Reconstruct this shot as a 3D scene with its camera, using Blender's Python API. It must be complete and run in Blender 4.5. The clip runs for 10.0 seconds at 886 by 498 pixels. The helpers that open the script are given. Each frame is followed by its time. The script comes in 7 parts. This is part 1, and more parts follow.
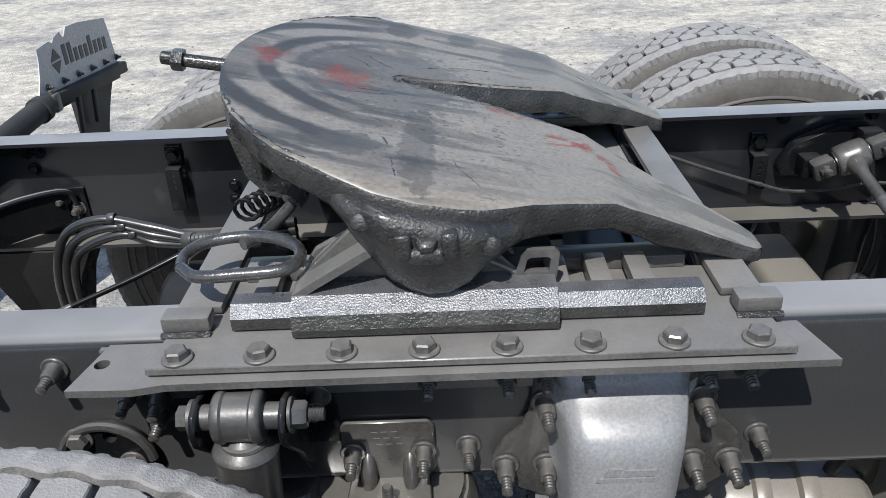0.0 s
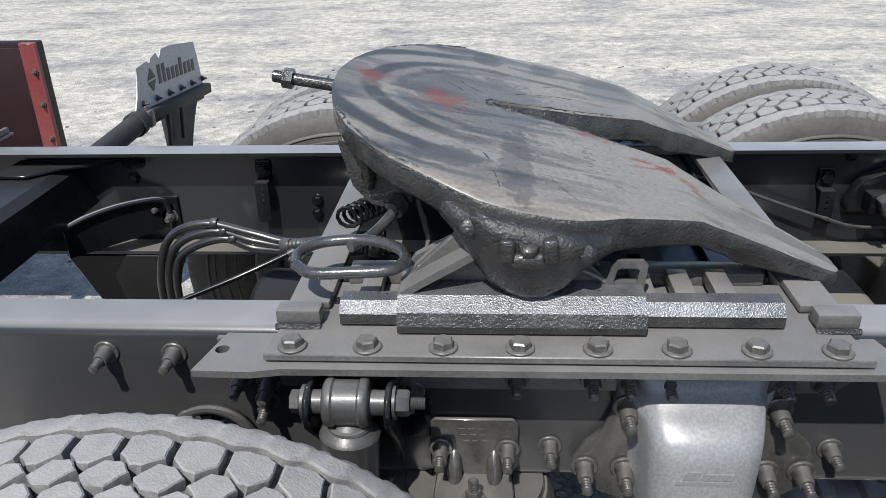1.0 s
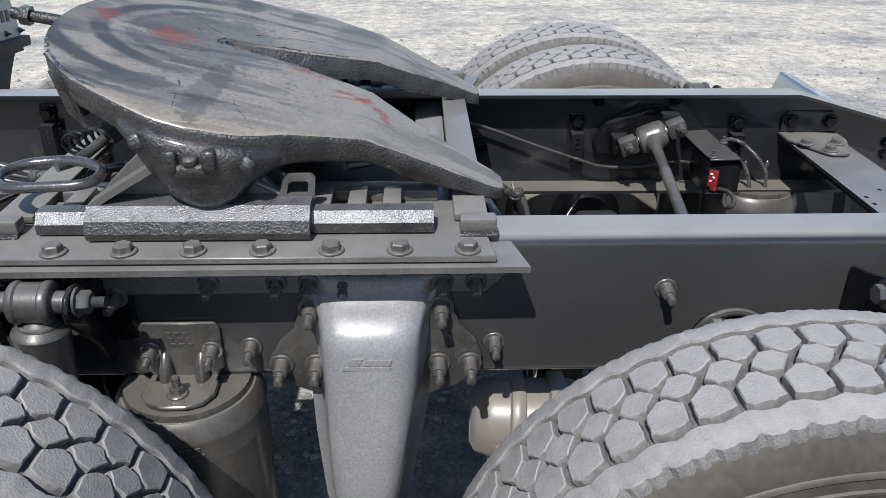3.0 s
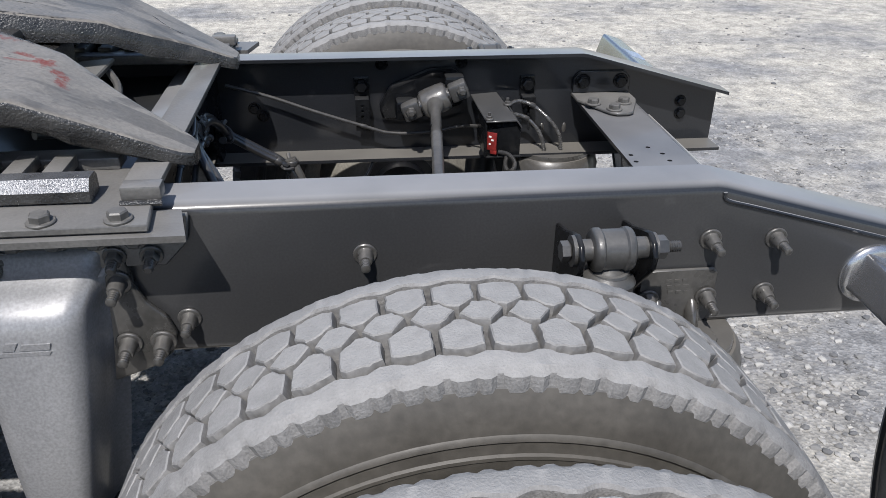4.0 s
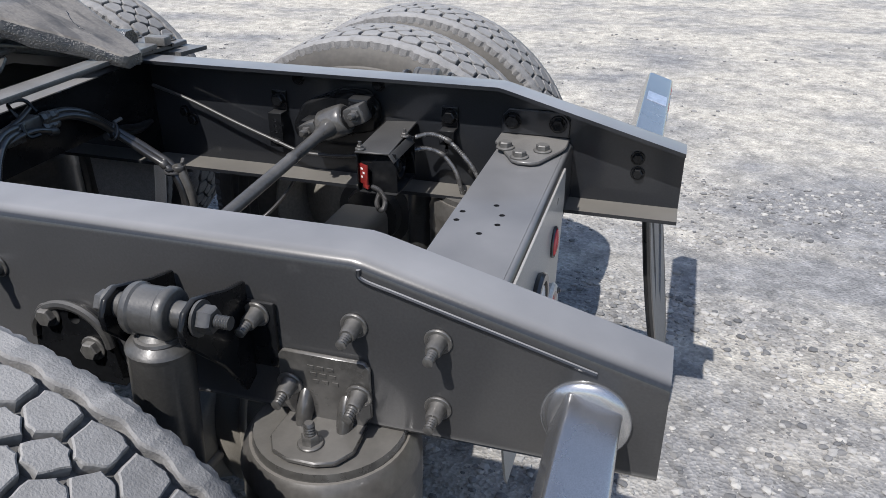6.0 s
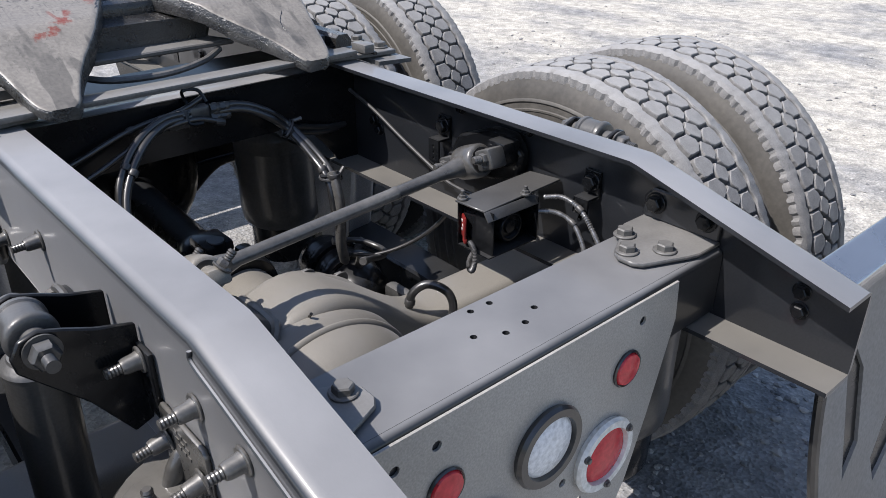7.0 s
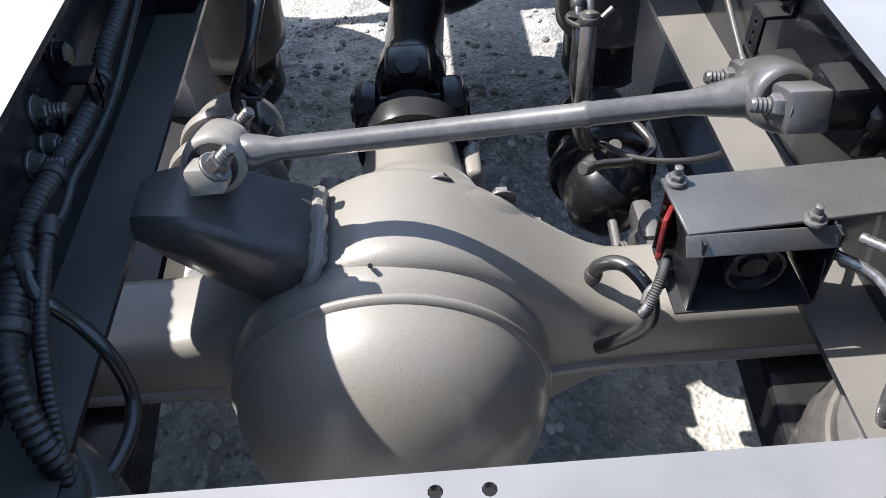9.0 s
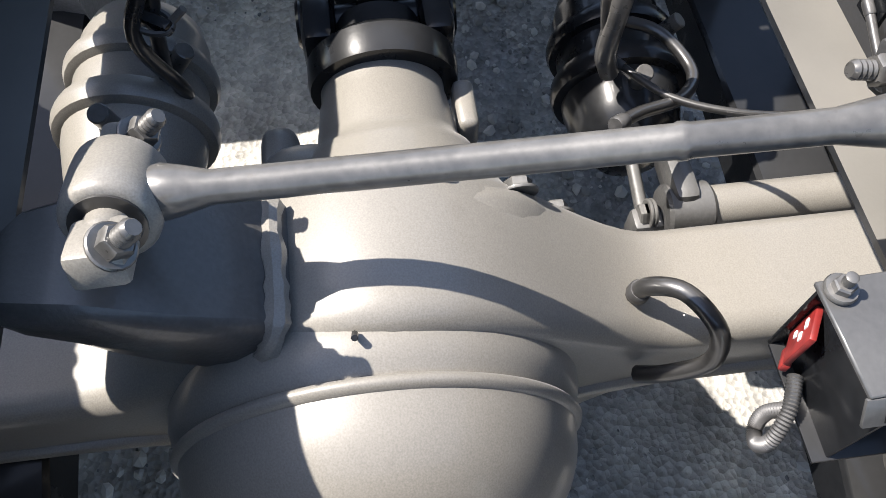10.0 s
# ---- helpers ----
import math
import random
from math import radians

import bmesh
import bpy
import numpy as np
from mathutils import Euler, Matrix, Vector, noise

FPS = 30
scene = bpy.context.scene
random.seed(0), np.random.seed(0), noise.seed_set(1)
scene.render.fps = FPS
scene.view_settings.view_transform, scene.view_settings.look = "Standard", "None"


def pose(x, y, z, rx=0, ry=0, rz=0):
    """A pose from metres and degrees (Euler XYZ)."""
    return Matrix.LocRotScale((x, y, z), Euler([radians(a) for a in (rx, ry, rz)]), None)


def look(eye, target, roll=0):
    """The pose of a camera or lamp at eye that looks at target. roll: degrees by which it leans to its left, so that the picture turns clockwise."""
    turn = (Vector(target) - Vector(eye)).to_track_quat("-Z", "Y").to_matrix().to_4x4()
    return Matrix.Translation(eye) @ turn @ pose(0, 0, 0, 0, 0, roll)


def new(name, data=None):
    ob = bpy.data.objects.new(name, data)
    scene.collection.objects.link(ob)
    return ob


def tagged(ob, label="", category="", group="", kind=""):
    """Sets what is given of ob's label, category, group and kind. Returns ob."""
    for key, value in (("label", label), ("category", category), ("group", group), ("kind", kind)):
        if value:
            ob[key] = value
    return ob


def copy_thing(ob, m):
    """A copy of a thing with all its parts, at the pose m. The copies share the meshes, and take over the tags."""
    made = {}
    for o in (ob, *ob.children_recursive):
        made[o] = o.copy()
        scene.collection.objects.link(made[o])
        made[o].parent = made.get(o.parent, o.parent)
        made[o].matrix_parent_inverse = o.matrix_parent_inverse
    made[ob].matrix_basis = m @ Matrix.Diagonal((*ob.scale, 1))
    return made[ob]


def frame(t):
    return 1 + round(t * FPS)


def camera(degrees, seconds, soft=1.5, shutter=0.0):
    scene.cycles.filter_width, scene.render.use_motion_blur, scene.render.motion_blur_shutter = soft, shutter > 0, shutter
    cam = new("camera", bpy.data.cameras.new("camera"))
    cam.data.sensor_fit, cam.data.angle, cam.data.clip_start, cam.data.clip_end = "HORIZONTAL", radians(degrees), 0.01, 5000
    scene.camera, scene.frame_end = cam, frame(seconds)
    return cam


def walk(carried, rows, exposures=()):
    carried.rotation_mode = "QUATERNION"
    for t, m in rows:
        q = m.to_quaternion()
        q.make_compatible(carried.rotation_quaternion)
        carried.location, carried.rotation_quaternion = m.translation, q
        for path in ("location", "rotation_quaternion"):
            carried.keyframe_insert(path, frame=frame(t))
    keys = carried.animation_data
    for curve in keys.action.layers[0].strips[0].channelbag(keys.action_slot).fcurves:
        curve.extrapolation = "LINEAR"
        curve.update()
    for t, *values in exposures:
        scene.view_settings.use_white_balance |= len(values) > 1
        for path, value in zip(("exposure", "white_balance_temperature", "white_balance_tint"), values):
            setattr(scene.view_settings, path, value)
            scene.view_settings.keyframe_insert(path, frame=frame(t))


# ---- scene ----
from mathutils.geometry import tessellate_polygon

cam = camera(59.1, 10.0, soft=0.55)
PATH = [
    (0, (0.348, -1.283, 1.564), (0.308, 0.486, 0.631), -2.8),
    (0.5, (0.308, -1.345, 1.575), (0.216, 0.453, 0.703), -2.2),
    (1, (0.271, -1.373, 1.57), (0.134, 0.431, 0.718), -1.7),
    (1.5, (0.25, -1.386, 1.564), (0.143, 0.413, 0.697), -0.7),
    (2, (0.295, -1.368, 1.548), (0.339, 0.425, 0.664), 0.8),
    (2.2, (0.335, -1.355, 1.542), (0.439, 0.438, 0.662), 1.0),
    (3.3, (0.732, -1.567, 1.542), (0.787, 0.195, 0.598), 0.4),
    (3.5, (0.788, -1.552, 1.53), (0.89, 0.198, 0.568), 0.8),
    (4, (1.03, -1.495, 1.49), (1.237, 0.25, 0.534), 0.6),
    (4.5, (1.249, -1.407, 1.491), (1.404, 0.34, 0.528), 0.0),
    (5, (1.552, -1.378, 1.487), (1.439, 0.368, 0.516), -2.2),
    (5.2, (1.677, -1.364, 1.493), (1.46, 0.376, 0.531), -2.6),
    (6.3, (2.077, -1.028, 1.43), (1.283, 0.576, 0.538), 0.1),
    (6.5, (2.199, -0.878, 1.469), (1.145, 0.525, 0.51), -1.9),
    (7, (2.311, -0.686, 1.472), (0.976, 0.485, 0.552), -0.1),
    (7.5, (2.165, -0.455, 1.433), (0.698, 0.594, 0.569), 5.9),
    (8, (2.089, -0.299, 1.429), (0.535, 0.475, 0.436), 3.3),
    (8.5, (1.993, -0.066, 1.404), (0.436, 0.238, 0.185), -1.5),
    (9, (1.863, -0.012, 1.366), (0.473, 0.022, -0.072), -3.1),
    (9.5, (1.665, -0.043, 1.343), (0.517, -0.007, -0.295), -3.3),
    (10, (1.511, -0.052, 1.302), (0.542, 0.106, -0.441), 2.0),
]
walk(cam, [(t, look(eye, target, roll)) for t, eye, target, roll in PATH],
     exposures=[(0.0, 0.5, 6430, 10), (2.2, 0.5, 6430, 10), (3.5, 0.47, 6390, 12), (4.5, 0.35, 6420, 12), (5.0, 0.38, 6420, 12), (6.5, 0.62, 6430, 13), (7.1, 0.76, 6430, 14), (8.0, 0.86, 6390, 14), (8.5, 1.24, 6320, 13), (9.0, 1.64, 6420, 12), (9.5, 1.8, 6550, 12), (10.0, 1.76, 6700, 12)])

# ---- world, sun and exposure ----
TO_SUN = Vector((-0.24, -0.80, 1.13)).normalized()
world = bpy.data.worlds.new("world")
scene.world = world
world.use_nodes = True
wn = world.node_tree
sky = wn.nodes.new("ShaderNodeTexSky")
sky.sky_type = "NISHITA"
sky.sun_disc = False
sky.sun_elevation = math.asin(TO_SUN.z)
sky.sun_rotation = math.atan2(TO_SUN.x, TO_SUN.y)
wn.links.new(sky.outputs[0], wn.nodes["Background"].inputs[0])
wn.nodes["Background"].inputs[1].default_value = 0.122
sun_data = bpy.data.lights.new("sun", "SUN")
sun_data.energy, sun_data.angle, sun_data.color = 4.6, radians(0.55), (1.0, 0.965, 0.91)
sun = new("sun", sun_data)
sun.matrix_world = look(tuple(TO_SUN * 30), (0, 0, 0))


# ---- materials ----
def surf(name, a, b, rough=0.5, rough2=None, metal=0.0, scale=6.0, fine=120.0, bump=0.15, dust=0.0, top_col=(0.30, 0.28, 0.25),
         spots=0.0, spot_col=(0.02, 0.02, 0.02), coat=0.0, contrast=0.5, distance=0.002, spec=0.5, sheen=0.0):
    """A painted, dusty or bare surface: two colours in large patches, fine grain, a dust tone on upward faces (on rails
    and tread it also holds their light), small spots.
    """
    m = bpy.data.materials.new(name)
    m.use_nodes = True
    t = m.node_tree
    n, l = t.nodes, t.links
    bs = n["Principled BSDF"]
    tc = n.new("ShaderNodeTexCoord")
    n1 = n.new("ShaderNodeTexNoise")
    n1.inputs["Scale"].default_value, n1.inputs["Detail"].default_value = scale, 6
    n1.inputs["Roughness"].default_value = 0.62
    n2 = n.new("ShaderNodeTexNoise")
    n2.inputs["Scale"].default_value, n2.inputs["Detail"].default_value = fine, 5
    l.new(tc.outputs["Object"], n1.inputs["Vector"])
    l.new(tc.outputs["Object"], n2.inputs["Vector"])
    r1 = n.new("ShaderNodeMapRange")
    r1.inputs[1].default_value, r1.inputs[2].default_value = 0.5 - contrast * 0.4, 0.5 + contrast * 0.4
    l.new(n1.outputs["Fac"], r1.inputs[0])
    mix = n.new("ShaderNodeMixRGB")
    mix.inputs[1].default_value, mix.inputs[2].default_value = (*a, 1), (*b, 1)
    l.new(r1.outputs[0], mix.inputs[0])
    grain = n.new("ShaderNodeMixRGB")
    grain.blend_type = "OVERLAY"
    grain.inputs[0].default_value = 0.45
    l.new(mix.outputs[0], grain.inputs[1])
    l.new(n2.outputs["Fac"], grain.inputs[2])
    col = grain.outputs[0]
    if spots:
        n3 = n.new("ShaderNodeTexNoise")
        n3.inputs["Scale"].default_value, n3.inputs["Detail"].default_value = scale * 7, 4
        l.new(tc.outputs["Object"], n3.inputs["Vector"])
        r3 = n.new("ShaderNodeMapRange")
        r3.inputs[1].default_value, r3.inputs[2].default_value = 0.66, 0.72
        r3.inputs[4].default_value = spots
        l.new(n3.outputs["Fac"], r3.inputs[0])
        m3 = n.new("ShaderNodeMixRGB")
        m3.inputs[2].default_value = (*spot_col, 1)
        l.new(r3.outputs[0], m3.inputs[0])
        l.new(col, m3.inputs[1])
        col = m3.outputs[0]
    rr = n.new("ShaderNodeMapRange")
    rr.inputs[3].default_value, rr.inputs[4].default_value = rough, rough if rough2 is None else rough2
    l.new(r1.outputs[0], rr.inputs[0])
    rough_out = rr.outputs[0]
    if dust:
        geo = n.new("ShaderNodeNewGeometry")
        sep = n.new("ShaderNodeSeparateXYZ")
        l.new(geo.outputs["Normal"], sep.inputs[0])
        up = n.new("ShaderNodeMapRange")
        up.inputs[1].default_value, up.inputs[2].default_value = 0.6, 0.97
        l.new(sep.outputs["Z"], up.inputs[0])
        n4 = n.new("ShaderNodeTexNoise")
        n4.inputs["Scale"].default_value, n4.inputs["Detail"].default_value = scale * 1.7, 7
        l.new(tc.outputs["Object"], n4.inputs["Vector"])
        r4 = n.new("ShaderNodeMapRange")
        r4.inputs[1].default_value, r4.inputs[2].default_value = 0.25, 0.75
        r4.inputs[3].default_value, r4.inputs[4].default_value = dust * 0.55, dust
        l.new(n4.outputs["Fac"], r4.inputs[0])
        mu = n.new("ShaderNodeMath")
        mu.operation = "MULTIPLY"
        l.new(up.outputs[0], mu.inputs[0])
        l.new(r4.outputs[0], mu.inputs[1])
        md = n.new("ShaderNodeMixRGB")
        md.inputs[2].default_value = (*top_col, 1)
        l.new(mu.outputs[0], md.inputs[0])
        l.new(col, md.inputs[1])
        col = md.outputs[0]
        mr = n.new("ShaderNodeMix")
        mr.inputs[3].default_value = 0.62
        l.new(mu.outputs[0], mr.inputs[0])
        l.new(rough_out, mr.inputs[2])
        rough_out = mr.outputs[0]
    l.new(col, bs.inputs["Base Color"])
    l.new(rough_out, bs.inputs["Roughness"])
    bs.inputs["Metallic"].default_value = metal
    bs.inputs["Specular IOR Level"].default_value = spec
    bs.inputs["Coat Weight"].default_value = coat
    bs.inputs["Sheen Weight"].default_value, bs.inputs["Sheen Roughness"].default_value = sheen, 0.45
    if coat and dust:
        bare = n.new("ShaderNodeMath")
        bare.operation = "MULTIPLY_ADD"
        bare.inputs[1].default_value, bare.inputs[2].default_value = -coat * 0.35, coat
        l.new(mu.outputs[0], bare.inputs[0])
        l.new(bare.outputs[0], bs.inputs["Coat Weight"])
    bs.inputs["Coat Roughness"].default_value = 0.12
    if bump:
        add = n.new("ShaderNodeMath")
        l.new(n1.outputs["Fac"], add.inputs[0])
        l.new(n2.outputs["Fac"], add.inputs[1])
        bp = n.new("ShaderNodeBump")
        bp.inputs["Strength"].default_value, bp.inputs["Distance"].default_value = bump, distance
        l.new(add.outputs[0], bp.inputs["Height"])
        l.new(bp.outputs[0], bs.inputs["Normal"])
    return m


# Pale tops hold dust and the sky's reflection together in one colour.
RAIL = surf("satin_black_frame_paint", (0.0075, 0.0085, 0.0107), (0.0155, 0.0168, 0.0192), 0.26, 0.42, scale=2.2, fine=260, bump=0.06, dust=0.9, top_col=(0.262, 0.263, 0.266), spots=0.12, spot_col=(0.1, 0.1, 0.1), spec=0.3, contrast=0.6, coat=0.6)
# Lighter rail paint for outer webs: road film and sunlit tone in one colour.
RAILOUT = surf("filmed_lit_outer_paint", (0.014, 0.0145, 0.0156), (0.026, 0.0264, 0.0272), 0.28, 0.44, scale=2.6, fine=260, bump=0.05, spots=0.12, spot_col=(0.1, 0.1, 0.1), spec=0.35, contrast=0.7, coat=0.45, sheen=0.36)
CROSS = surf("satin_black_crossmember_paint", (0.010, 0.011, 0.0128), (0.018, 0.019, 0.021), 0.26, 0.42, scale=3, fine=260, bump=0.03, dust=0.9, top_col=(0.185, 0.185, 0.185), spots=0.1, spot_col=(0.09, 0.09, 0.09), spec=0.3, contrast=0.6, coat=0.5)
RAILLOW = surf("dust_laden_flange_paint", (0.018, 0.0188, 0.0205), (0.032, 0.0325, 0.034), 0.3, 0.45, scale=3, fine=260, bump=0.03, dust=1.0, top_col=(0.15, 0.143, 0.128), spec=0.15, contrast=0.6, coat=0.35)
DARK = surf("black_chassis_paint", (0.0032, 0.0036, 0.0045), (0.0085, 0.009, 0.0098), 0.2, 0.34, scale=7, bump=0.06, dust=0.25, top_col=(0.088, 0.088, 0.087), spec=0.1, coat=0.3)
PLATE = surf("dusty_black_plate", (0.055, 0.0543, 0.0528), (0.098, 0.0962, 0.092), 0.3, 0.46, scale=9, fine=200, bump=0.2, dust=0.58, top_col=(0.215, 0.21, 0.20), spots=0.35, spec=0.4, coat=0.3)
CAST = surf("satin_dark_casting", (0.024, 0.0242, 0.0247), (0.05, 0.0493, 0.047), 0.3, 0.46, scale=8, fine=220, bump=0.16, dust=0.5, top_col=(0.155, 0.152, 0.145), coat=0.2)
HANGER = surf("satin_grey_casting", (0.17, 0.173, 0.178), (0.23, 0.233, 0.238), 0.36, 0.46, scale=3, fine=240, bump=0.03, dust=0.15, top_col=(0.22, 0.22, 0.22), metal=0.2, coat=0.25)
AXLE = surf("dusty_axle_paint", (0.140, 0.131, 0.113), (0.17, 0.16, 0.139), 0.3, 0.46, scale=2.2, fine=600, bump=0.06, dust=0.25, top_col=(0.22, 0.203, 0.177), spots=0.16, spot_col=(0.07, 0.063, 0.055), coat=0.2, sheen=0.08)
STEEL = surf("worn_dark_steel", (0.05, 0.05, 0.05), (0.10, 0.098, 0.095), 0.28, 0.5, metal=0.3, scale=20, bump=0.15, dust=0.4, top_col=(0.18, 0.17, 0.16))
BOLT = surf("painted_bolt_steel", (0.042, 0.041, 0.039), (0.105, 0.102, 0.096), 0.24, 0.42, metal=0.3, scale=40, bump=0.16, dust=0.4, top_col=(0.17, 0.163, 0.153), coat=0.3)
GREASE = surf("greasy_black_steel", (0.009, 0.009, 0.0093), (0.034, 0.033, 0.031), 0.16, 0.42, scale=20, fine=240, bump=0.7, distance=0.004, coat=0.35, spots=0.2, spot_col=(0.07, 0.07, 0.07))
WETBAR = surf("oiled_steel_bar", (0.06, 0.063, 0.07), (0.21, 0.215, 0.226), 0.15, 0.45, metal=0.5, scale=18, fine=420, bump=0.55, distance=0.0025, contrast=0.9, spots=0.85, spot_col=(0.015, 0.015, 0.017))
# Upward faces paler: settled dust plus the tyre tops' sunlight, put into the colour.
TREAD = surf("dusty_tread_rubber", (0.115, 0.1135, 0.111), (0.185, 0.182, 0.178), 0.85, scale=26, fine=330, bump=0.45, distance=0.003, contrast=0.5, dust=0.8, top_col=(0.28, 0.277, 0.27))
# Groove floors between the tread blocks: their shade is put into the colour.
GROOVE = surf("shaded_tread_groove", (0.07, 0.069, 0.068), (0.11, 0.108, 0.105), 0.85, scale=30, bump=0.3)
RUBBER = surf("dusty_tyre_sidewall", (0.040, 0.037, 0.0318), (0.068, 0.063, 0.0545), 0.5, 0.7, scale=7, fine=80, bump=0.2, dust=0.3, top_col=(0.12, 0.112, 0.099))
GUARD = surf("matt_black_fender_rubber", (0.012, 0.0122, 0.013), (0.026, 0.026, 0.0262), 0.5, 0.65, scale=9, fine=160, bump=0.12, dust=0.25, top_col=(0.10, 0.098, 0.093), spec=0.25)
HANDLE = surf("oiled_dark_handle", (0.02, 0.0204, 0.0215), (0.055, 0.055, 0.056), 0.16, 0.36, scale=22, fine=180, bump=0.4, coat=0.5, spots=0.3, spot_col=(0.09, 0.09, 0.09))
HUB = surf("dusty_wheel_steel", (0.13, 0.125, 0.11), (0.20, 0.19, 0.165), 0.5, 0.65, scale=5, bump=0.12, dust=0.25)
HOSE = surf("black_rubber_hose", (0.009, 0.009, 0.0095), (0.02, 0.0196, 0.019), 0.26, 0.4, scale=16, bump=0.06, dust=0.3, top_col=(0.12, 0.115, 0.11), coat=0.6)
BAG = surf("air_spring_rubber", (0.034, 0.0325, 0.030), (0.06, 0.057, 0.052), 0.32, 0.5, scale=9, bump=0.14, dust=0.55, top_col=(0.19, 0.178, 0.158), coat=0.3)
POLE = surf("bare_aluminium_tube", (0.35, 0.355, 0.365), (0.46, 0.465, 0.475), 0.18, 0.28, metal=0.88, scale=4, fine=700, bump=0.02, dust=0.12, top_col=(0.3, 0.305, 0.315), spots=0.15, spot_col=(0.2, 0.2, 0.2))
RED = surf("red_lens_plastic", (0.42, 0.022, 0.03), (0.5, 0.03, 0.04), 0.25, scale=90, bump=0.1)
REDBOX = surf("red_label_plastic", (0.10, 0.008, 0.008), (0.19, 0.018, 0.015), 0.4, scale=80, bump=0.05)
WHITE = surf("clear_lens_plastic", (0.55, 0.56, 0.57), (0.7, 0.71, 0.72), 0.18, scale=120, bump=0.3)
RING = surf("white_light_flange", (0.5, 0.5, 0.48), (0.65, 0.64, 0.61), 0.35, scale=30, bump=0.05)
PANEL = surf("grey_light_panel", (0.22, 0.213, 0.194), (0.29, 0.28, 0.256), 0.3, 0.45, scale=5, fine=300, bump=0.04, dust=0.2, coat=0.3, spots=0.12, spot_col=(0.17, 0.155, 0.13), sheen=0.15)
FLAP = surf("silver_flap_sheet", (0.30, 0.31, 0.33), (0.42, 0.425, 0.43), 0.35, 0.55, metal=0.3, scale=12, bump=0.15, spots=0.2, spot_col=(0.2, 0.18, 0.16))
MAROON = surf("maroon_body_paint", (0.14, 0.028, 0.028), (0.18, 0.045, 0.042), 0.3, scale=4, bump=0.03, dust=0.2)
DARKMAROON = surf("dark_maroon_fill", (0.012, 0.005, 0.006), (0.02, 0.008, 0.009), 0.5, scale=8, bump=0.1, spec=0.2)
BLUE = surf("blue_reflective_tape", (0.20, 0.25, 0.34), (0.26, 0.31, 0.40), 0.35, scale=60, bump=0.05)
CONDUIT = surf("dark_conduit", (0.02, 0.02, 0.02), (0.04, 0.039, 0.038), 0.3, 0.45, scale=40, bump=0.1, dust=0.4, top_col=(0.15, 0.145, 0.14))
PALE = surf("grey_painted_bar", (0.045, 0.0437, 0.0415), (0.085, 0.082, 0.076), 0.24, 0.4, scale=18, bump=0.1, dust=0.2, top_col=(0.11, 0.105, 0.097), coat=0.4, spots=0.3, spot_col=(0.03, 0.022, 0.016))
PRINT = surf("dark_print_ink", (0.03, 0.03, 0.035), (0.05, 0.05, 0.055), 0.5, scale=50, bump=0.0)
# Block flanks darker than the tops, with the shade painted in.
WALL = surf("shaded_block_flank", (0.11, 0.109, 0.107), (0.17, 0.168, 0.165), 0.85, scale=30, bump=0.3)
# Axle casting paint darkened: the rail's shadow on the arm is in the colour.
ARM = surf("shadowed_axle_casting", (0.03, 0.0298, 0.0292), (0.06, 0.058, 0.0545), 0.3, 0.46, scale=9, fine=200, bump=0.2, dust=0.5, top_col=(0.15, 0.14, 0.125), coat=0.2)
FLAPRUB = surf("grey_flap_rubber", (0.13, 0.126, 0.12), (0.20, 0.194, 0.185), 0.4, 0.6, scale=8, fine=120, bump=0.15, dust=0.3)
CAPSTEEL = surf("dusty_cap_steel", (0.04, 0.0395, 0.038), (0.085, 0.083, 0.078), 0.38, 0.55, scale=40, bump=0.25, dust=0.5, top_col=(0.17, 0.165, 0.155), coat=0.08)
WORN = surf("glossy_worn_bracket", (0.03, 0.0295, 0.028), (0.06, 0.058, 0.054), 0.2, 0.36, scale=10, bump=0.14, dust=0.4, top_col=(0.19, 0.182, 0.166), coat=0.6)
LID = surf("dark_grey_lid_paint", (0.030, 0.030, 0.0305), (0.048, 0.0475, 0.046), 0.3, 0.46, scale=9, fine=240, bump=0.06, dust=0.4, top_col=(0.10, 0.098, 0.093), coat=0.25)
BRAID = surf("braided_steel_hose", (0.10, 0.10, 0.10), (0.20, 0.198, 0.195), 0.2, 0.34, metal=0.6, scale=60, bump=0.1, coat=0.3)


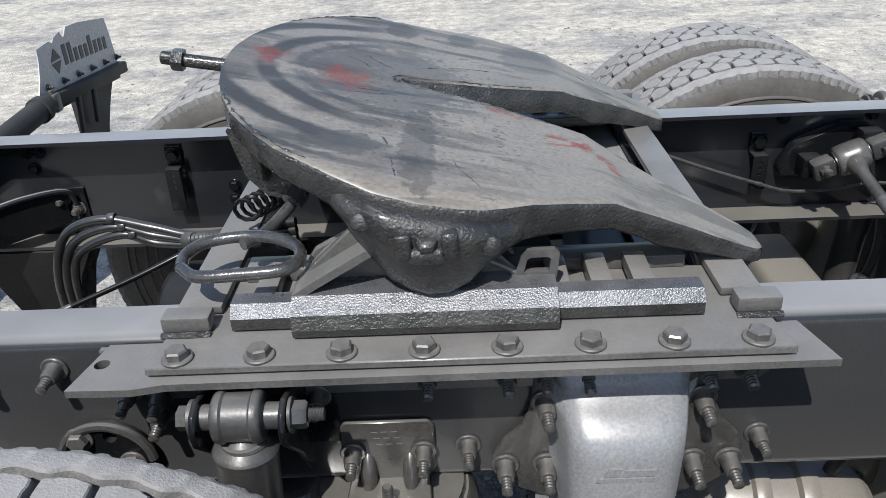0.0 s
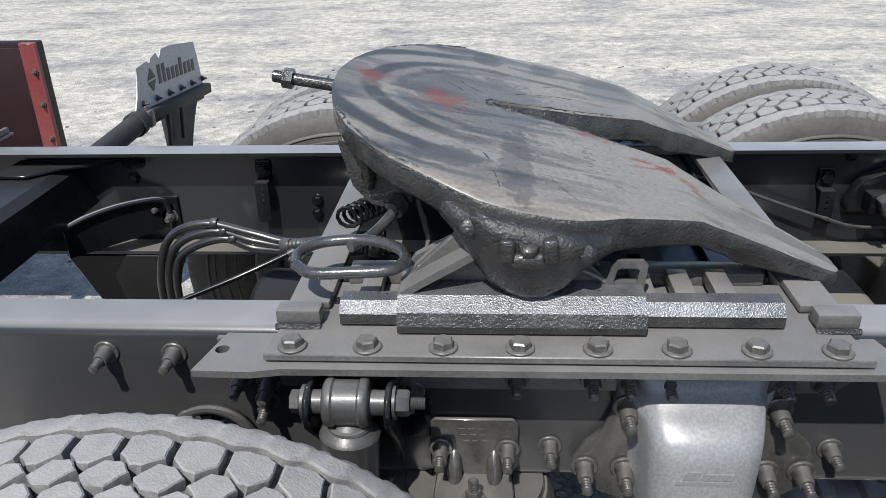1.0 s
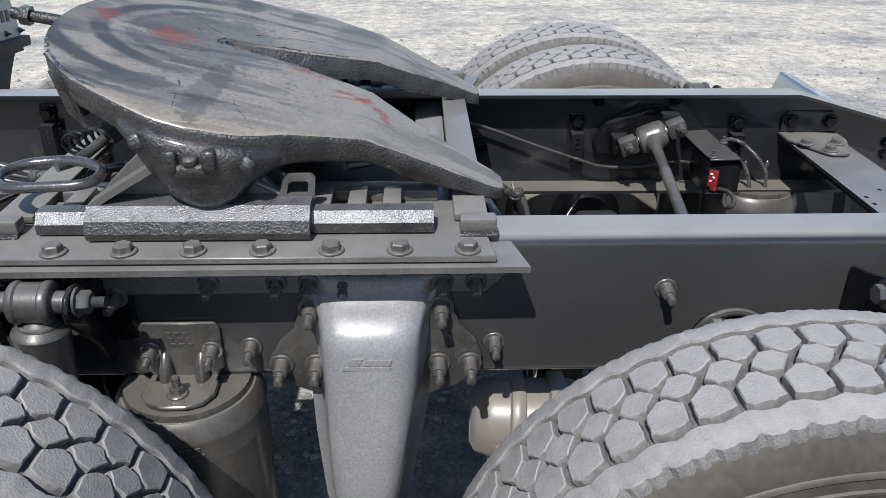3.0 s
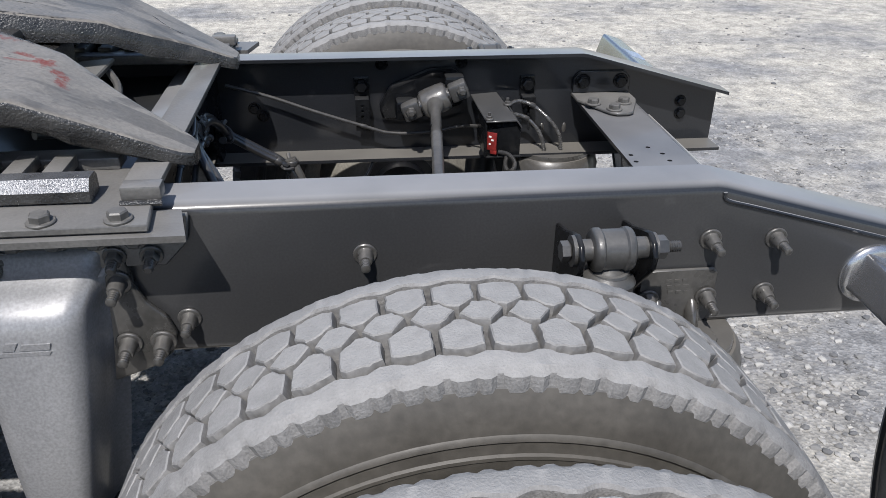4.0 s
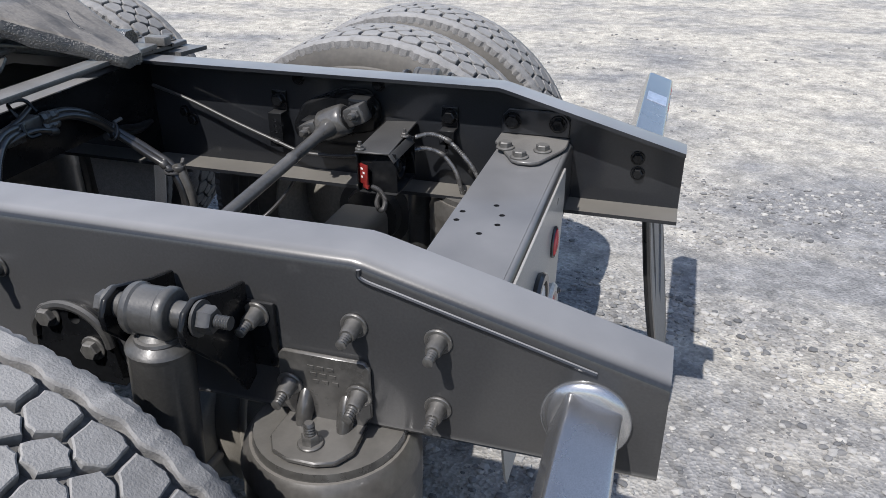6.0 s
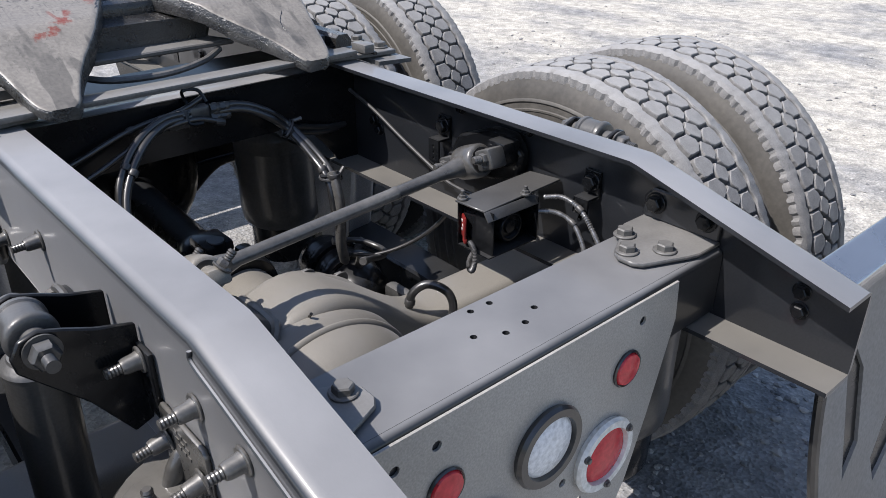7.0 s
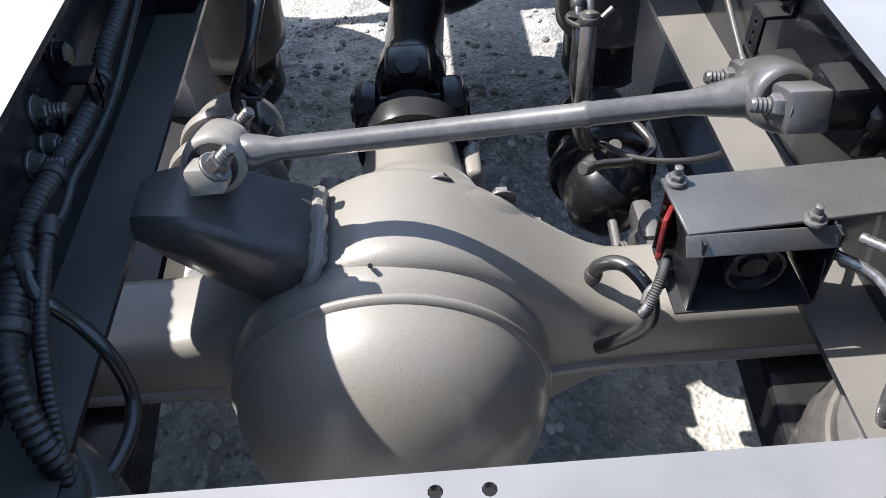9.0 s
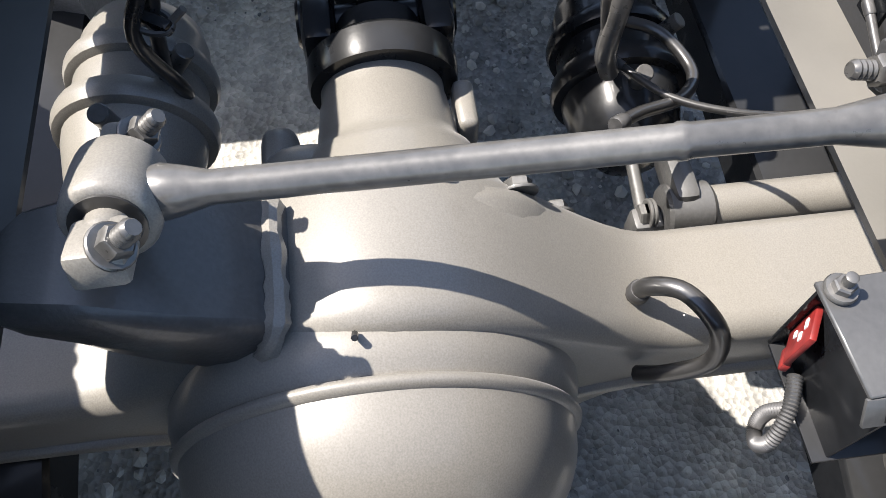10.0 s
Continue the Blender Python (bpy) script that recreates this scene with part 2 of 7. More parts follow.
def plate_material():
    """Greased top plate: dry film smeared in rings, crossing streaks painted for overhead shadows and reflections, dark
    patches, rust where the kingpin has rubbed.
    """
    m = surf("greased_top_plate", (0.140, 0.129, 0.113), (0.21, 0.195, 0.172), 0.34, 0.54, scale=7, fine=150, bump=0.16, contrast=0.6)
    n, l = m.node_tree.nodes, m.node_tree.links
    bs = n["Principled BSDF"]
    tc = n.new("ShaderNodeTexCoord")
    at_root = n.new("ShaderNodeVectorMath")
    at_root.inputs[1].default_value = (0.3, 0.0, 1.03)
    l.new(tc.outputs["Object"], at_root.inputs[0])
    pos = at_root.outputs[0]
    col = bs.inputs["Base Color"].links[0].from_socket

    def math_node(op, a, b):
        q = n.new("ShaderNodeMath")
        q.operation = op
        for k, v in enumerate((a, b)):
            if isinstance(v, (int, float)):
                q.inputs[k].default_value = v
            else:
                l.new(v, q.inputs[k])
        return q.outputs[0]

    def noise_at(scale, detail, stretch=(1, 1, 1), turn=0.0, rough=0.6):
        mp = n.new("ShaderNodeMapping")
        mp.inputs["Scale"].default_value = stretch
        mp.inputs["Rotation"].default_value = (0, 0, turn)
        l.new(pos, mp.inputs[0])
        q = n.new("ShaderNodeTexNoise")
        q.inputs["Scale"].default_value, q.inputs["Detail"].default_value, q.inputs["Roughness"].default_value = scale, detail, rough
        l.new(mp.outputs[0], q.inputs["Vector"])
        return q.outputs["Fac"]

    def ramp(v, lo, hi, out_lo, out_hi):
        q = n.new("ShaderNodeMapRange")
        for k, x in enumerate((lo, hi, out_lo, out_hi)):
            q.inputs[k + 1].default_value = x
        l.new(v, q.inputs[0])
        return q.outputs[0]

    def tint(fac, rgb):
        q = n.new("ShaderNodeMixRGB")
        q.inputs[2].default_value = (*rgb, 1)
        l.new(fac, q.inputs[0])
        l.new(col, q.inputs[1])
        return q.outputs[0]

    def spot(x, y, sx, sy, wobble, turn=0.0):
        """How far from a soft-edged spot, 1 at its rim."""
        mv = n.new("ShaderNodeMapping")
        mv.vector_type = "TEXTURE"
        mv.inputs["Location"].default_value = (x, y, 1.2)
        mv.inputs["Rotation"].default_value = (0, 0, turn)
        mv.inputs["Scale"].default_value = (sx, sy, 1.0)
        l.new(pos, mv.inputs[0])
        fl = n.new("ShaderNodeVectorMath")
        fl.operation = "MULTIPLY"
        fl.inputs[1].default_value = (1, 1, 0)
        l.new(mv.outputs[0], fl.inputs[0])
        ln = n.new("ShaderNodeVectorMath")
        ln.operation = "LENGTH"
        l.new(fl.outputs[0], ln.inputs[0])
        return math_node("ADD", ln.outputs["Value"], ramp(wob, 0.3, 0.7, -wobble, wobble))

    wob = noise_at(40, 8, rough=0.7)
    patch = noise_at(5, 4)
    dark = (0.030, 0.029, 0.0275)
    # crossing streaks painted in for shadows and reflections from overhead, mostly on the rear half
    for turn, scale in ((0.62, 9.0), (-0.75, 8.0), (0.05, 7.0)):
        st = noise_at(scale, 2, (0.28, 2.2, 1), turn, 0.5)
        fac = math_node("MULTIPLY", ramp(st, 0.565, 0.59, 0.0, 0.5), ramp(patch, 0.40, 0.55, 0.0, 1.0))
        col = tint(fac, dark)
    # rings smeared round the pin's seat, on the front half
    sep = n.new("ShaderNodeSeparateXYZ")
    l.new(pos, sep.inputs[0])
    front = ramp(sep.outputs["X"], 0.16, 0.30, 1.0, 0.0)
    for r, w, amount in ((0.335, 0.026, 0.95), (0.25, 0.022, 0.95), (0.20, 0.012, 0.6), (0.405, 0.010, 0.8)):
        d = spot(0.30, 0.0, r, r, 0.012)
        band = ramp(math_node("ABSOLUTE", math_node("SUBTRACT", d, 1.0), 0.0), w / r * 0.5, w / r, amount, 0.0)
        col = tint(math_node("MULTIPLY", math_node("MULTIPLY", band, front), ramp(noise_at(6, 4), 0.34, 0.44, 0.2, 1.0)), dark)
    # broad dark patches
    for x, y, sx, sy, amount in ((0.24, 0.0, 0.14, 0.20, 0.6), (0.20, -0.33, 0.055, 0.045, 0.75), (0.13, 0.06, 0.10, 0.10, 0.4), (0.25, 0.35, 0.035, 0.06, 0.75), (0.37, 0.36, 0.03, 0.05, 0.7), (0.30, -0.30, 0.025, 0.16, 0.6), (0.02, -0.02, 0.045, 0.12, 0.5), (0.50, 0.28, 0.06, 0.10, 0.45), (0.62, -0.28, 0.05, 0.05, 0.3)):
        col = tint(ramp(spot(x, y, sx, sy, 0.35), 1.0, 0.9, 0.0, amount * 0.8), dark)
    # dried speckle
    col = tint(math_node("MULTIPLY", ramp(noise_at(110, 4), 0.58, 0.66, 0.0, 0.8), ramp(spot(0.33, -0.02, 0.20, 0.40, 0.4), 1.1, 0.6, 0.0, 1.0)), (0.02, 0.02, 0.02))
    # rust, flaking
    flake = noise_at(170, 6, rough=0.75)
    for x, y, sx, sy, turn, amount in ((0.043, 0.017, 0.030, 0.045, 0.0, 0.8), (0.178, -0.043, 0.04, 0.055, 0.1, 0.8), (0.43, -0.086, 0.042, 0.014, -0.3, 0.8), (0.51, -0.166, 0.032, 0.009, -0.42, 0.9), (0.54, -0.185, 0.014, 0.020, 0, 0.9), (0.51, -0.192, 0.03, 0.005, 0.1, 0.7), (0.568, -0.215, 0.012, 0.014, 0.3, 0.9), (0.577, -0.245, 0.008, 0.018, 0.3, 0.85)):
        col = tint(math_node("MULTIPLY", ramp(spot(x, y, sx, sy, 1.0, turn), 1.05, 0.6, 0.0, amount), ramp(flake, 0.42, 0.56, 0.45, 1.0)), (0.155, 0.026, 0.013))
    # hairline scratches
    sc = noise_at(16, 2, (0.25, 6.0, 1), 0.12, 0.5)
    col = tint(ramp(math_node("ABSOLUTE", math_node("SUBTRACT", sc, 0.5), 0.0), 0.002, 0.006, 0.45, 0.0), (0.03, 0.03, 0.03))
    l.new(col, bs.inputs["Base Color"])
    return m


def ground_material():
    m = bpy.data.materials.new("pale_gravel")
    m.use_nodes = True
    t = m.node_tree
    n, l = t.nodes, t.links
    bs = n["Principled BSDF"]
    bs.inputs["Roughness"].default_value = 0.9
    tc = n.new("ShaderNodeTexCoord")
    big = n.new("ShaderNodeTexNoise")
    big.inputs["Scale"].default_value, big.inputs["Detail"].default_value, big.inputs["Roughness"].default_value = 1.1, 8, 0.62
    mp = n.new("ShaderNodeMapping")
    mp.inputs["Scale"].default_value = (0.8, 1.35, 1)
    l.new(tc.outputs["Object"], mp.inputs[0])
    l.new(mp.outputs[0], big.inputs["Vector"])
    mid = n.new("ShaderNodeTexNoise")
    mid.inputs["Scale"].default_value, mid.inputs["Detail"].default_value, mid.inputs["Roughness"].default_value = 9, 9, 0.7
    l.new(tc.outputs["Object"], mid.inputs["Vector"])
    vor = n.new("ShaderNodeTexVoronoi")
    vor.inputs["Scale"].default_value = 85
    l.new(tc.outputs["Object"], vor.inputs["Vector"])
    ramp = n.new("ShaderNodeValToRGB")
    ramp.color_ramp.elements[0].position, ramp.color_ramp.elements[0].color = 0.38, (0.186, 0.188, 0.192, 1)
    ramp.color_ramp.elements[1].position, ramp.color_ramp.elements[1].color = 0.60, (0.375, 0.358, 0.318, 1)
    where = n.new("ShaderNodeSeparateXYZ")
    l.new(tc.outputs["Object"], where.inputs[0])
    track = n.new("ShaderNodeMapRange")
    for k, x in enumerate((0.5, 4.5, -0.10, 0.05)):
        track.inputs[k + 1].default_value = x
    l.new(where.outputs["Y"], track.inputs[0])
    lane = n.new("ShaderNodeMath")
    l.new(big.outputs["Fac"], lane.inputs[0])
    l.new(track.outputs[0], lane.inputs[1])
    sand = n.new("ShaderNodeMapRange")
    for k, x in enumerate((-0.3, 1.0, 0.09, 0.0)):
        sand.inputs[k + 1].default_value = x
    l.new(where.outputs["Y"], sand.inputs[0])
    pale = n.new("ShaderNodeMath")
    l.new(lane.outputs[0], pale.inputs[0])
    l.new(sand.outputs[0], pale.inputs[1])
    l.new(pale.outputs[0], ramp.inputs[0])
    r2 = n.new("ShaderNodeValToRGB")
    r2.color_ramp.elements[0].position, r2.color_ramp.elements[0].color = 0.34, (0.24, 0.24, 0.24, 1)
    r2.color_ramp.elements[1].position, r2.color_ramp.elements[1].color = 0.64, (0.72, 0.71, 0.69, 1)
    l.new(mid.outputs["Fac"], r2.inputs[0])
    m1 = n.new("ShaderNodeMixRGB")
    m1.blend_type, m1.inputs[0].default_value = "OVERLAY", 0.75
    l.new(ramp.outputs[0], m1.inputs[1])
    l.new(r2.outputs[0], m1.inputs[2])
    bw = n.new("ShaderNodeRGBToBW")
    l.new(vor.outputs["Color"], bw.inputs[0])
    r3 = n.new("ShaderNodeMapRange")
    r3.inputs[3].default_value, r3.inputs[4].default_value = 0.32, 0.68
    l.new(bw.outputs[0], r3.inputs[0])
    m2 = n.new("ShaderNodeMixRGB")
    m2.blend_type, m2.inputs[0].default_value = "OVERLAY", 0.8
    l.new(m1.outputs[0], m2.inputs[1])
    l.new(r3.outputs[0], m2.inputs[2])
    grass = n.new("ShaderNodeSeparateXYZ")
    l.new(tc.outputs["Object"], grass.inputs[0])
    gl = n.new("ShaderNodeMath")
    gl.operation = "MULTIPLY_ADD"
    gl.inputs[1].default_value, gl.inputs[2].default_value = 5.0, -2.5
    l.new(big.outputs["Fac"], gl.inputs[0])
    gs = n.new("ShaderNodeMath")
    l.new(grass.outputs["Y"], gs.inputs[0])
    l.new(gl.outputs[0], gs.inputs[1])
    gr = n.new("ShaderNodeMapRange")
    gr.inputs[1].default_value, gr.inputs[2].default_value, gr.inputs[4].default_value = 11.5, 12.3, 0.85
    l.new(gs.outputs[0], gr.inputs[0])
    m3 = n.new("ShaderNodeMixRGB")
    m3.inputs[2].default_value = (0.19, 0.17, 0.075, 1)
    l.new(gr.outputs[0], m3.inputs[0])
    l.new(m2.outputs[0], m3.inputs[1])
    l.new(m3.outputs[0], bs.inputs["Base Color"])
    hs = n.new("ShaderNodeMath")
    l.new(mid.outputs["Fac"], hs.inputs[0])
    l.new(vor.outputs["Distance"], hs.inputs[1])
    bp = n.new("ShaderNodeBump")
    bp.inputs["Strength"].default_value, bp.inputs["Distance"].default_value = 0.5, 0.012
    l.new(hs.outputs[0], bp.inputs["Height"])
    l.new(bp.outputs[0], bs.inputs["Normal"])
    return m


TOPPLATE = plate_material()
GRAVEL = ground_material()


def stone_material():
    """Crushed stone, each piece its own grey."""
    m = surf("gravel_stones", (0.24, 0.24, 0.24), (0.42, 0.41, 0.39), 0.9, scale=40, bump=0.4)
    n, l = m.node_tree.nodes, m.node_tree.links
    geo = n.new("ShaderNodeNewGeometry")
    rm = n.new("ShaderNodeValToRGB")
    for k, (p, c) in enumerate(((0.0, (0.09, 0.092, 0.096)), (1.0, (0.36, 0.352, 0.335)))):
        rm.color_ramp.elements[k].position, rm.color_ramp.elements[k].color = p, (*c, 1)
    e = rm.color_ramp.elements.new(0.6)
    e.color = (0.25, 0.247, 0.24, 1)
    l.new(geo.outputs["Random Per Island"], rm.inputs[0])
    l.new(rm.outputs[0], n["Principled BSDF"].inputs["Base Color"])
    return m


STONE = stone_material()


# ---- mesh helpers ----
def V(*a):
    return Vector(a)


def thing(name, at, label, category, group="", kind=""):
    ob = new(name)
    ob.location = at
    ob.empty_display_size = 0.1
    return tagged(ob, label, category, group, kind)


def root_of(ob):
    while ob.parent:
        ob = ob.parent
    return ob


def to_mesh(name, bm, material, smooth=38):
    bmesh.ops.recalc_face_normals(bm, faces=bm.faces[:])
    me = bpy.data.meshes.new(name)
    bm.to_mesh(me)
    bm.free()
    for mt in (material if isinstance(material, (list, tuple)) else [material]):
        me.materials.append(mt)
    me.shade_smooth()
    me.set_sharp_from_angle(angle=radians(smooth))
    return me


def part(name, bm, material, parent, label="", smooth=38):
    """One mesh object under a thing or a part; the bmesh is in world metres."""
    bmesh.ops.translate(bm, verts=bm.verts[:], vec=-root_of(parent).location)
    ob = new(name, to_mesh(name, bm, material, smooth))
    ob.parent = parent
    return tagged(ob, label)


def place(name, me, parent, m, label=""):
    """A part that shares a mesh, at the world pose m."""
    ob = new(name, me)
    ob.parent = parent
    ob.matrix_basis = Matrix.Translation(-root_of(parent).location) @ m
    return tagged(ob, label)


def frame_z(p, d):
    """A pose at p whose z axis looks along d."""
    return Matrix.Translation(p) @ Vector(d).to_track_quat("Z", "Y").to_matrix().to_4x4()


def box(bm, c, s, bevel=0.0, m=None, seg=2):
    b = bmesh.new()
    bmesh.ops.create_cube(b, size=1.0)
    bmesh.ops.scale(b, vec=s, verts=b.verts[:])
    if bevel:
        bmesh.ops.bevel(b, geom=b.edges[:], offset=bevel, segments=seg, affect="EDGES", profile=0.5)
    mm = Matrix.Translation(c) @ (m or Matrix())
    bmesh.ops.transform(b, matrix=mm, verts=b.verts[:])
    join(bm, b)


def join(bm, b):
    me = bpy.data.meshes.new("tmp")
    b.to_mesh(me)
    b.free()
    bm.from_mesh(me)
    bpy.data.meshes.remove(me)


def loft(bm, rings, cap=True, closed=True):
    """Skin over rings of equally many points."""
    vs = [[bm.verts.new(p) for p in r] for r in rings]
    k = len(rings[0])
    for a, b in zip(vs, vs[1:]):
        for i in range(k if closed else k - 1):
            j = (i + 1) % k
            bm.faces.new((a[i], a[j], b[j], b[i]))
    if cap and closed:
        bm.faces.new(vs[0][::-1])
        bm.faces.new(vs[-1])
    return vs


def lathe(bm, profile, m, n=32, cap=True):
    """profile: (radius, height) along the z axis of m."""
    rings = []
    for r, h in profile:
        rings.append([m @ V(r * math.cos(2 * math.pi * i / n), r * math.sin(2 * math.pi * i / n), h) for i in range(n)])
    loft(bm, rings, cap)


def rod(bm, a, b, r, r2=None, n=20, chamfer=0.12):
    a, b = Vector(a), Vector(b)
    d = (b - a).length
    r2 = r if r2 is None else r2
    c = min(r, r2) * chamfer
    lathe(bm, [(r - c, 0), (r, c), (r2, d - c), (r2 - c, d)], frame_z(a, b - a), n)


def smooth_path(pts, step=6):
    pts = [Vector(p) for p in pts]
    if len(pts) < 3:
        return pts
    ext = [2 * pts[0] - pts[1]] + pts + [2 * pts[-1] - pts[-2]]
    out = []
    for i in range(1, len(ext) - 2):
        p0, p1, p2, p3 = ext[i - 1:i + 3]
        for k in range(step):
            t = k / step
            out.append(0.5 * ((2 * p1) + (p2 - p0) * t + (2 * p0 - 5 * p1 + 4 * p2 - p3) * t * t + (3 * p1 - p0 - 3 * p2 + p3) * t ** 3))
    out.append(pts[-1])
    return out


def tube(bm, pts, r, n=10, step=6, ribs=0, closed=False, smooth=True):
    """A pipe along points; ribs: corrugations a metre."""
    p = smooth_path(pts + [pts[0]] if closed else pts, step) if smooth else [Vector(q) for q in pts]
    if ribs:
        q = [p[0]]
        for a, b in zip(p, p[1:]):
            k = max(2, int((b - a).length * ribs * 2))
            q += [a.lerp(b, j / k) for j in range(1, k + 1)]
        p = q
    tan = [(p[min(i + 1, len(p) - 1)] - p[max(i - 1, 0)]).normalized() for i in range(len(p))]
    up = tan[0].orthogonal().normalized()
    rings = []
    for i, (c, t) in enumerate(zip(p, tan)):
        up = (up - t * up.dot(t)).normalized()
        side = t.cross(up)
        rr = r * (1.0 if not ribs or i % 2 else 0.82)
        rings.append([c + rr * (math.cos(2 * math.pi * j / n) * up + math.sin(2 * math.pi * j / n) * side) for j in range(n)])
    loft(bm, rings)


def prism(bm, outline, m, depth, bevel=0.0, seg=1):
    """A flat plate of the given outline in the xy plane of m, depth along its z."""
    b = bmesh.new()
    vs = [b.verts.new((x, y, 0)) for x, y in outline]
    f = b.faces.new(vs)
    ex = bmesh.ops.extrude_face_region(b, geom=[f])
    bmesh.ops.translate(b, verts=[g for g in ex["geom"] if isinstance(g, bmesh.types.BMVert)], vec=(0, 0, depth))
    bmesh.ops.recalc_face_normals(b, faces=b.faces[:])
    if bevel:
        bmesh.ops.bevel(b, geom=b.edges[:], offset=bevel, segments=seg, affect="EDGES", profile=0.5)
    bmesh.ops.transform(b, matrix=m, verts=b.verts[:])
    join(bm, b)


def circle(cx, cy, r, n=14):
    return [(cx + r * math.cos(2 * math.pi * i / n), cy + r * math.sin(2 * math.pi * i / n)) for i in range(n)]


def holed(bm, outline, holes, m, depth):
    """A flat plate with holes right through it."""
    from_loops = [[V(x, y, 0) for x, y in outline]] + [[V(x, y, 0) for x, y in h] for h in holes]
    flat = [p for lp in from_loops for p in lp]
    tris = tessellate_polygon(from_loops)
    top = [bm.verts.new(m @ p) for p in flat]
    bot = [bm.verts.new(m @ (p + V(0, 0, depth))) for p in flat]
    for a, b, c in tris:
        try:
            bm.faces.new((top[a], top[b], top[c]))
            bm.faces.new((bot[c], bot[b], bot[a]))
        except ValueError:
            pass
    k = 0
    for lp in from_loops:
        for i in range(len(lp)):
            j = (i + 1) % len(lp)
            bm.faces.new((top[k + i], top[k + j], bot[k + j], bot[k + i]))
        k += len(lp)


XZ = Matrix(((1, 0, 0, 0), (0, 0, 1, 0), (0, 1, 0, 0), (0, 0, 0, 1)))      # plate in x and z, thick along +y
YZ = Matrix(((0, 0, 1, 0), (1, 0, 0, 0), (0, 1, 0, 0), (0, 0, 0, 1)))      # plate in y and z, thick along +x


def at(x, y, z, m=None):
    return Matrix.Translation((x, y, z)) @ (m or Matrix())


# shared fasteners, each along +z
def hex_head(bm, r, h, z0, m=None):
    m = m or Matrix()
    ring = lambda rr, z: [m @ V(rr * math.cos(math.pi / 3 * i), rr * math.sin(math.pi / 3 * i), z) for i in range(6)]
    loft(bm, [ring(r, z0), ring(r, z0 + h * 0.82), ring(r * 0.84, z0 + h)])


def fastener(name, head_r, head_h, washer_r, stud_r=0.0, stud_l=0.0, material=None, thread=True, collar=False):
    bm = bmesh.new()
    lathe(bm, [(washer_r * 0.97, 0), (washer_r, 0.001), (washer_r, 0.0028), (washer_r * 0.93, 0.004)], Matrix(), 20)
    if collar:
        lathe(bm, [(head_r * 1.12, 0.0035), (head_r, 0.008), (head_r * 0.94, 0.004 + head_h * 0.8), (head_r * 0.8, 0.004 + head_h)], Matrix(), 18)
    else:
        hex_head(bm, head_r, head_h, 0.0035)
    if stud_l:
        z, prof = 0.003 + head_h, []
        steps = max(2, int(stud_l / 0.0022)) if thread else 2
        for i in range(steps + 1):
            prof.append((stud_r * (1.0 if i % 2 else 0.86), z + stud_l * i / steps))
        prof.append((stud_r * 0.7, z + stud_l + stud_r * 0.2))
        lathe(bm, prof, Matrix(), 14)
    return to_mesh(name, bm, material or BOLT, 40)


HUCK = fastener("bolt", 0.0118, 0.022, 0.0185, 0.0072, 0.02, collar=True)
HEXNUT = fastener("bolt", 0.0125, 0.013, 0.0175, 0.008, 0.018)
# Cap bolt copy in black: shade on the rail webs put into its colour.
SHADECAP = fastener("bolt", 0.0145, 0.0115, 0.0195, material=DARK)
CAPBOLT = fastener("bolt", 0.0145, 0.0115, 0.0195, material=CAPSTEEL)
SMALLNUT = fastener("screw", 0.0072, 0.006, 0.0105, 0.004, 0.008)
TINY = fastener("screw", 0.005, 0.004, 0.007)
OUT, IN = V(0, -1, 0), V(0, 1, 0)
YN, YF, YC = -0.43, 0.44, 0.005
XF, XR, DX = -0.15, 1.16, 1.31


# ---- ground ----
SLOPE = 0.0
bm = bmesh.new()
for x in (-150, 150):
    for y in (-150, 150):
        bm.verts.new((x, y, SLOPE * y))
bm.verts.ensure_lookup_table()
bm.faces.new([bm.verts[i] for i in (0, 1, 3, 2)])
ground = new("ground", to_mesh("ground", bm, GRAVEL))
tagged(ground, "pale compacted gravel yard with dusty wheel tracks", "ground", kind="structure")


def gravel():
    """Loose stones on the yard round and under the chassis, one mesh."""
    rng = random.Random(7)
    bm = bmesh.new()
    shapes = []
    for k in range(6):
        b = bmesh.new()
        bmesh.ops.create_icosphere(b, subdivisions=1, radius=1)
        for v in b.verts:
            v.co = v.co * rng.uniform(0.65, 1.15)
            v.co.z *= 0.55
        shapes.append(([v.co.copy() for v in b.verts], [[v.index for v in f.verts] for f in b.faces]))
        b.free()
    vs, fs = [], []
    for i in range(42000):
        x = rng.uniform(-0.6, 3.2)
        y = rng.uniform(-0.7, 2.4)
        if rng.random() < 0.45:
            x, y = (rng.uniform(1.7, 3.6), rng.uniform(-0.7, 2.6)) if i % 2 else (rng.uniform(-3, 5.0), rng.uniform(-0.7, 6))
        if noise.noise(V(x * 1.3, y * 2.2, 4.0)) < rng.uniform(-0.35, 0.25):
            continue
        s = 0.0028 + 0.014 * rng.random() ** 4.4
        a = rng.uniform(0, 6.28)
        pts, faces = shapes[rng.randrange(6)]
        k = len(vs)
        for p in pts:
            vs.append((x + s * (p.x * math.cos(a) - p.y * math.sin(a)) * 1.2, y + s * (p.x * math.sin(a) + p.y * math.cos(a)), SLOPE * y + s * (p.z + 0.2)))
        fs += [[k + j for j in f] for f in faces]
    me = bpy.data.meshes.new("gravel")
    me.from_pydata(vs, [], fs)
    me.materials.append(STONE)
    return tagged(new("gravel", me), "loose grey and pale crushed stones on the yard", "gravel", kind="stuff")


gravel()


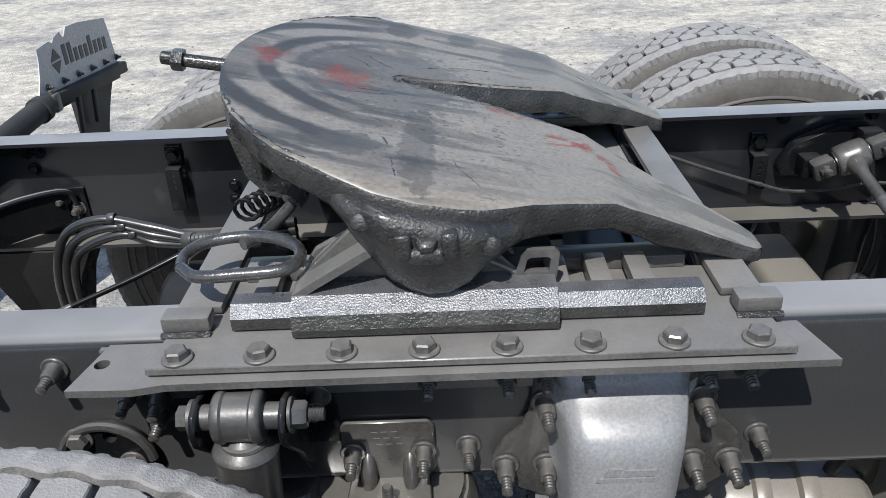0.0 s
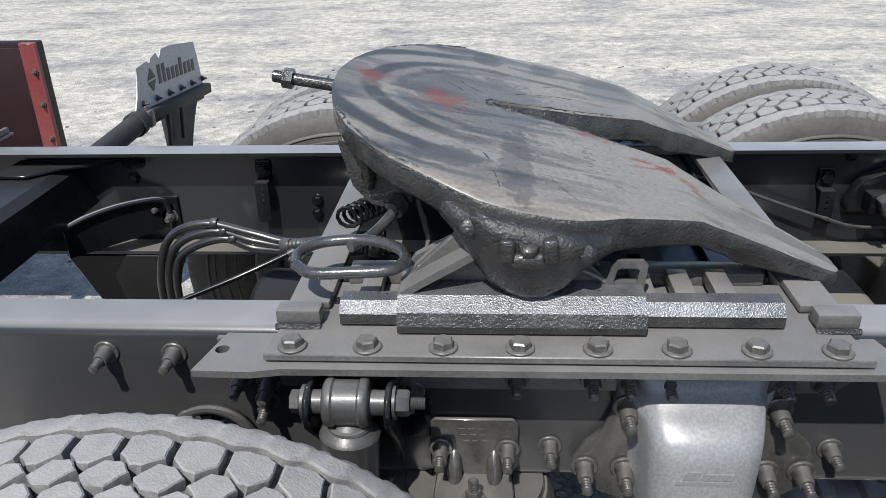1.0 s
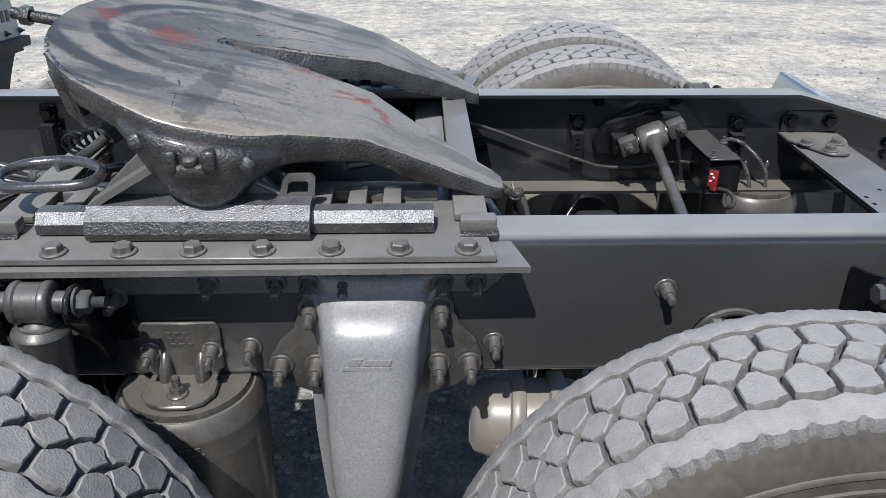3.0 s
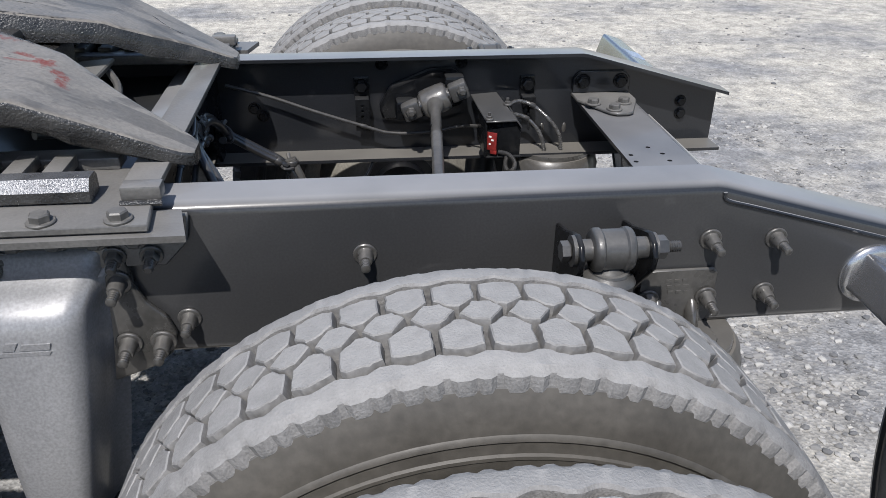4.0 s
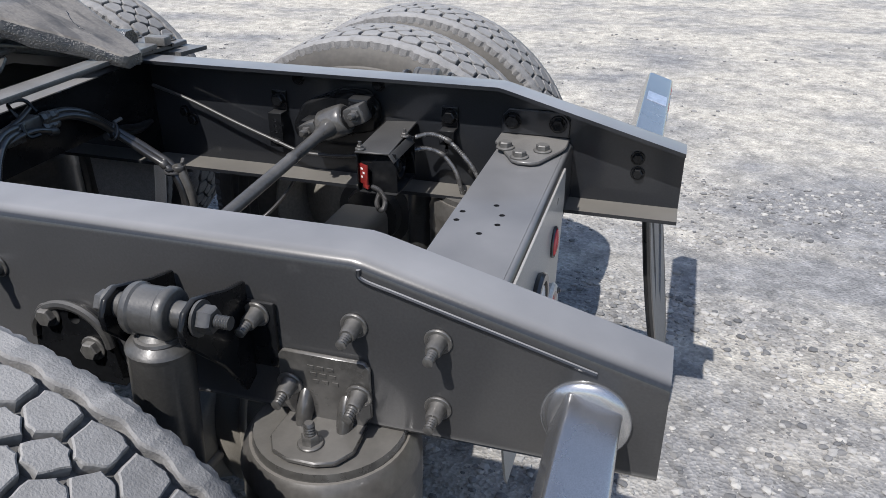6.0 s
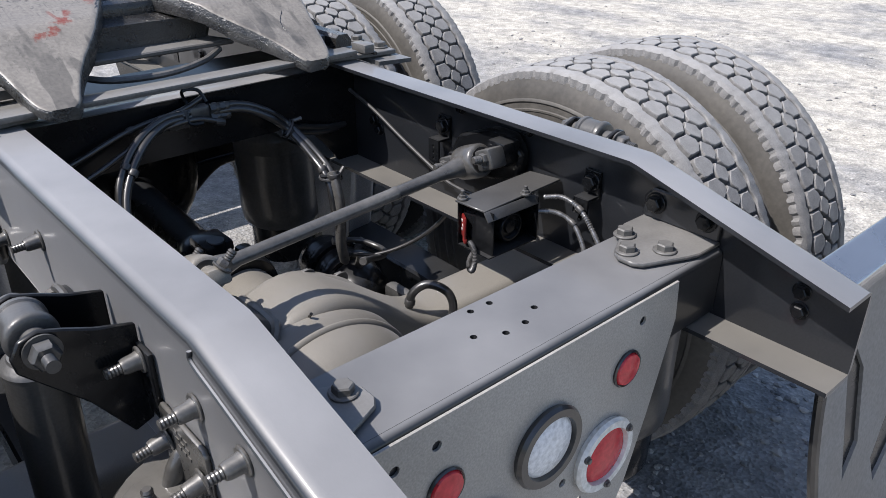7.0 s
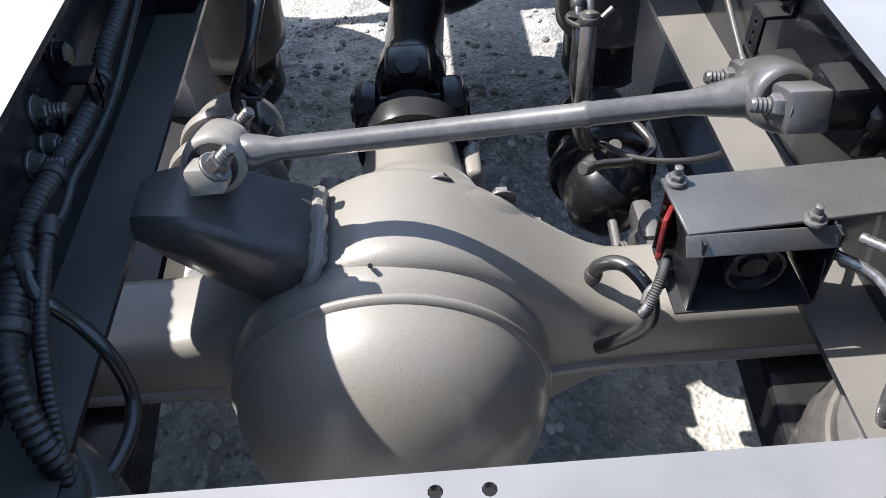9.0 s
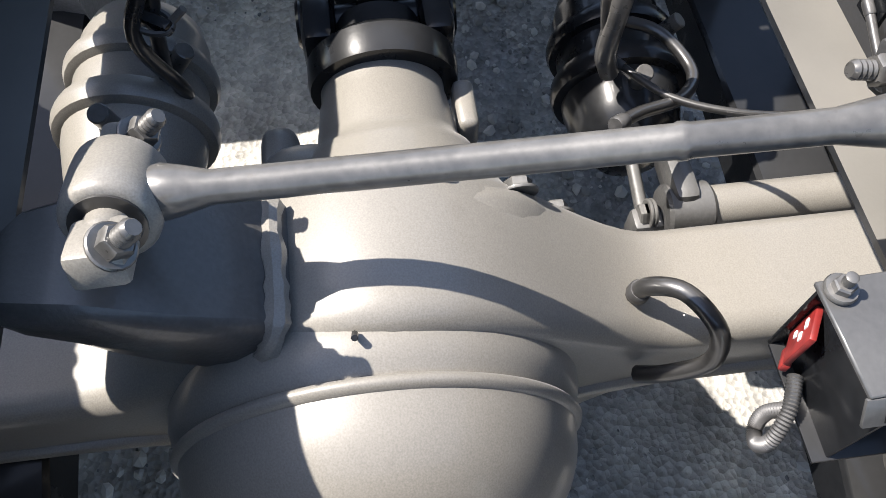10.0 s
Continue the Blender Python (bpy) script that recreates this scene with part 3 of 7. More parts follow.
# ---- frame rails ----
def rail_section(x, top, side, bottom=0.735, w=0.08, t=0.008, r=0.02):
    """Channel section at x; side -1: web outside at YN, flanges inwards; +1: the far rail."""
    y0 = YN if side < 0 else YF
    s = 1 if side < 0 else -1
    pts = []
    for k in range(5):
        a = math.pi / 2 * k / 4
        pts.append((r - r * math.cos(a), top - r + r * math.sin(a)))
    pts += [(w, top), (w, top - t), (t, top - t), (t, bottom + t), (w, bottom + t), (w, bottom)]
    for k in range(5):
        a = math.pi / 2 * k / 4
        pts.append((r - r * math.sin(a), bottom + r - r * math.cos(a)))
    return [V(x, y0 + s * u, z) for u, z in pts]


def frame_rail(side):
    y0 = YN if side < 0 else YF
    rail = thing("frame_rail", (0, y0, 0.735), "satin black steel chassis channel rail with a sloped rear end", "frame rail", "pair of chassis rails")
    bm = bmesh.new()
    loft(bm, [rail_section(x, z, side) for x, z in ((-2.6, 1.0), (-1.2, 1.0), (0.2, 1.0), (1.592, 1.0), (1.608, 0.997), (1.80, 0.944), (1.985, 0.893))])
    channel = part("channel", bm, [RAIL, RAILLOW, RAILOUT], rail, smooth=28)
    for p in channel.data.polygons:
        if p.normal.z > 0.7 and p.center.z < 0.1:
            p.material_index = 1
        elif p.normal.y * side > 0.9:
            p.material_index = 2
    out = OUT if side < 0 else IN
    yo = y0
    seam = bmesh.new()
    tube(seam, [(1.603, yo + out.y * 0.001, 0.985), (1.608, yo + out.y * 0.002, 0.972), (1.66, yo + out.y * 0.002, 0.957), (1.80, yo + out.y * 0.002, 0.918), (1.90, yo + out.y * 0.002, 0.89)], 0.0032, 8)
    part("weld_seam", seam, RAIL, rail)
    spots = [(-0.301, 0.957), (-0.199, 0.956), (1.035, 0.905), (1.593, 0.903), (1.705, 0.90), (1.704, 0.797), (0.351, 0.80), (0.757, 0.805)]
    if side < 0:
        for x, z in spots:
            m = frame_z(V(x, yo, z), out + V(0, 0, -0.06))
            place("bolt", HUCK, rail, m)
        for x, z in ((1.15, 0.875), (1.12, 0.845), (1.12, 0.81)):
            place("bolt", SHADECAP, rail, frame_z(V(x, yo + 0.008, z), IN))
    else:
        for x, z in ((-0.177, 0.853), (-0.18, 0.818), (1.889, 0.85), (1.892, 0.816), (-0.65, 0.955), (-0.62, 0.955), (-0.64, 0.915), (1.10, 0.965), (1.30, 0.965), (0.78, 0.86), (0.80, 0.84)):
            place("bolt", SHADECAP, rail, frame_z(V(x, yo - 0.008, z), OUT) @ Matrix.Scale(0.8, 4))
    return rail


frame_rail(-1)
frame_rail(1)


# ---- wheels ----
def wheel_mesh_tread(R):
    """A slanted six-sided row between two rows of gabled blocks and two notched shoulder ribs, round the y axis."""
    bm = bmesh.new()
    n = 57
    pitch = 2 * math.pi / n
    rng = random.Random(3)

    def put(u, w, rad):
        rad = rad - 0.55 * w * w
        return V(rad * math.sin(u), w, rad * math.cos(u))

    def block(u0, shape, h=0.0165):
        ru = R
        worn = []
        for (a, b), (c, d) in zip(shape, shape[1:] + shape[:1]):
            worn.append((a + rng.uniform(-0.0012, 0.0012), b + rng.uniform(-0.0012, 0.0012)))
            if math.hypot(c - a, d - b) > 0.012:
                for f in (0.35, 0.68):
                    worn.append((a + (c - a) * f + rng.uniform(-0.0011, 0.0011), b + (d - b) * f + rng.uniform(-0.0011, 0.0011)))
        shape = worn
        cu = sum(p[0] for p in shape) / len(shape)
        cw = sum(p[1] for p in shape) / len(shape)
        j = rng.uniform(-0.0008, 0.0006)
        rings = []
        for grow, rad in ((1.0, ru - h), (0.975, ru - 0.005), (0.945, ru - 0.0014 + j), (0.87, ru + j)):
            rings.append([put(u0 + (cu + (a - cu) * grow) / R, cw + (b - cw) * grow, rad) for a, b in shape])
        loft(bm, rings)

    mid = [(-0.0262, -0.004), (-0.0085, 0.0205), (0.0125, 0.0195), (0.0262, 0.004), (0.0085, -0.0205), (-0.0125, -0.0195)]
    side = [(-0.008, 0.0125), (0.0045, 0.0115), (0.0248, 0.028), (0.0248, 0.0605), (0.012, 0.0665), (-0.010, 0.0655), (-0.0248, 0.0605), (-0.0248, 0.029)]
    for i in range(n):
        block(i * pitch, mid)
        block((i + 0.5) * pitch, side)
        block((i + 0.5) * pitch, [(-a, -b) for a, b in side])
    # shoulder ribs: wavy inner edge, a large and a small pocket by turns along the outer edge
    for s in (-1, 1):
        k = n * 8
        rings = []
        for i in range(k):
            u = 2 * math.pi * i / k
            wave = 0.0035 * math.cos(n * u + math.pi) + rng.uniform(-0.0008, 0.0008)
            dim = 0.0062 if i % 8 in (0, 1) else 0.0045 if i % 8 == 5 else rng.uniform(0.0, 0.0010)
            e = rng.uniform(-0.0008, 0.0008)
            prof = [(0.0725 + wave, R - 0.018), (0.0735 + wave, R - 0.003), (0.0765 + wave, R + e), (0.098 + e, R + 0.001 + e), (0.1065 - dim * 0.2, R - 0.003), (0.111 - dim * 0.8, R - 0.011), (0.1135 - dim, R - 0.022), (0.113 - dim * 0.6, R - 0.029), (0.100, R - 0.036)]
            rings.append([put(u, s * w, rad + (0.55 * w * w if j > 4 else 0)) for j, (w, rad) in enumerate(prof)])
        rings.append(rings[0])
        loft(bm, rings, cap=False)
    bmesh.ops.remove_doubles(bm, verts=bm.verts[:], dist=0.00005)
    return bm


def wheel(x, y, z, R=0.5):
    w = thing("wheel", (x, y, z), "dusty dual drive wheel with deep block tread and steel rim", "wheel", "drive wheels")
    axis = Matrix.Translation((x, y, z)) @ Matrix.Rotation(radians(-90), 4, "X")
    bm = bmesh.new()
    prof = [(0.283, -0.100), (0.30, -0.112), (0.33, -0.124), (0.345, -0.127), (0.347, -0.1295), (0.351, -0.1295), (0.353, -0.128), (0.372, -0.1315), (0.374, -0.134), (0.380, -0.134), (0.382, -0.132), (0.405, -0.1315), (0.407, -0.1335), (0.411, -0.133), (0.413, -0.130), (0.425, -0.128), (0.429, -0.131), (0.434, -0.1295), (0.436, -0.127), (0.46, -0.122), (0.482, -0.110),
            (R - 0.020, -0.098), (R - 0.0165, -0.05), (R - 0.0155, 0.0)]
    prof = prof + [(r, -h) for r, h in prof[-2::-1]]
    lathe(bm, prof, axis, 96, cap=False)
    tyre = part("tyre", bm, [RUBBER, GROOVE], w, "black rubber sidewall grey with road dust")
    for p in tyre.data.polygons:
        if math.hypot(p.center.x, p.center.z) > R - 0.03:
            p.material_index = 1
    bm = wheel_mesh_tread(R)
    bmesh.ops.translate(bm, verts=bm.verts[:], vec=(x, y, z))
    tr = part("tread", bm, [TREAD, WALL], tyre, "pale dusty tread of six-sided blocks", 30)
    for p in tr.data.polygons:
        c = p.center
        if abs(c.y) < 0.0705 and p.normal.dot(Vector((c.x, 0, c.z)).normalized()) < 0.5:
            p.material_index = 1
    bm = bmesh.new()
    lathe(bm, [(0.289, -0.112), (0.296, -0.109), (0.297, -0.102), (0.288, -0.098), (0.270, -0.085), (0.262, -0.04), (0.262, 0.04), (0.270, 0.085), (0.288, 0.098), (0.297, 0.102), (0.296, 0.109), (0.289, 0.112), (0.276, 0.104), (0.25, 0.05), (0.25, -0.05), (0.276, -0.104), (0.289, -0.112)], axis, 64, cap=False)
    lathe(bm, [(0.252, 0.0), (0.20, 0.03), (0.16, 0.06), (0.14, 0.07), (0.11, 0.07), (0.11, 0.055), (0.135, 0.055), (0.155, 0.047), (0.195, 0.018), (0.252, -0.012)], axis, 48, cap=False)
    part("rim", bm, HUB, w, "dusty grey steel rim")
    bm = bmesh.new()
    lathe(bm, [(0.11, -0.05), (0.11, 0.075), (0.085, 0.08), (0.08, 0.11), (0.0, 0.112)], axis, 32)
    part("hub", bm, CAST, w)
    return w


rear = wheel(XR, -0.77, 0.507, 0.507)
WHEELS_Y = (-0.77, -1.113, 0.79, 1.133)
rng = random.Random(11)
for x in (XR, XF):
    for y in WHEELS_Y:
        if x > 1 and y == -0.77:
            continue
        copy_thing(rear, at(x, y, 0.507 if x > 1 else 0.516) @ Matrix.Scale(1.0 if x > 1 else 1.018, 4) @ (Matrix.Rotation(math.pi, 4, "Z") if y > 0 else Matrix()) @ Matrix.Rotation(rng.uniform(0, 6), 4, "Y"))


# ---- rear crossmember, gussets, light panel ----
def rear_crossmember():
    c = thing("rear_crossmember", (1.67, YC, 0.87), "black steel closing crossmember with a drilled flat top", "crossmember")
    bm = bmesh.new()
    y0, y1 = YN + 0.010, YF - 0.010
    holes = [circle(x, y, 0.0055, 10) for x, y in ((1.612, -0.02), (1.613, 0.017), (1.665, 0.058), (1.684, 0.019), (1.685, -0.021), (1.663, -0.062))]
    holed(bm, [(1.597, y0), (1.737, y0), (1.737, y1), (1.597, y1)], holes, at(0, 0, 0.862), 0.008)
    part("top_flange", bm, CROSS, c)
    bm = bmesh.new()
    pts = []
    for k in range(7):
        a = math.pi / 2 * k / 6
        pts.append((1.7375 + 0.012 * math.sin(a), 0.858 + 0.012 * math.cos(a)))
    ring = pts + [(1.7495, 0.752), (1.7415, 0.752), (1.7415, 0.856), (1.7375, 0.862)]
    loft(bm, [[V(x, y, z) for x, z in ring] for y in (y0, y1)])
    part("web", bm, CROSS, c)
    return c


rear_crossmember()


def gusset(side):
    """Corner plate on the crossmember with its folded leg bolted to the rail."""
    y0 = YN + 0.009 if side < 0 else YF - 0.009
    s = 1 if side < 0 else -1
    g = thing("gusset_plate", (1.67, y0, 0.872), "dusty black folded corner plate bolted to the crossmember", "bracket", "corner plates")
    bm = bmesh.new()
    out = [(1.588, 0.0), (1.588, 0.062), (1.603, 0.085), (1.645, 0.162), (1.66, 0.172), (1.688, 0.172), (1.703, 0.162), (1.735, 0.085), (1.742, 0.062), (1.742, 0.0)]
    prism(bm, [(x, y0 + s * u) for x, u in out], at(0, 0, 0.8735), 0.007, 0.002)
    part("plate", bm, PLATE, g)
    bm = bmesh.new()
    leg = [(1.59, 0.882), (1.59, 0.92), (1.605, 0.937), (1.725, 0.937), (1.74, 0.92), (1.74, 0.882)]
    prism(bm, leg, at(0, min(y0, y0 + s * 0.008), 0, XZ), 0.008, 0.002)
    part("leg", bm, RAIL, g)
    for x, u in ((1.619, 0.099), (1.659, 0.146), (1.698, 0.097)):
        place("bolt", CAPBOLT, g, at(x, y0 + s * u, 0.8805))
    for x in (1.615, 1.715):
        place("bolt", SHADECAP, g, frame_z(V(x, y0 + s * 0.008, 0.912), V(0, s, 0)))
    return g


gusset(-1)
gusset(1)


def lamp_panel():
    """Panel that hangs under the crossmember's rear face, with round lamps in it."""
    x = 1.7505
    p = thing("lamp_panel", (x, YC, 0.86), "grey sheet panel with round tail lamps under the crossmember", "lamp panel")
    bm = bmesh.new()
    out = [(-0.345, 0.862), (0.296, 0.862), (0.302, 0.79), (0.255, 0.62), (0.215, 0.50), (0.195, 0.463), (-0.195, 0.463), (-0.215, 0.50), (-0.255, 0.62), (-0.306, 0.79)]
    lamps = [(-0.002, 0.704, 0.062, "white"), (0.137, 0.607, 0.062, "red"), (-0.137, 0.607, 0.062, "red"), (-0.195, 0.745, 0.028, "small"), (0.178, 0.752, 0.028, "small")]
    holes = [circle(y, z, r * 0.93, 28) for y, z, r, _ in lamps] + [circle(y, z, 0.008, 10) for y, z in ((-0.208, 0.822), (-0.274, 0.821), (0.208, 0.826), (0.045, 0.60), (-0.045, 0.60), (0.0, 0.55), (0.06, 0.54), (0.09, 0.535))]
    holed(bm, out, holes, at(x, 0, 0, YZ), 0.004)
    part("sheet", bm, PANEL, p)
    for y, z, r, kind in lamps:
        mm = at(x + 0.004, y, z, Matrix.Rotation(radians(90), 4, "Y"))
        lamp = None
        if kind == "small":
            bm = bmesh.new()
            lathe(bm, [(r, -0.012), (r, 0.003), (r * 0.92, 0.007), (r * 0.5, 0.0095), (0.0005, 0.010)], mm, 28)
            lamp = part("marker_lamp", bm, RED, p, "small round red marker lens")
            bm = bmesh.new()
            lathe(bm, [(r * 1.02, -0.012), (r * 1.13, 0.0), (r * 1.15, 0.003), (r * 1.08, 0.0055), (r * 1.02, 0.004)], mm, 28, cap=False)
            part("grommet", bm, HOSE, lamp, "black rubber grommet")
            continue
        bm = bmesh.new()
        lathe(bm, [(r * 0.98, -0.02), (r * 1.06, 0.002), (r * 1.1, 0.008), (r * 1.04, 0.014), (r * 0.84, 0.014), (r * 0.8, 0.004), (r * 0.8, -0.02)], mm, 40, cap=False)
        lamp = part("lamp_ring", bm, RING if kind == "red" else HOSE, p, "pale plastic flange" if kind == "red" else "black rubber grommet")
        bm = bmesh.new()
        lathe(bm, [(r * 0.81, -0.015), (r * 0.81, 0.006), (r * 0.7, 0.011), (r * 0.3, 0.014), (0.0005, 0.0145)], mm, 40)
        part("lens", bm, RED if kind == "red" else WHITE, lamp, "red lens" if kind == "red" else "clear reversing lens")
        if kind == "red":
            for a in (0.6, 2.7, 4.8):
                place("screw", TINY, lamp, at(x + 0.017, y + r * 0.95 * math.cos(a), z + r * 0.95 * math.sin(a), Matrix.Rotation(radians(90), 4, "Y")))
    return p


lamp_panel()


# ---- crossmembers ahead ----
def mid_crossmember():
    c = thing("mid_crossmember", (0.68, YC, 0.86), "black pressed steel crossmember behind the coupling", "crossmember")
    bm = bmesh.new()
    y0, y1 = YN + 0.010, YF - 0.010
    prism(bm, [(y0, 0.985), (y1, 0.985), (y1, 0.745), (0.37, 0.745), (0.33, 0.80), (0.27, 0.86), (-0.26, 0.86), (-0.32, 0.80), (-0.36, 0.745), (y0, 0.745)], at(0.69, 0, 0, YZ), 0.008)
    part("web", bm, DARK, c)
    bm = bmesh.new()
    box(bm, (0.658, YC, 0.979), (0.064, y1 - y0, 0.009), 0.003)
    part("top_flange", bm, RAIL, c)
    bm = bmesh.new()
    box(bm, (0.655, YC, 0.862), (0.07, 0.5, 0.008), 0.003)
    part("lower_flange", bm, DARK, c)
    # Slotted black plate added to stand for the dark gap between the rails.
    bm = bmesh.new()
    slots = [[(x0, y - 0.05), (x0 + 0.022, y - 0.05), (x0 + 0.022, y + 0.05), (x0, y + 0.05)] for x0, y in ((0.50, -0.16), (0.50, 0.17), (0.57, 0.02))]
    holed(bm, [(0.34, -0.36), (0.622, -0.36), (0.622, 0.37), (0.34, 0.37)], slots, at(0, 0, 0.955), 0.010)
    part("added_plate", bm, DARK, c, "black slotted plate added over the dark gap between the rails")
    return c


mid_crossmember()


def front_crossmember():
    c = thing("front_crossmember", (-0.83, YC, 0.9), "black box-section crossmember ahead of the coupling", "crossmember")
    y0, y1 = YN + 0.010, YF - 0.010
    bm = bmesh.new()
    prof = [(-0.93, 0.845), (-0.945, 0.94), (-0.93, 0.955), (-0.80, 0.955), (-0.775, 0.94), (-0.745, 0.85)]
    loft(bm, [[V(x, y, z) for x, z in prof] for y in (y0, y1)])
    part("beam", bm, DARK, c, smooth=20)
    bm = bmesh.new()
    prism(bm, [(-0.92, 0.30), (-0.92, 0.42), (-0.66, 0.42), (-0.70, 0.39), (-0.78, 0.36), (-0.84, 0.30)], at(0, 0, 0.958), 0.008, 0.002)
    part("corner_plate", bm, DARK, c)
    bm = bmesh.new()
    a, b = V(-0.76, 0.27, 0), V(-0.575, 0.405, 0)
    run = [(0.0, 0.845), (0.25, 0.862), (0.55, 0.872), (0.85, 0.872), (1.0, 0.866)]
    back = V(-0.012, 0.016, 0)
    loft(bm, [[a.lerp(b, t) + V(0, 0, z), a.lerp(b, t) + V(0, 0, 0.765 + 0.02 * t), a.lerp(b, t) + back + V(0, 0, 0.765 + 0.02 * t), a.lerp(b, t) + back + V(0, 0, z)] for t, z in run])
    gus = part("corner_gusset", bm, DARK, c, "black corner gusset with a rolled upper edge")
    bm = bmesh.new()
    tube(bm, [a.lerp(b, t) + V(0.003, -0.004, z) for t, z in run] + [b + V(0.014, 0.006, 0.852), b + V(0.018, 0.010, 0.82), b + V(0.018, 0.010, 0.785)], 0.0065, 8)
    part("rolled_edge", bm, RAIL, gus)
    bm = bmesh.new()
    box(bm, (-0.572, 0.428, 0.822), (0.07, 0.006, 0.085), 0.002)
    part("tab", bm, DARK, gus)
    for dx, dz in ((-0.016, 0.012), (0.014, -0.014)):
        place("bolt", HEXNUT, gus, frame_z(V(-0.572 + dx, 0.424, 0.828 + dz), V(0, -1, 0)))
    return c


front_crossmember()


def added_plate():
    """Unseen plate added across the rails behind the cab, to shade the ground between them."""
    d = thing("added_plate", (-1.26, YC, 1.003), "unseen flat black plate added across the rails for its shade", "deck plate")
    bm = bmesh.new()
    box(bm, (-1.26, YC, 1.008), (0.56, 1.02, 0.006), 0.002)
    part("plate", bm, PLATE, d)
    for x in (-1.53, -0.99):
        bm = bmesh.new()
        box(bm, (x, YC, 1.019), (0.012, 1.0, 0.016), 0.003)
        part("edge_strip", bm, PLATE, d)
    return d


added_plate()


def far_bracket_plates():
    """Triangular hanger under the far rail, forward."""
    b = thing("spring_hanger", (-0.66, 0.40, 0.735), "black triangular suspension hanger under the far rail", "hanger")
    bm = bmesh.new()
    prism(bm, [(-0.83, 0.735), (-0.52, 0.735), (-0.56, 0.66), (-0.60, 0.50), (-0.66, 0.48), (-0.72, 0.52)], at(0, 0.36, 0, XZ), 0.08, 0.006)
    part("casting", bm, DARK, b)
    return b


far_bracket_plates()


# ---- coupling mount on the rails ----
def rail_mount(side):
    """Angle iron beside the rail and the bolted base plate on top of it."""
    s = -1 if side < 0 else 1
    y0 = YN if side < 0 else YF
    o = V(0, s, 0)
    a = thing("mounting_angle", (0.34, y0, 0.98), "long dusty black mounting angle bolted along the rail", "mounting angle", "coupling mounts")
    bm = bmesh.new()
    yy = lambda u: y0 + s * u
    holed(bm, [(-0.108, yy(0.015)), (-0.128, yy(0.110)), (-0.05, yy(0.112)), (-0.01, yy(0.104)), (0.795, yy(0.100)), (0.775, yy(0.015))], [circle(-0.102, yy(0.058), 0.010, 14)], at(0, 0, 0.990), 0.010)
    part("top_leg", bm, PLATE, a)
    bm = bmesh.new()
    prism(bm, [(-0.128, 0.99), (-0.118, 0.945), (-0.06, 0.908), (0.74, 0.908), (0.775, 0.945), (0.782, 0.99)], at(0, min(yy(0.003), yy(0.014)), 0, XZ), 0.011, 0.002)
    part("side_leg", bm, PLATE, a)
    for x in (0.300, 0.406, 0.457, 0.512, 0.669, 0.722):
        place("bolt", HEXNUT, a, frame_z(V(x, yy(0.014), 0.928), o + V(0, 0, -0.25)))
    for x, z in ((-0.10, 0.925), (-0.06, 0.917), (-0.065, 0.885)):
        place("bolt", HUCK, a, frame_z(V(x, yy(0.012), z), o + V(0, 0, -0.2)))
    for i in range(13):
        place("bolt", CAPBOLT, a, frame_z(V(0.03 + 0.056 * i, yy(0.014), 0.958), o))
    b = thing("base_plate", (0.355, yy(0.05), 1.0), "dusty black bolted base plate of the coupling", "base plate", "coupling mounts")
    bm = bmesh.new()
    prism(bm, [(-0.036, yy(0.091)), (0.746, yy(0.091)), (0.738, yy(0.02)), (0.712, yy(-0.115)), (0.005, yy(-0.115)), (-0.03, yy(0.02))], at(0, 0, 1.003), 0.011, 0.002)
    part("plate", bm, PLATE, b)
    for i in range(8):
        place("bolt", CAPBOLT, b, at(0.0 + i * 0.1006, yy(0.072), 1.014, Matrix.Rotation(0.3 * i, 4, "Z")))
    for x0, x1 in ((-0.035, 0.028), (0.695, 0.752)):
        bm = bmesh.new()
        box(bm, ((x0 + x1) / 2, yy(0.005), 1.028), (x1 - x0, 0.030, 0.022), 0.004)
        part("stop_block", bm, PLATE, b, "welded steel end stop")
        wb = bmesh.new()
        tube(wb, [(x0, yy(0.022), 1.015), ((x0 + x1) / 2, yy(0.024), 1.016), (x1, yy(0.022), 1.015)], 0.005, 8)
        part("weld_bead", wb, GREASE, b)
    return a


rail_mount(-1)
rail_mount(1)


def slide_cross(x0, x1):
    c = thing("cross_strap", ((x0 + x1) / 2, YC, 1.0), "flat grey steel strap across the rails under the coupling", "steel strap", "coupling straps")
    bm = bmesh.new()
    box(bm, ((x0 + x1) / 2, YC, 1.022), (x1 - x0, 0.82, 0.012), 0.003)
    part("strap", bm, PLATE, c)
    for y in (YC - 0.40, YC + 0.40):
        bm = bmesh.new()
        tube(bm, [(x0 + 0.004, y, 1.017), ((x0 + x1) / 2, y, 1.019), (x1 - 0.004, y, 1.017)], 0.005, 8)
        part("weld_bead", bm, PLATE, c)
    return c


slide_cross(-0.028, 0.032)
slide_cross(0.688, 0.742)


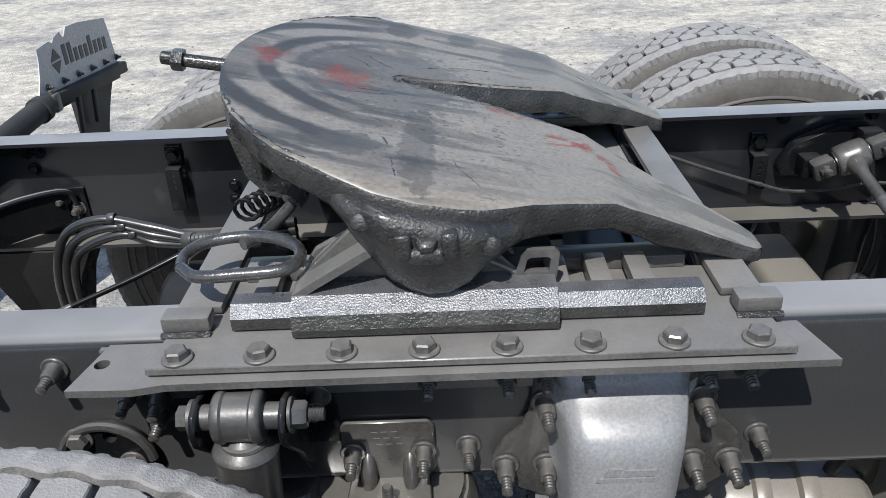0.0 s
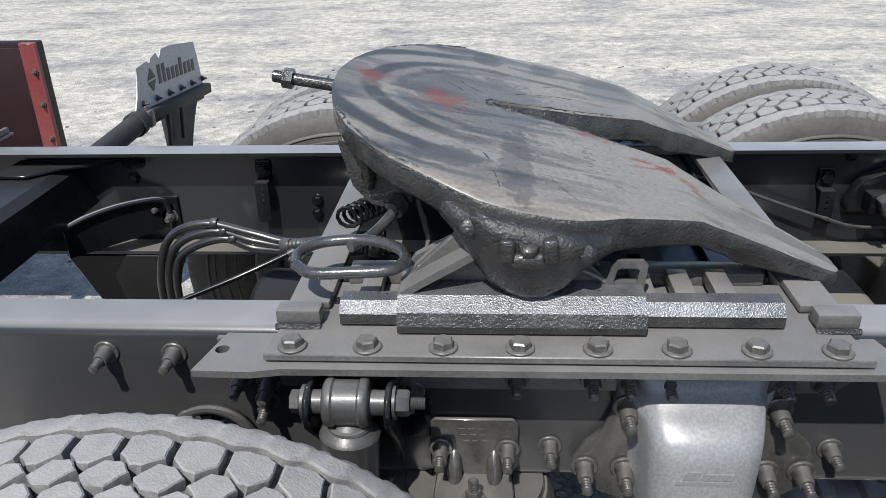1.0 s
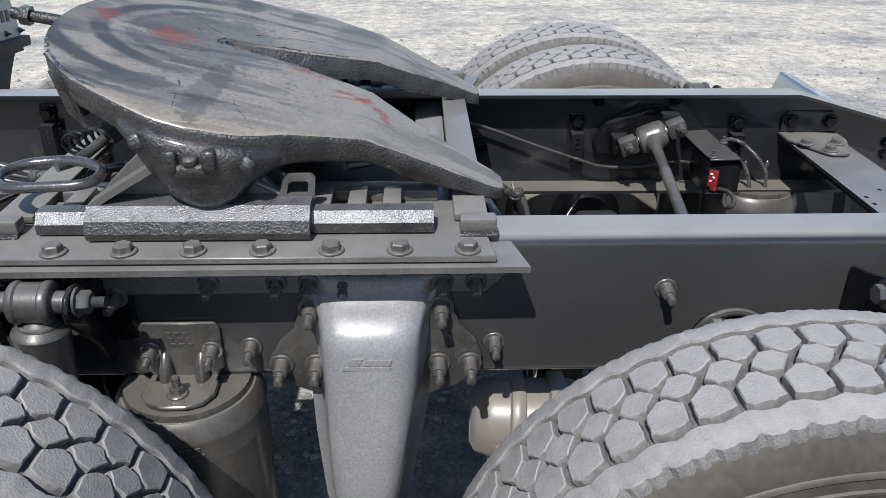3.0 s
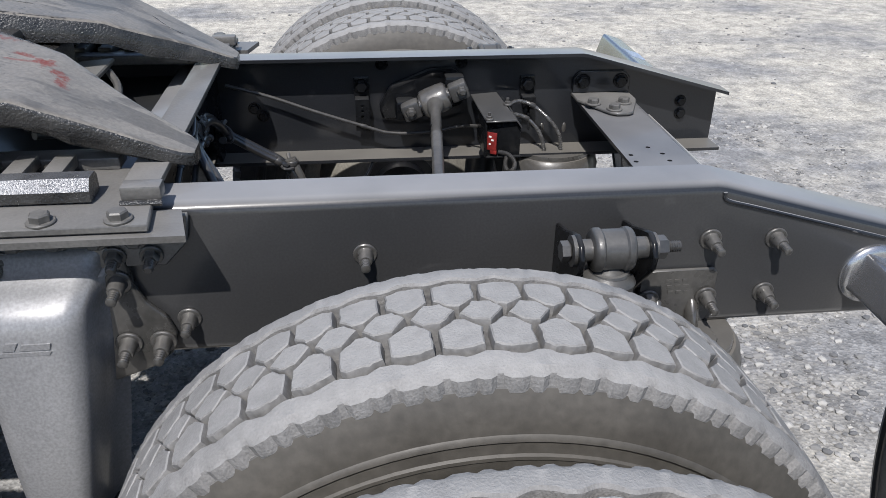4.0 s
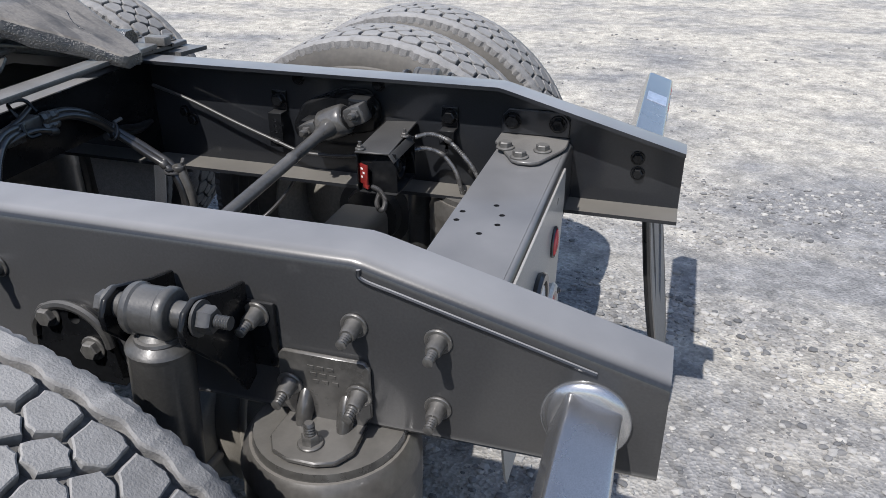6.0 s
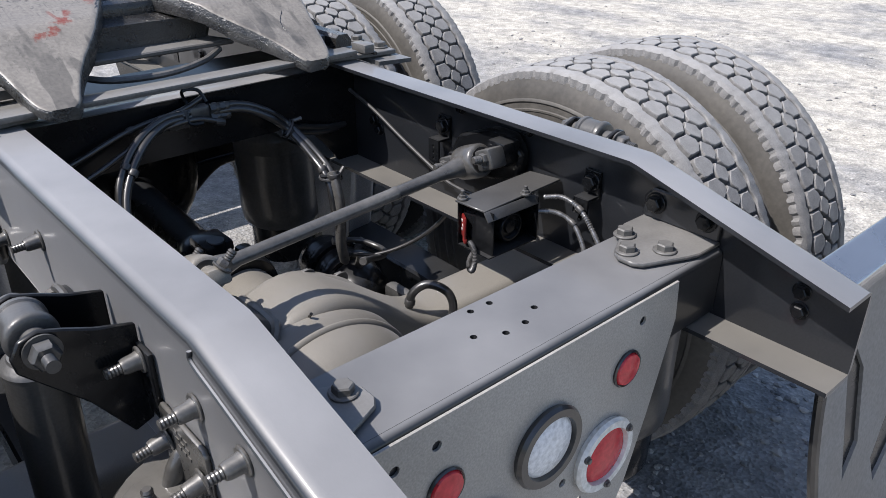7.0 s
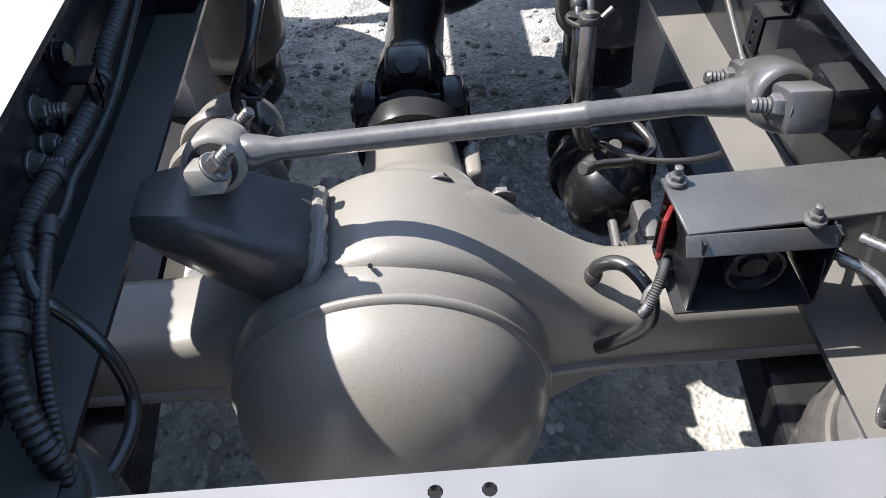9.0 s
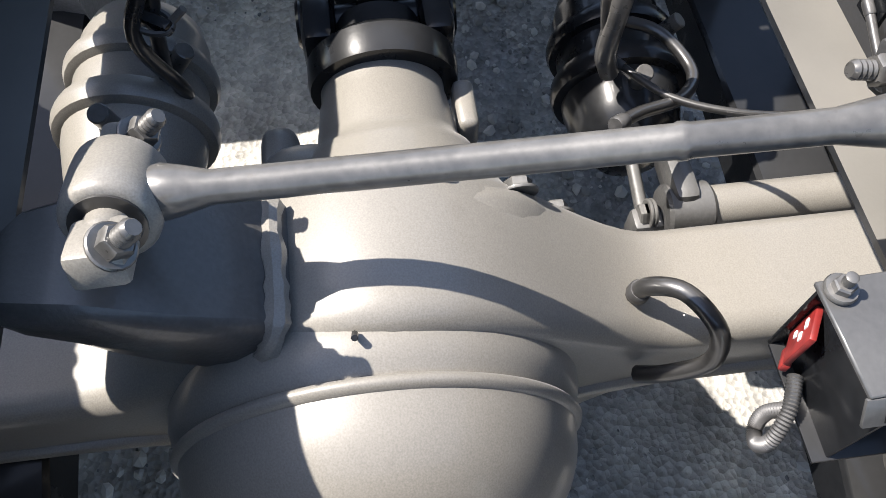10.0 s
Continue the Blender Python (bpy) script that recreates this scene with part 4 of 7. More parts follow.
def slide_rack(side):
    """Toothed slide rail with the sliding clamp and pedestal that carries the top plate."""
    s = -1 if side < 0 else 1
    y0 = -0.425 if side < 0 else 0.435
    yy = lambda u: y0 - s * u
    r = thing("slide_rack", (0.36, y0, 1.014), "toothed black steel slide rack of the coupling", "slide rack", "coupling racks")
    bm = bmesh.new()
    prof = [(-0.024, 1.018), (-0.024, 1.034), (-0.012, 1.05), (0.014, 1.05), (0.022, 1.042), (0.022, 1.018)]
    loft(bm, [[V(x, yy(u), z) for u, z in prof] for x in (0.055, 0.137, 0.655)])
    bar = part("bar", bm, [GREASE, WETBAR], r, "chamfered steel bar, coloured bright on top like a reflection", 15)
    # Top faces get the bright steel: their reflection is put into the colour.
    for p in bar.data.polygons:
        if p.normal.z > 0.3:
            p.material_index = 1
    for i in range(10):
        x = 0.072 + i * 0.0555
        bm = bmesh.new()
        box(bm, (x + 0.018, yy(0.062), 1.033), (0.030, 0.085, 0.020), 0.003)
        part("tooth", bm, PLATE, r)
    bm = bmesh.new()
    box(bm, (0.355, yy(0.125), 1.024), (0.62, 0.045, 0.02), 0.003)
    part("inner_bar", bm, PLATE, r)
    k = thing("slide_clamp", (0.3, y0, 1.02), "oily steel slide clamp with cast pedestal", "slide clamp", "coupling clamps")
    bm = bmesh.new()
    prof = [(-0.046, 1.018), (-0.05, 1.030), (-0.044, 1.048), (-0.022, 1.064), (0.025, 1.066), (0.03, 1.055), (0.03, 1.02)]
    loft(bm, [[V(x, yy(u), z) for u, z in prof] for x in (0.137, 0.14, 0.466, 0.469)])
    jaw = part("jaw", bm, [WETBAR, GREASE], k, "oily steel jaw with its top faces coloured bright", 15)
    # Lower faces go black, a dark reflection given as colour.
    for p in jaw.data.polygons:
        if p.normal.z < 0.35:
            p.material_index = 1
    bm = bmesh.new()
    prism(bm, [(0.137, 1.05), (0.16, 1.085), (0.235, 1.155), (0.345, 1.155), (0.40, 1.085), (0.425, 1.06)], at(0, min(yy(0.02), yy(0.034)), 0, XZ), 0.014, 0.002)
    prism(bm, [(0.137, 1.05), (0.15, 1.07), (0.245, 1.12), (0.345, 1.12), (0.41, 1.07), (0.425, 1.05)], at(0, min(yy(0.09), yy(0.104)), 0, XZ), 0.014, 0.002)
    part("pedestal", bm, PLATE, k)
    bm = bmesh.new()
    loft(bm, [[V(x, yy(u), z) for u, z in ((-0.02, z0), (w, z0), (w, z0 - 0.012), (-0.02, z0 - 0.012))] for x, z0, w in ((0.137, 1.064, 0.03), (0.17, 1.085, 0.07), (0.255, 1.135, 0.11))])
    part("brace", bm, PLATE, k, "sloping steel brace")
    bm = bmesh.new()
    clip = [(-0.028, 0.016), (-0.019, 0.050), (-0.012, 0.056), (0.024, 0.056), (0.030, 0.050), (0.027, 0.016)]
    hole = [(-0.015, 0.024), (-0.011, 0.042), (-0.006, 0.045), (0.016, 0.045), (0.019, 0.042), (0.017, 0.024)]
    holed(bm, [(0.445 + a, 1.045 + b) for a, b in clip], [[(0.445 + a, 1.045 + b) for a, b in hole]], at(0, min(yy(0.008), yy(0.016)), 0, XZ), 0.008)
    tube(bm, [(0.425, yy(0.012), 1.066), (0.385, yy(0.015), 1.085), (0.335, yy(0.02), 1.102)], 0.0045, 8)
    part("spring_clip", bm, STEEL, k)
    return r


slide_rack(-1)
slide_rack(1)


# ---- fifth wheel ----
PLANE = lambda x: 1.271 - 0.231 * x


def fifth_wheel():
    f = thing("fifth_wheel", (0.3, 0.0, 1.03), "greased dark steel fifth wheel coupling tilted to the rear", "fifth wheel")
    outer = [(-0.008, 0.0), (-0.006, 0.06), (0.0, 0.115), (0.012, 0.175), (0.03, 0.235), (0.055, 0.295), (0.09, 0.35), (0.135, 0.40), (0.19, 0.435), (0.25, 0.455), (0.31, 0.462), (0.37, 0.457), (0.43, 0.435), (0.49, 0.405), (0.55, 0.382), (0.60, 0.368), (0.65, 0.354), (0.70, 0.342), (0.74, 0.332), (0.765, 0.322), (0.776, 0.308)]
    inner = [(-0.008, 0.0), (0.262, 0.0), (0.268, 0.010), (0.29, 0.018), (0.35, 0.034), (0.42, 0.058), (0.48, 0.085), (0.53, 0.108), (0.57, 0.13), (0.61, 0.158), (0.65, 0.188), (0.70, 0.218), (0.74, 0.236), (0.765, 0.246), (0.776, 0.258)]

    def ev(tab, x):
        for (a, p), (b, q) in zip(tab, tab[1:]):
            if a <= x <= b:
                return p + (q - p) * (x - a) / (b - a) if b > a else q
        return tab[-1][1]

    xs = [-0.008, -0.0065, -0.003, 0.0, 0.006, 0.012, 0.02, 0.03, 0.042, 0.055, 0.075, 0.1, 0.13, 0.16, 0.19, 0.22, 0.25, 0.262, 0.268, 0.28, 0.3, 0.32, 0.35, 0.38, 0.41, 0.44, 0.47, 0.5, 0.525, 0.55, 0.57, 0.59, 0.61, 0.63, 0.65, 0.67, 0.69, 0.71, 0.73, 0.745, 0.76, 0.77, 0.776]

    def top(x, y):
        d = max(0.0, x - 0.545)
        drop = 0.25 * d if d > 0.02 else 6 * d * d
        lip = 0.010 * min(1.0, max(0.0, (abs(y) - 0.43) / 0.03)) * (1 if x < 0.5 else 0)
        return PLANE(x) - drop - lip + 0.0022 * noise.noise(V(x * 9, y * 9, 1.0)) + 0.0007 * noise.noise(V(x * 45, y * 45, 6.0))

    bm = bmesh.new()
    for s in (-1, 1):
        rings = []
        for x in xs:
            yi, yo = ev(inner, x), max(ev(outer, x), 0.012)
            yi = min(yi, yo - 0.004)
            th = 0.042 + 0.02 * math.exp(-((x - 0.33) / 0.12) ** 2) if x < 0.6 else 0.048 - 0.022 * (x - 0.6) / 0.176
            r = 0.007
            ring = []
            nn = 22
            e = 1 if x > 0.264 else 0
            for k in range(nn + 1):
                y = yi + 0.5 * r * e + (yo - r - yi - 0.5 * r * e) * k / nn
                ring.append(V(x, s * y, top(x, y)))
            ring.append(V(x, s * (yo - r * 0.3), top(x, yo) - r * 0.25))
            w = 0.003 * noise.noise(V(x * 22, s * 5, 3))
            ring.append(V(x, s * (yo + w), top(x, yo) - r))
            ring.append(V(x, s * (yo + w * 0.6 - 0.002), top(x, yo) - th * 0.8))
            ring.append(V(x, s * (yo - 0.012), top(x, yo) - th))
            ring.append(V(x, s * max(yi + 0.004, (yo + yi) / 2), top(x, yi) - th * 0.9))
            ring.append(V(x, s * (yi + 0.001), top(x, yi) - th))
            ring.append(V(x, s * yi, top(x, yi) - 0.4 * r * e - 0.0001))
            rings.append(ring)
        loft(bm, rings)
    plate = part("top_plate", bm, [TOPPLATE, GREASE], f, "greased wear plate with rust and scratches", 50)
    for p in plate.data.polygons:
        if p.normal.z < 0.55:
            p.material_index = 1
    for s in (-1, 1):
        # cast ear that sits on the pedestal
        bm = bmesh.new()
        rings = []
        for x, zb, dy in ((0.195, 0.045, 0.0), (0.215, 0.055, 0.018), (0.24, 0.088, 0.026), (0.262, 0.112, 0.028), (0.285, 0.125, 0.028), (0.31, 0.128, 0.028), (0.335, 0.122, 0.028), (0.36, 0.10, 0.028), (0.385, 0.068, 0.026), (0.41, 0.05, 0.018), (0.43, 0.045, 0.0)):
            z1 = PLANE(x) - 0.022
            yo = ev(outer, x) - 0.004 + dy
            prof = [(0.36, z1), (yo - 0.016, z1), (yo - 0.003, z1 - 0.006), (yo, z1 - 0.02), (yo - 0.004, z1 - 0.3 * zb - 0.01), (yo - 0.02, z1 - 0.8 * zb), (yo - 0.045, z1 - zb), (0.36, z1 - zb * 0.9)]
            rings.append([V(x, s * y + 0.002 * noise.noise(V(x * 30, y * 30, 1)), z) for y, z in prof])
        loft(bm, rings)
        ear = part("trunnion_ear", bm, GREASE, f, "greasy cast ear", 55)
        bm = bmesh.new()
        for dx in (-0.026, 0.028):
            box(bm, (0.31 + dx, s * 0.478, 1.150), (0.020, 0.034, 0.032), 0.005)
        box(bm, (0.311, s * 0.478, 1.135), (0.045, 0.03, 0.02), 0.006)
        hex_head(bm, 0.0135, 0.012, 0.0, frame_z(V(0.311, s * 0.482, 1.146), V(0, s * 0.5, 1)))
        part("pin_retainer", bm, GREASE, ear, "clamped pin retainer with a hex bolt", smooth=50)
        for x in (0.236, 0.386):
            bm = bmesh.new()
            lathe(bm, [(0.0135, -0.006), (0.013, 0.002), (0.010, 0.005), (0.005, 0.0062), (0.0005, 0.0064)], frame_z(V(x, s * (ev(outer, x) + 0.018), PLANE(x) - 0.044), V(0, s, 0.3)), 20)
            part("casting_boss", bm, GREASE, ear, smooth=70)
    bm = bmesh.new()
    for s in (-1, 1):
        prism(bm, [(0.56, PLANE(0.56) - 0.05), (0.06, PLANE(0.06) - 0.04), (0.10, PLANE(0.1) - 0.10), (0.40, PLANE(0.4) - 0.09)], at(0, s * 0.19 - 0.008, 0, XZ), 0.016, 0.003)
    prism(bm, [(-0.30, PLANE(0.08) - 0.045), (0.30, PLANE(0.08) - 0.045), (0.26, PLANE(0.08) - 0.11), (-0.26, PLANE(0.08) - 0.11)], at(0.07, 0, 0, YZ), 0.014, 0.003)
    part("rib", bm, GREASE, f)
    bm = bmesh.new()
    box(bm, (0.31, 0.0, PLANE(0.31) - 0.075), (0.22, 0.18, 0.05), 0.012)
    part("lock_jaw", bm, GREASE, f)
    bm = bmesh.new()
    loft(bm, [[V(x, y, PLANE(x) - d) for y, d in ((-w, 0.055), (w, 0.055), (w * 0.9, 0.12), (-w * 0.9, 0.12))] for x, w in ((0.10, 0.20), (0.28, 0.20), (0.45, 0.19), (0.47, 0.17))])
    part("lock_housing", bm, GREASE, f, "greasy dark lock housing under the slot")
    bm = bmesh.new()
    rod(bm, (0.40, -0.24, PLANE(0.40) - 0.10), (0.40, 0.24, PLANE(0.40) - 0.10), 0.02)
    part("cross_shaft", bm, DARK, f)
    bm = bmesh.new()
    prism(bm, [(0.405, -0.15), (0.535, -0.20), (0.535, 0.20), (0.405, 0.15)], at(0, 0, 1.042), 0.012, 0.003)
    part("yoke_plate", bm, PLATE, f, "flat steel yoke plate across the slot")
    bm = bmesh.new()
    rod(bm, (0.345, -0.16, PLANE(0.345) - 0.068), (0.345, 0.16, PLANE(0.345) - 0.068), 0.026, n=24)
    roller = part("roller", bm, GREASE, f, "greasy black roller")
    for k in range(9):
        bm = bmesh.new()
        box(bm, (0.300, -0.088 + 0.022 * k, PLANE(0.30) - 0.046), (0.016, 0.011, 0.022), 0.002)
        part("rack_tooth", bm, STEEL, roller)
    bm = bmesh.new()
    tube(bm, [(0.50, -0.20, 1.03), (0.555, -0.12, 1.012), (0.575, 0.0, 1.01), (0.56, 0.10, 1.02), (0.53, 0.16, 1.035)], 0.008, 8)
    part("linkage", bm, STEEL, f, "bent release linkage")
    # dried crusts of grease along the rim, the slot and old scrapes
    rng = random.Random(5)

    def crust(pts, r, lift=0.0):
        b = bmesh.new()
        line = smooth_path(pts, 7)
        rings = []
        for i, p in enumerate(line):
            d = (line[min(i + 1, len(line) - 1)] - line[max(i - 1, 0)]).normalized()
            side = V(-d.y, d.x, 0).normalized()
            w = r * (0.15 + 1.1 * abs(noise.noise(V(p.x * 60, p.y * 60, r * 900)))) * rng.uniform(0.7, 1.3) * (0.3 if i in (0, len(line) - 1) else 1)
            c = V(p.x, p.y, top(p.x, abs(p.y)) + lift) + side * rng.uniform(-0.5, 0.5) * r
            h = w * rng.uniform(0.25, 0.7)
            rings.append([c - side * w, c - side * w * 0.5 + V(0, 0, h), c + side * w * 0.5 + V(0, 0, h * rng.uniform(0.6, 1.1)), c + side * w, c + V(0, 0, -0.003)])
        loft(b, rings)
        part("grease_crust", b, GREASE, plate, "dried black grease crust", 20)

    rim = [(x, ev(outer, x)) for x in (0.0, 0.02, 0.04, 0.06, 0.085, 0.11, 0.14, 0.17, 0.20, 0.235)]
    crust([(x, -y + 0.012, 0) for x, y in rim[1:8]], 0.004)
    crust([(x, -y + 0.003, 0) for x, y in rim[2:]], 0.0045, -0.004)
    crust([(x, y - 0.008, 0) for x, y in rim[2:9]], 0.004)
    crust([(x, -ev(inner, x) - 0.006, 0) for x in (0.275, 0.30, 0.34, 0.38, 0.42, 0.46, 0.50)], 0.0045)
    crust([(x, ev(inner, x) + 0.006, 0) for x in (0.27, 0.30, 0.35, 0.40, 0.45, 0.49)], 0.0045)
    crust([(0.262, -0.018, 0), (0.252, -0.008, 0), (0.250, 0.004, 0), (0.258, 0.018, 0), (0.27, 0.024, 0)], 0.006)
    for pts, r in (([(0.189, -0.114), (0.22, -0.107), (0.254, -0.089)], 0.0022), ([(0.20, -0.09), (0.235, -0.085)], 0.002), ([(0.198, 0.113), (0.222, 0.08), (0.249, 0.056)], 0.0022), ([(0.16, 0.09), (0.19, 0.07), (0.21, 0.04)], 0.0018), ([(0.251, -0.284), (0.256, -0.30), (0.262, -0.32)], 0.002), ([(0.266, -0.35), (0.27, -0.385), (0.275, -0.415)], 0.0024), ([(0.343, -0.324), (0.355, -0.36), (0.378, -0.404)], 0.0018), ([(0.30, 0.10), (0.36, 0.13), (0.42, 0.15)], 0.0022), ([(0.36, 0.20), (0.40, 0.23)], 0.002), ([(0.60, 0.30), (0.64, 0.27), (0.69, 0.265)], 0.0022), ([(0.62, -0.30), (0.66, -0.27)], 0.0018)):
        crust([(x, y, 0) for x, y in pts], r)
    # lever bracket at the front edge, coil spring and release handle
    bm = bmesh.new()
    holed(bm, [(0.03, 1.215), (0.125, 1.185), (0.14, 1.12), (0.125, 1.105), (0.075, 1.115), (0.048, 1.145)], [[(0.062, 1.165), (0.07, 1.18), (0.084, 1.176), (0.086, 1.155), (0.076, 1.148), (0.064, 1.152)]], at(0, -0.245, 0, XZ), 0.012)
    part("lever_bracket", bm, GREASE, f)
    bm = bmesh.new()
    pts = []
    for i in range(61):
        a = i * 2 * math.pi / 10
        pts.append(V(0.024 + 0.0008 * i + 0.018 * math.cos(a), -0.21 + 0.0012 * i, 1.075 + 0.018 * math.sin(a)))
    tube(bm, pts, 0.0035, 6, step=1, smooth=False)
    part("coil_spring", bm, DARK, f, "black coil spring")
    bm = bmesh.new()
    tube(bm, [(0.125, -0.25, 1.122), (0.10, -0.285, 1.10), (0.076, -0.315, 1.087), (0.055, -0.34, 1.085)], 0.0085, 12)
    lathe(bm, [(0.016, 0), (0.016, 0.02), (0.011, 0.024)], frame_z(V(0.112, -0.266, 1.112), V(0.35, 0.5, 0.3)), 16)
    part("release_rod", bm, HANDLE, f, "dark oily release rod")
    bm = bmesh.new()
    tube(bm, [(-0.012, -0.40, 1.085), (-0.016, -0.365, 1.086), (0.005, -0.335, 1.088), (0.05, -0.325, 1.09), (0.095, -0.335, 1.092), (0.132, -0.362, 1.092), (0.142, -0.395, 1.09), (0.125, -0.42, 1.088), (0.07, -0.425, 1.086), (0.015, -0.423, 1.084)], 0.0085, 12, closed=True)
    part("release_handle", bm, HANDLE, f, "oily dark loop handle")
    bm = bmesh.new()
    rod(bm, (0.02, 0.0, 1.238), (-0.13, 0.006, 1.262), 0.011)
    hex_head(bm, 0.019, 0.02, 0.0, frame_z(V(-0.093, 0.004, 1.256), V(-1, 0, 0.16)))
    part("adjusting_bolt", bm, GREASE, f, "threaded adjusting bolt with nut")
    return f


fifth_wheel()


# ---- suspension ----
def hanger(side):
    s = -1 if side < 0 else 1
    y0 = YN if side < 0 else YF
    yy = lambda u: y0 + s * u
    h = thing("suspension_hanger", (0.55, y0, 0.7), "satin cast suspension hanger bolted to the rail", "hanger", "suspension hangers")
    bm = bmesh.new()
    left = [(0.485, 0.70), (0.425, 0.725), (0.392, 0.75), (0.383, 0.785), (0.40, 0.815), (0.425, 0.84), (0.437, 0.875), (0.44, 0.925), (0.450, 0.938), (0.462, 0.945), (0.49, 0.941), (0.55, 0.934)]
    right = [(0.60, 0.934), (0.64, 0.941), (0.662, 0.945), (0.674, 0.938), (0.683, 0.92), (0.688, 0.875), (0.70, 0.845), (0.725, 0.818), (0.737, 0.785), (0.727, 0.75), (0.695, 0.725), (0.625, 0.70)]
    prism(bm, left + right, at(0, min(yy(0.002), yy(0.016)), 0, XZ), 0.014, 0.004, 2)
    part("flange", bm, WORN, h, "glossy dark flange", smooth=50)
    bm = bmesh.new()
    rings = []
    for z, xc, hw, d in ((0.942, 0.560, 0.104, 0.018), (0.936, 0.560, 0.102, 0.024), (0.926, 0.560, 0.097, 0.030), (0.914, 0.559, 0.091, 0.042), (0.902, 0.558, 0.086, 0.062), (0.888, 0.557, 0.081, 0.085), (0.872, 0.556, 0.078, 0.098), (0.85, 0.555, 0.077, 0.103), (0.78, 0.553, 0.073, 0.108), (0.70, 0.548, 0.067, 0.115), (0.62, 0.543, 0.06, 0.118), (0.54, 0.538, 0.05, 0.118), (0.47, 0.535, 0.042, 0.115), (0.43, 0.533, 0.033, 0.10), (0.405, 0.532, 0.024, 0.08)):
        r = 0.028 * hw / 0.08
        prof = [(-hw - 0.034, 0.002), (-hw - 0.016, 0.014), (-hw - 0.006, 0.4 * d), (-hw, d - r), (-hw + r * 0.3, d - r * 0.3), (-hw + r, d), (-hw * 0.35, d + 0.003), (hw * 0.35, d + 0.003), (hw - r, d), (hw - r * 0.3, d - r * 0.3), (hw, d - r), (hw + 0.006, 0.4 * d), (hw + 0.016, 0.014), (hw + 0.034, 0.002)]
        rings.append([V(xc + u, yy(w), z) for u, w in prof])
    loft(bm, rings)
    body = part("casting", bm, HANGER, h, "smooth tapered cast body", 60)
    bm = bmesh.new()
    prism(bm, [(0.512, 0.824), (0.516, 0.83), (0.588, 0.83), (0.584, 0.824)], at(0, min(yy(0.105), yy(0.1085)), 0, XZ), 0.0035)
    prism(bm, [(0.522, 0.833), (0.529, 0.846), (0.545, 0.846), (0.538, 0.833)], at(0, min(yy(0.105), yy(0.1085)), 0, XZ), 0.0035)
    prism(bm, [(0.545, 0.833), (0.55, 0.843), (0.589, 0.843), (0.586, 0.833)], at(0, min(yy(0.105), yy(0.1085)), 0, XZ), 0.0035)
    part("raised_badge", bm, HANGER, body, "raised cast badge")
    for x, z in ((0.402, 0.775), (0.460, 0.775), (0.457, 0.885), (0.667, 0.885), (0.664, 0.775), (0.716, 0.775)):
        place("bolt", HUCK, h, frame_z(V(x, yy(0.016), z), V(0, s, -0.12)) @ Matrix.Scale(1.12, 4))
    return h


hanger(-1)
hanger(1)


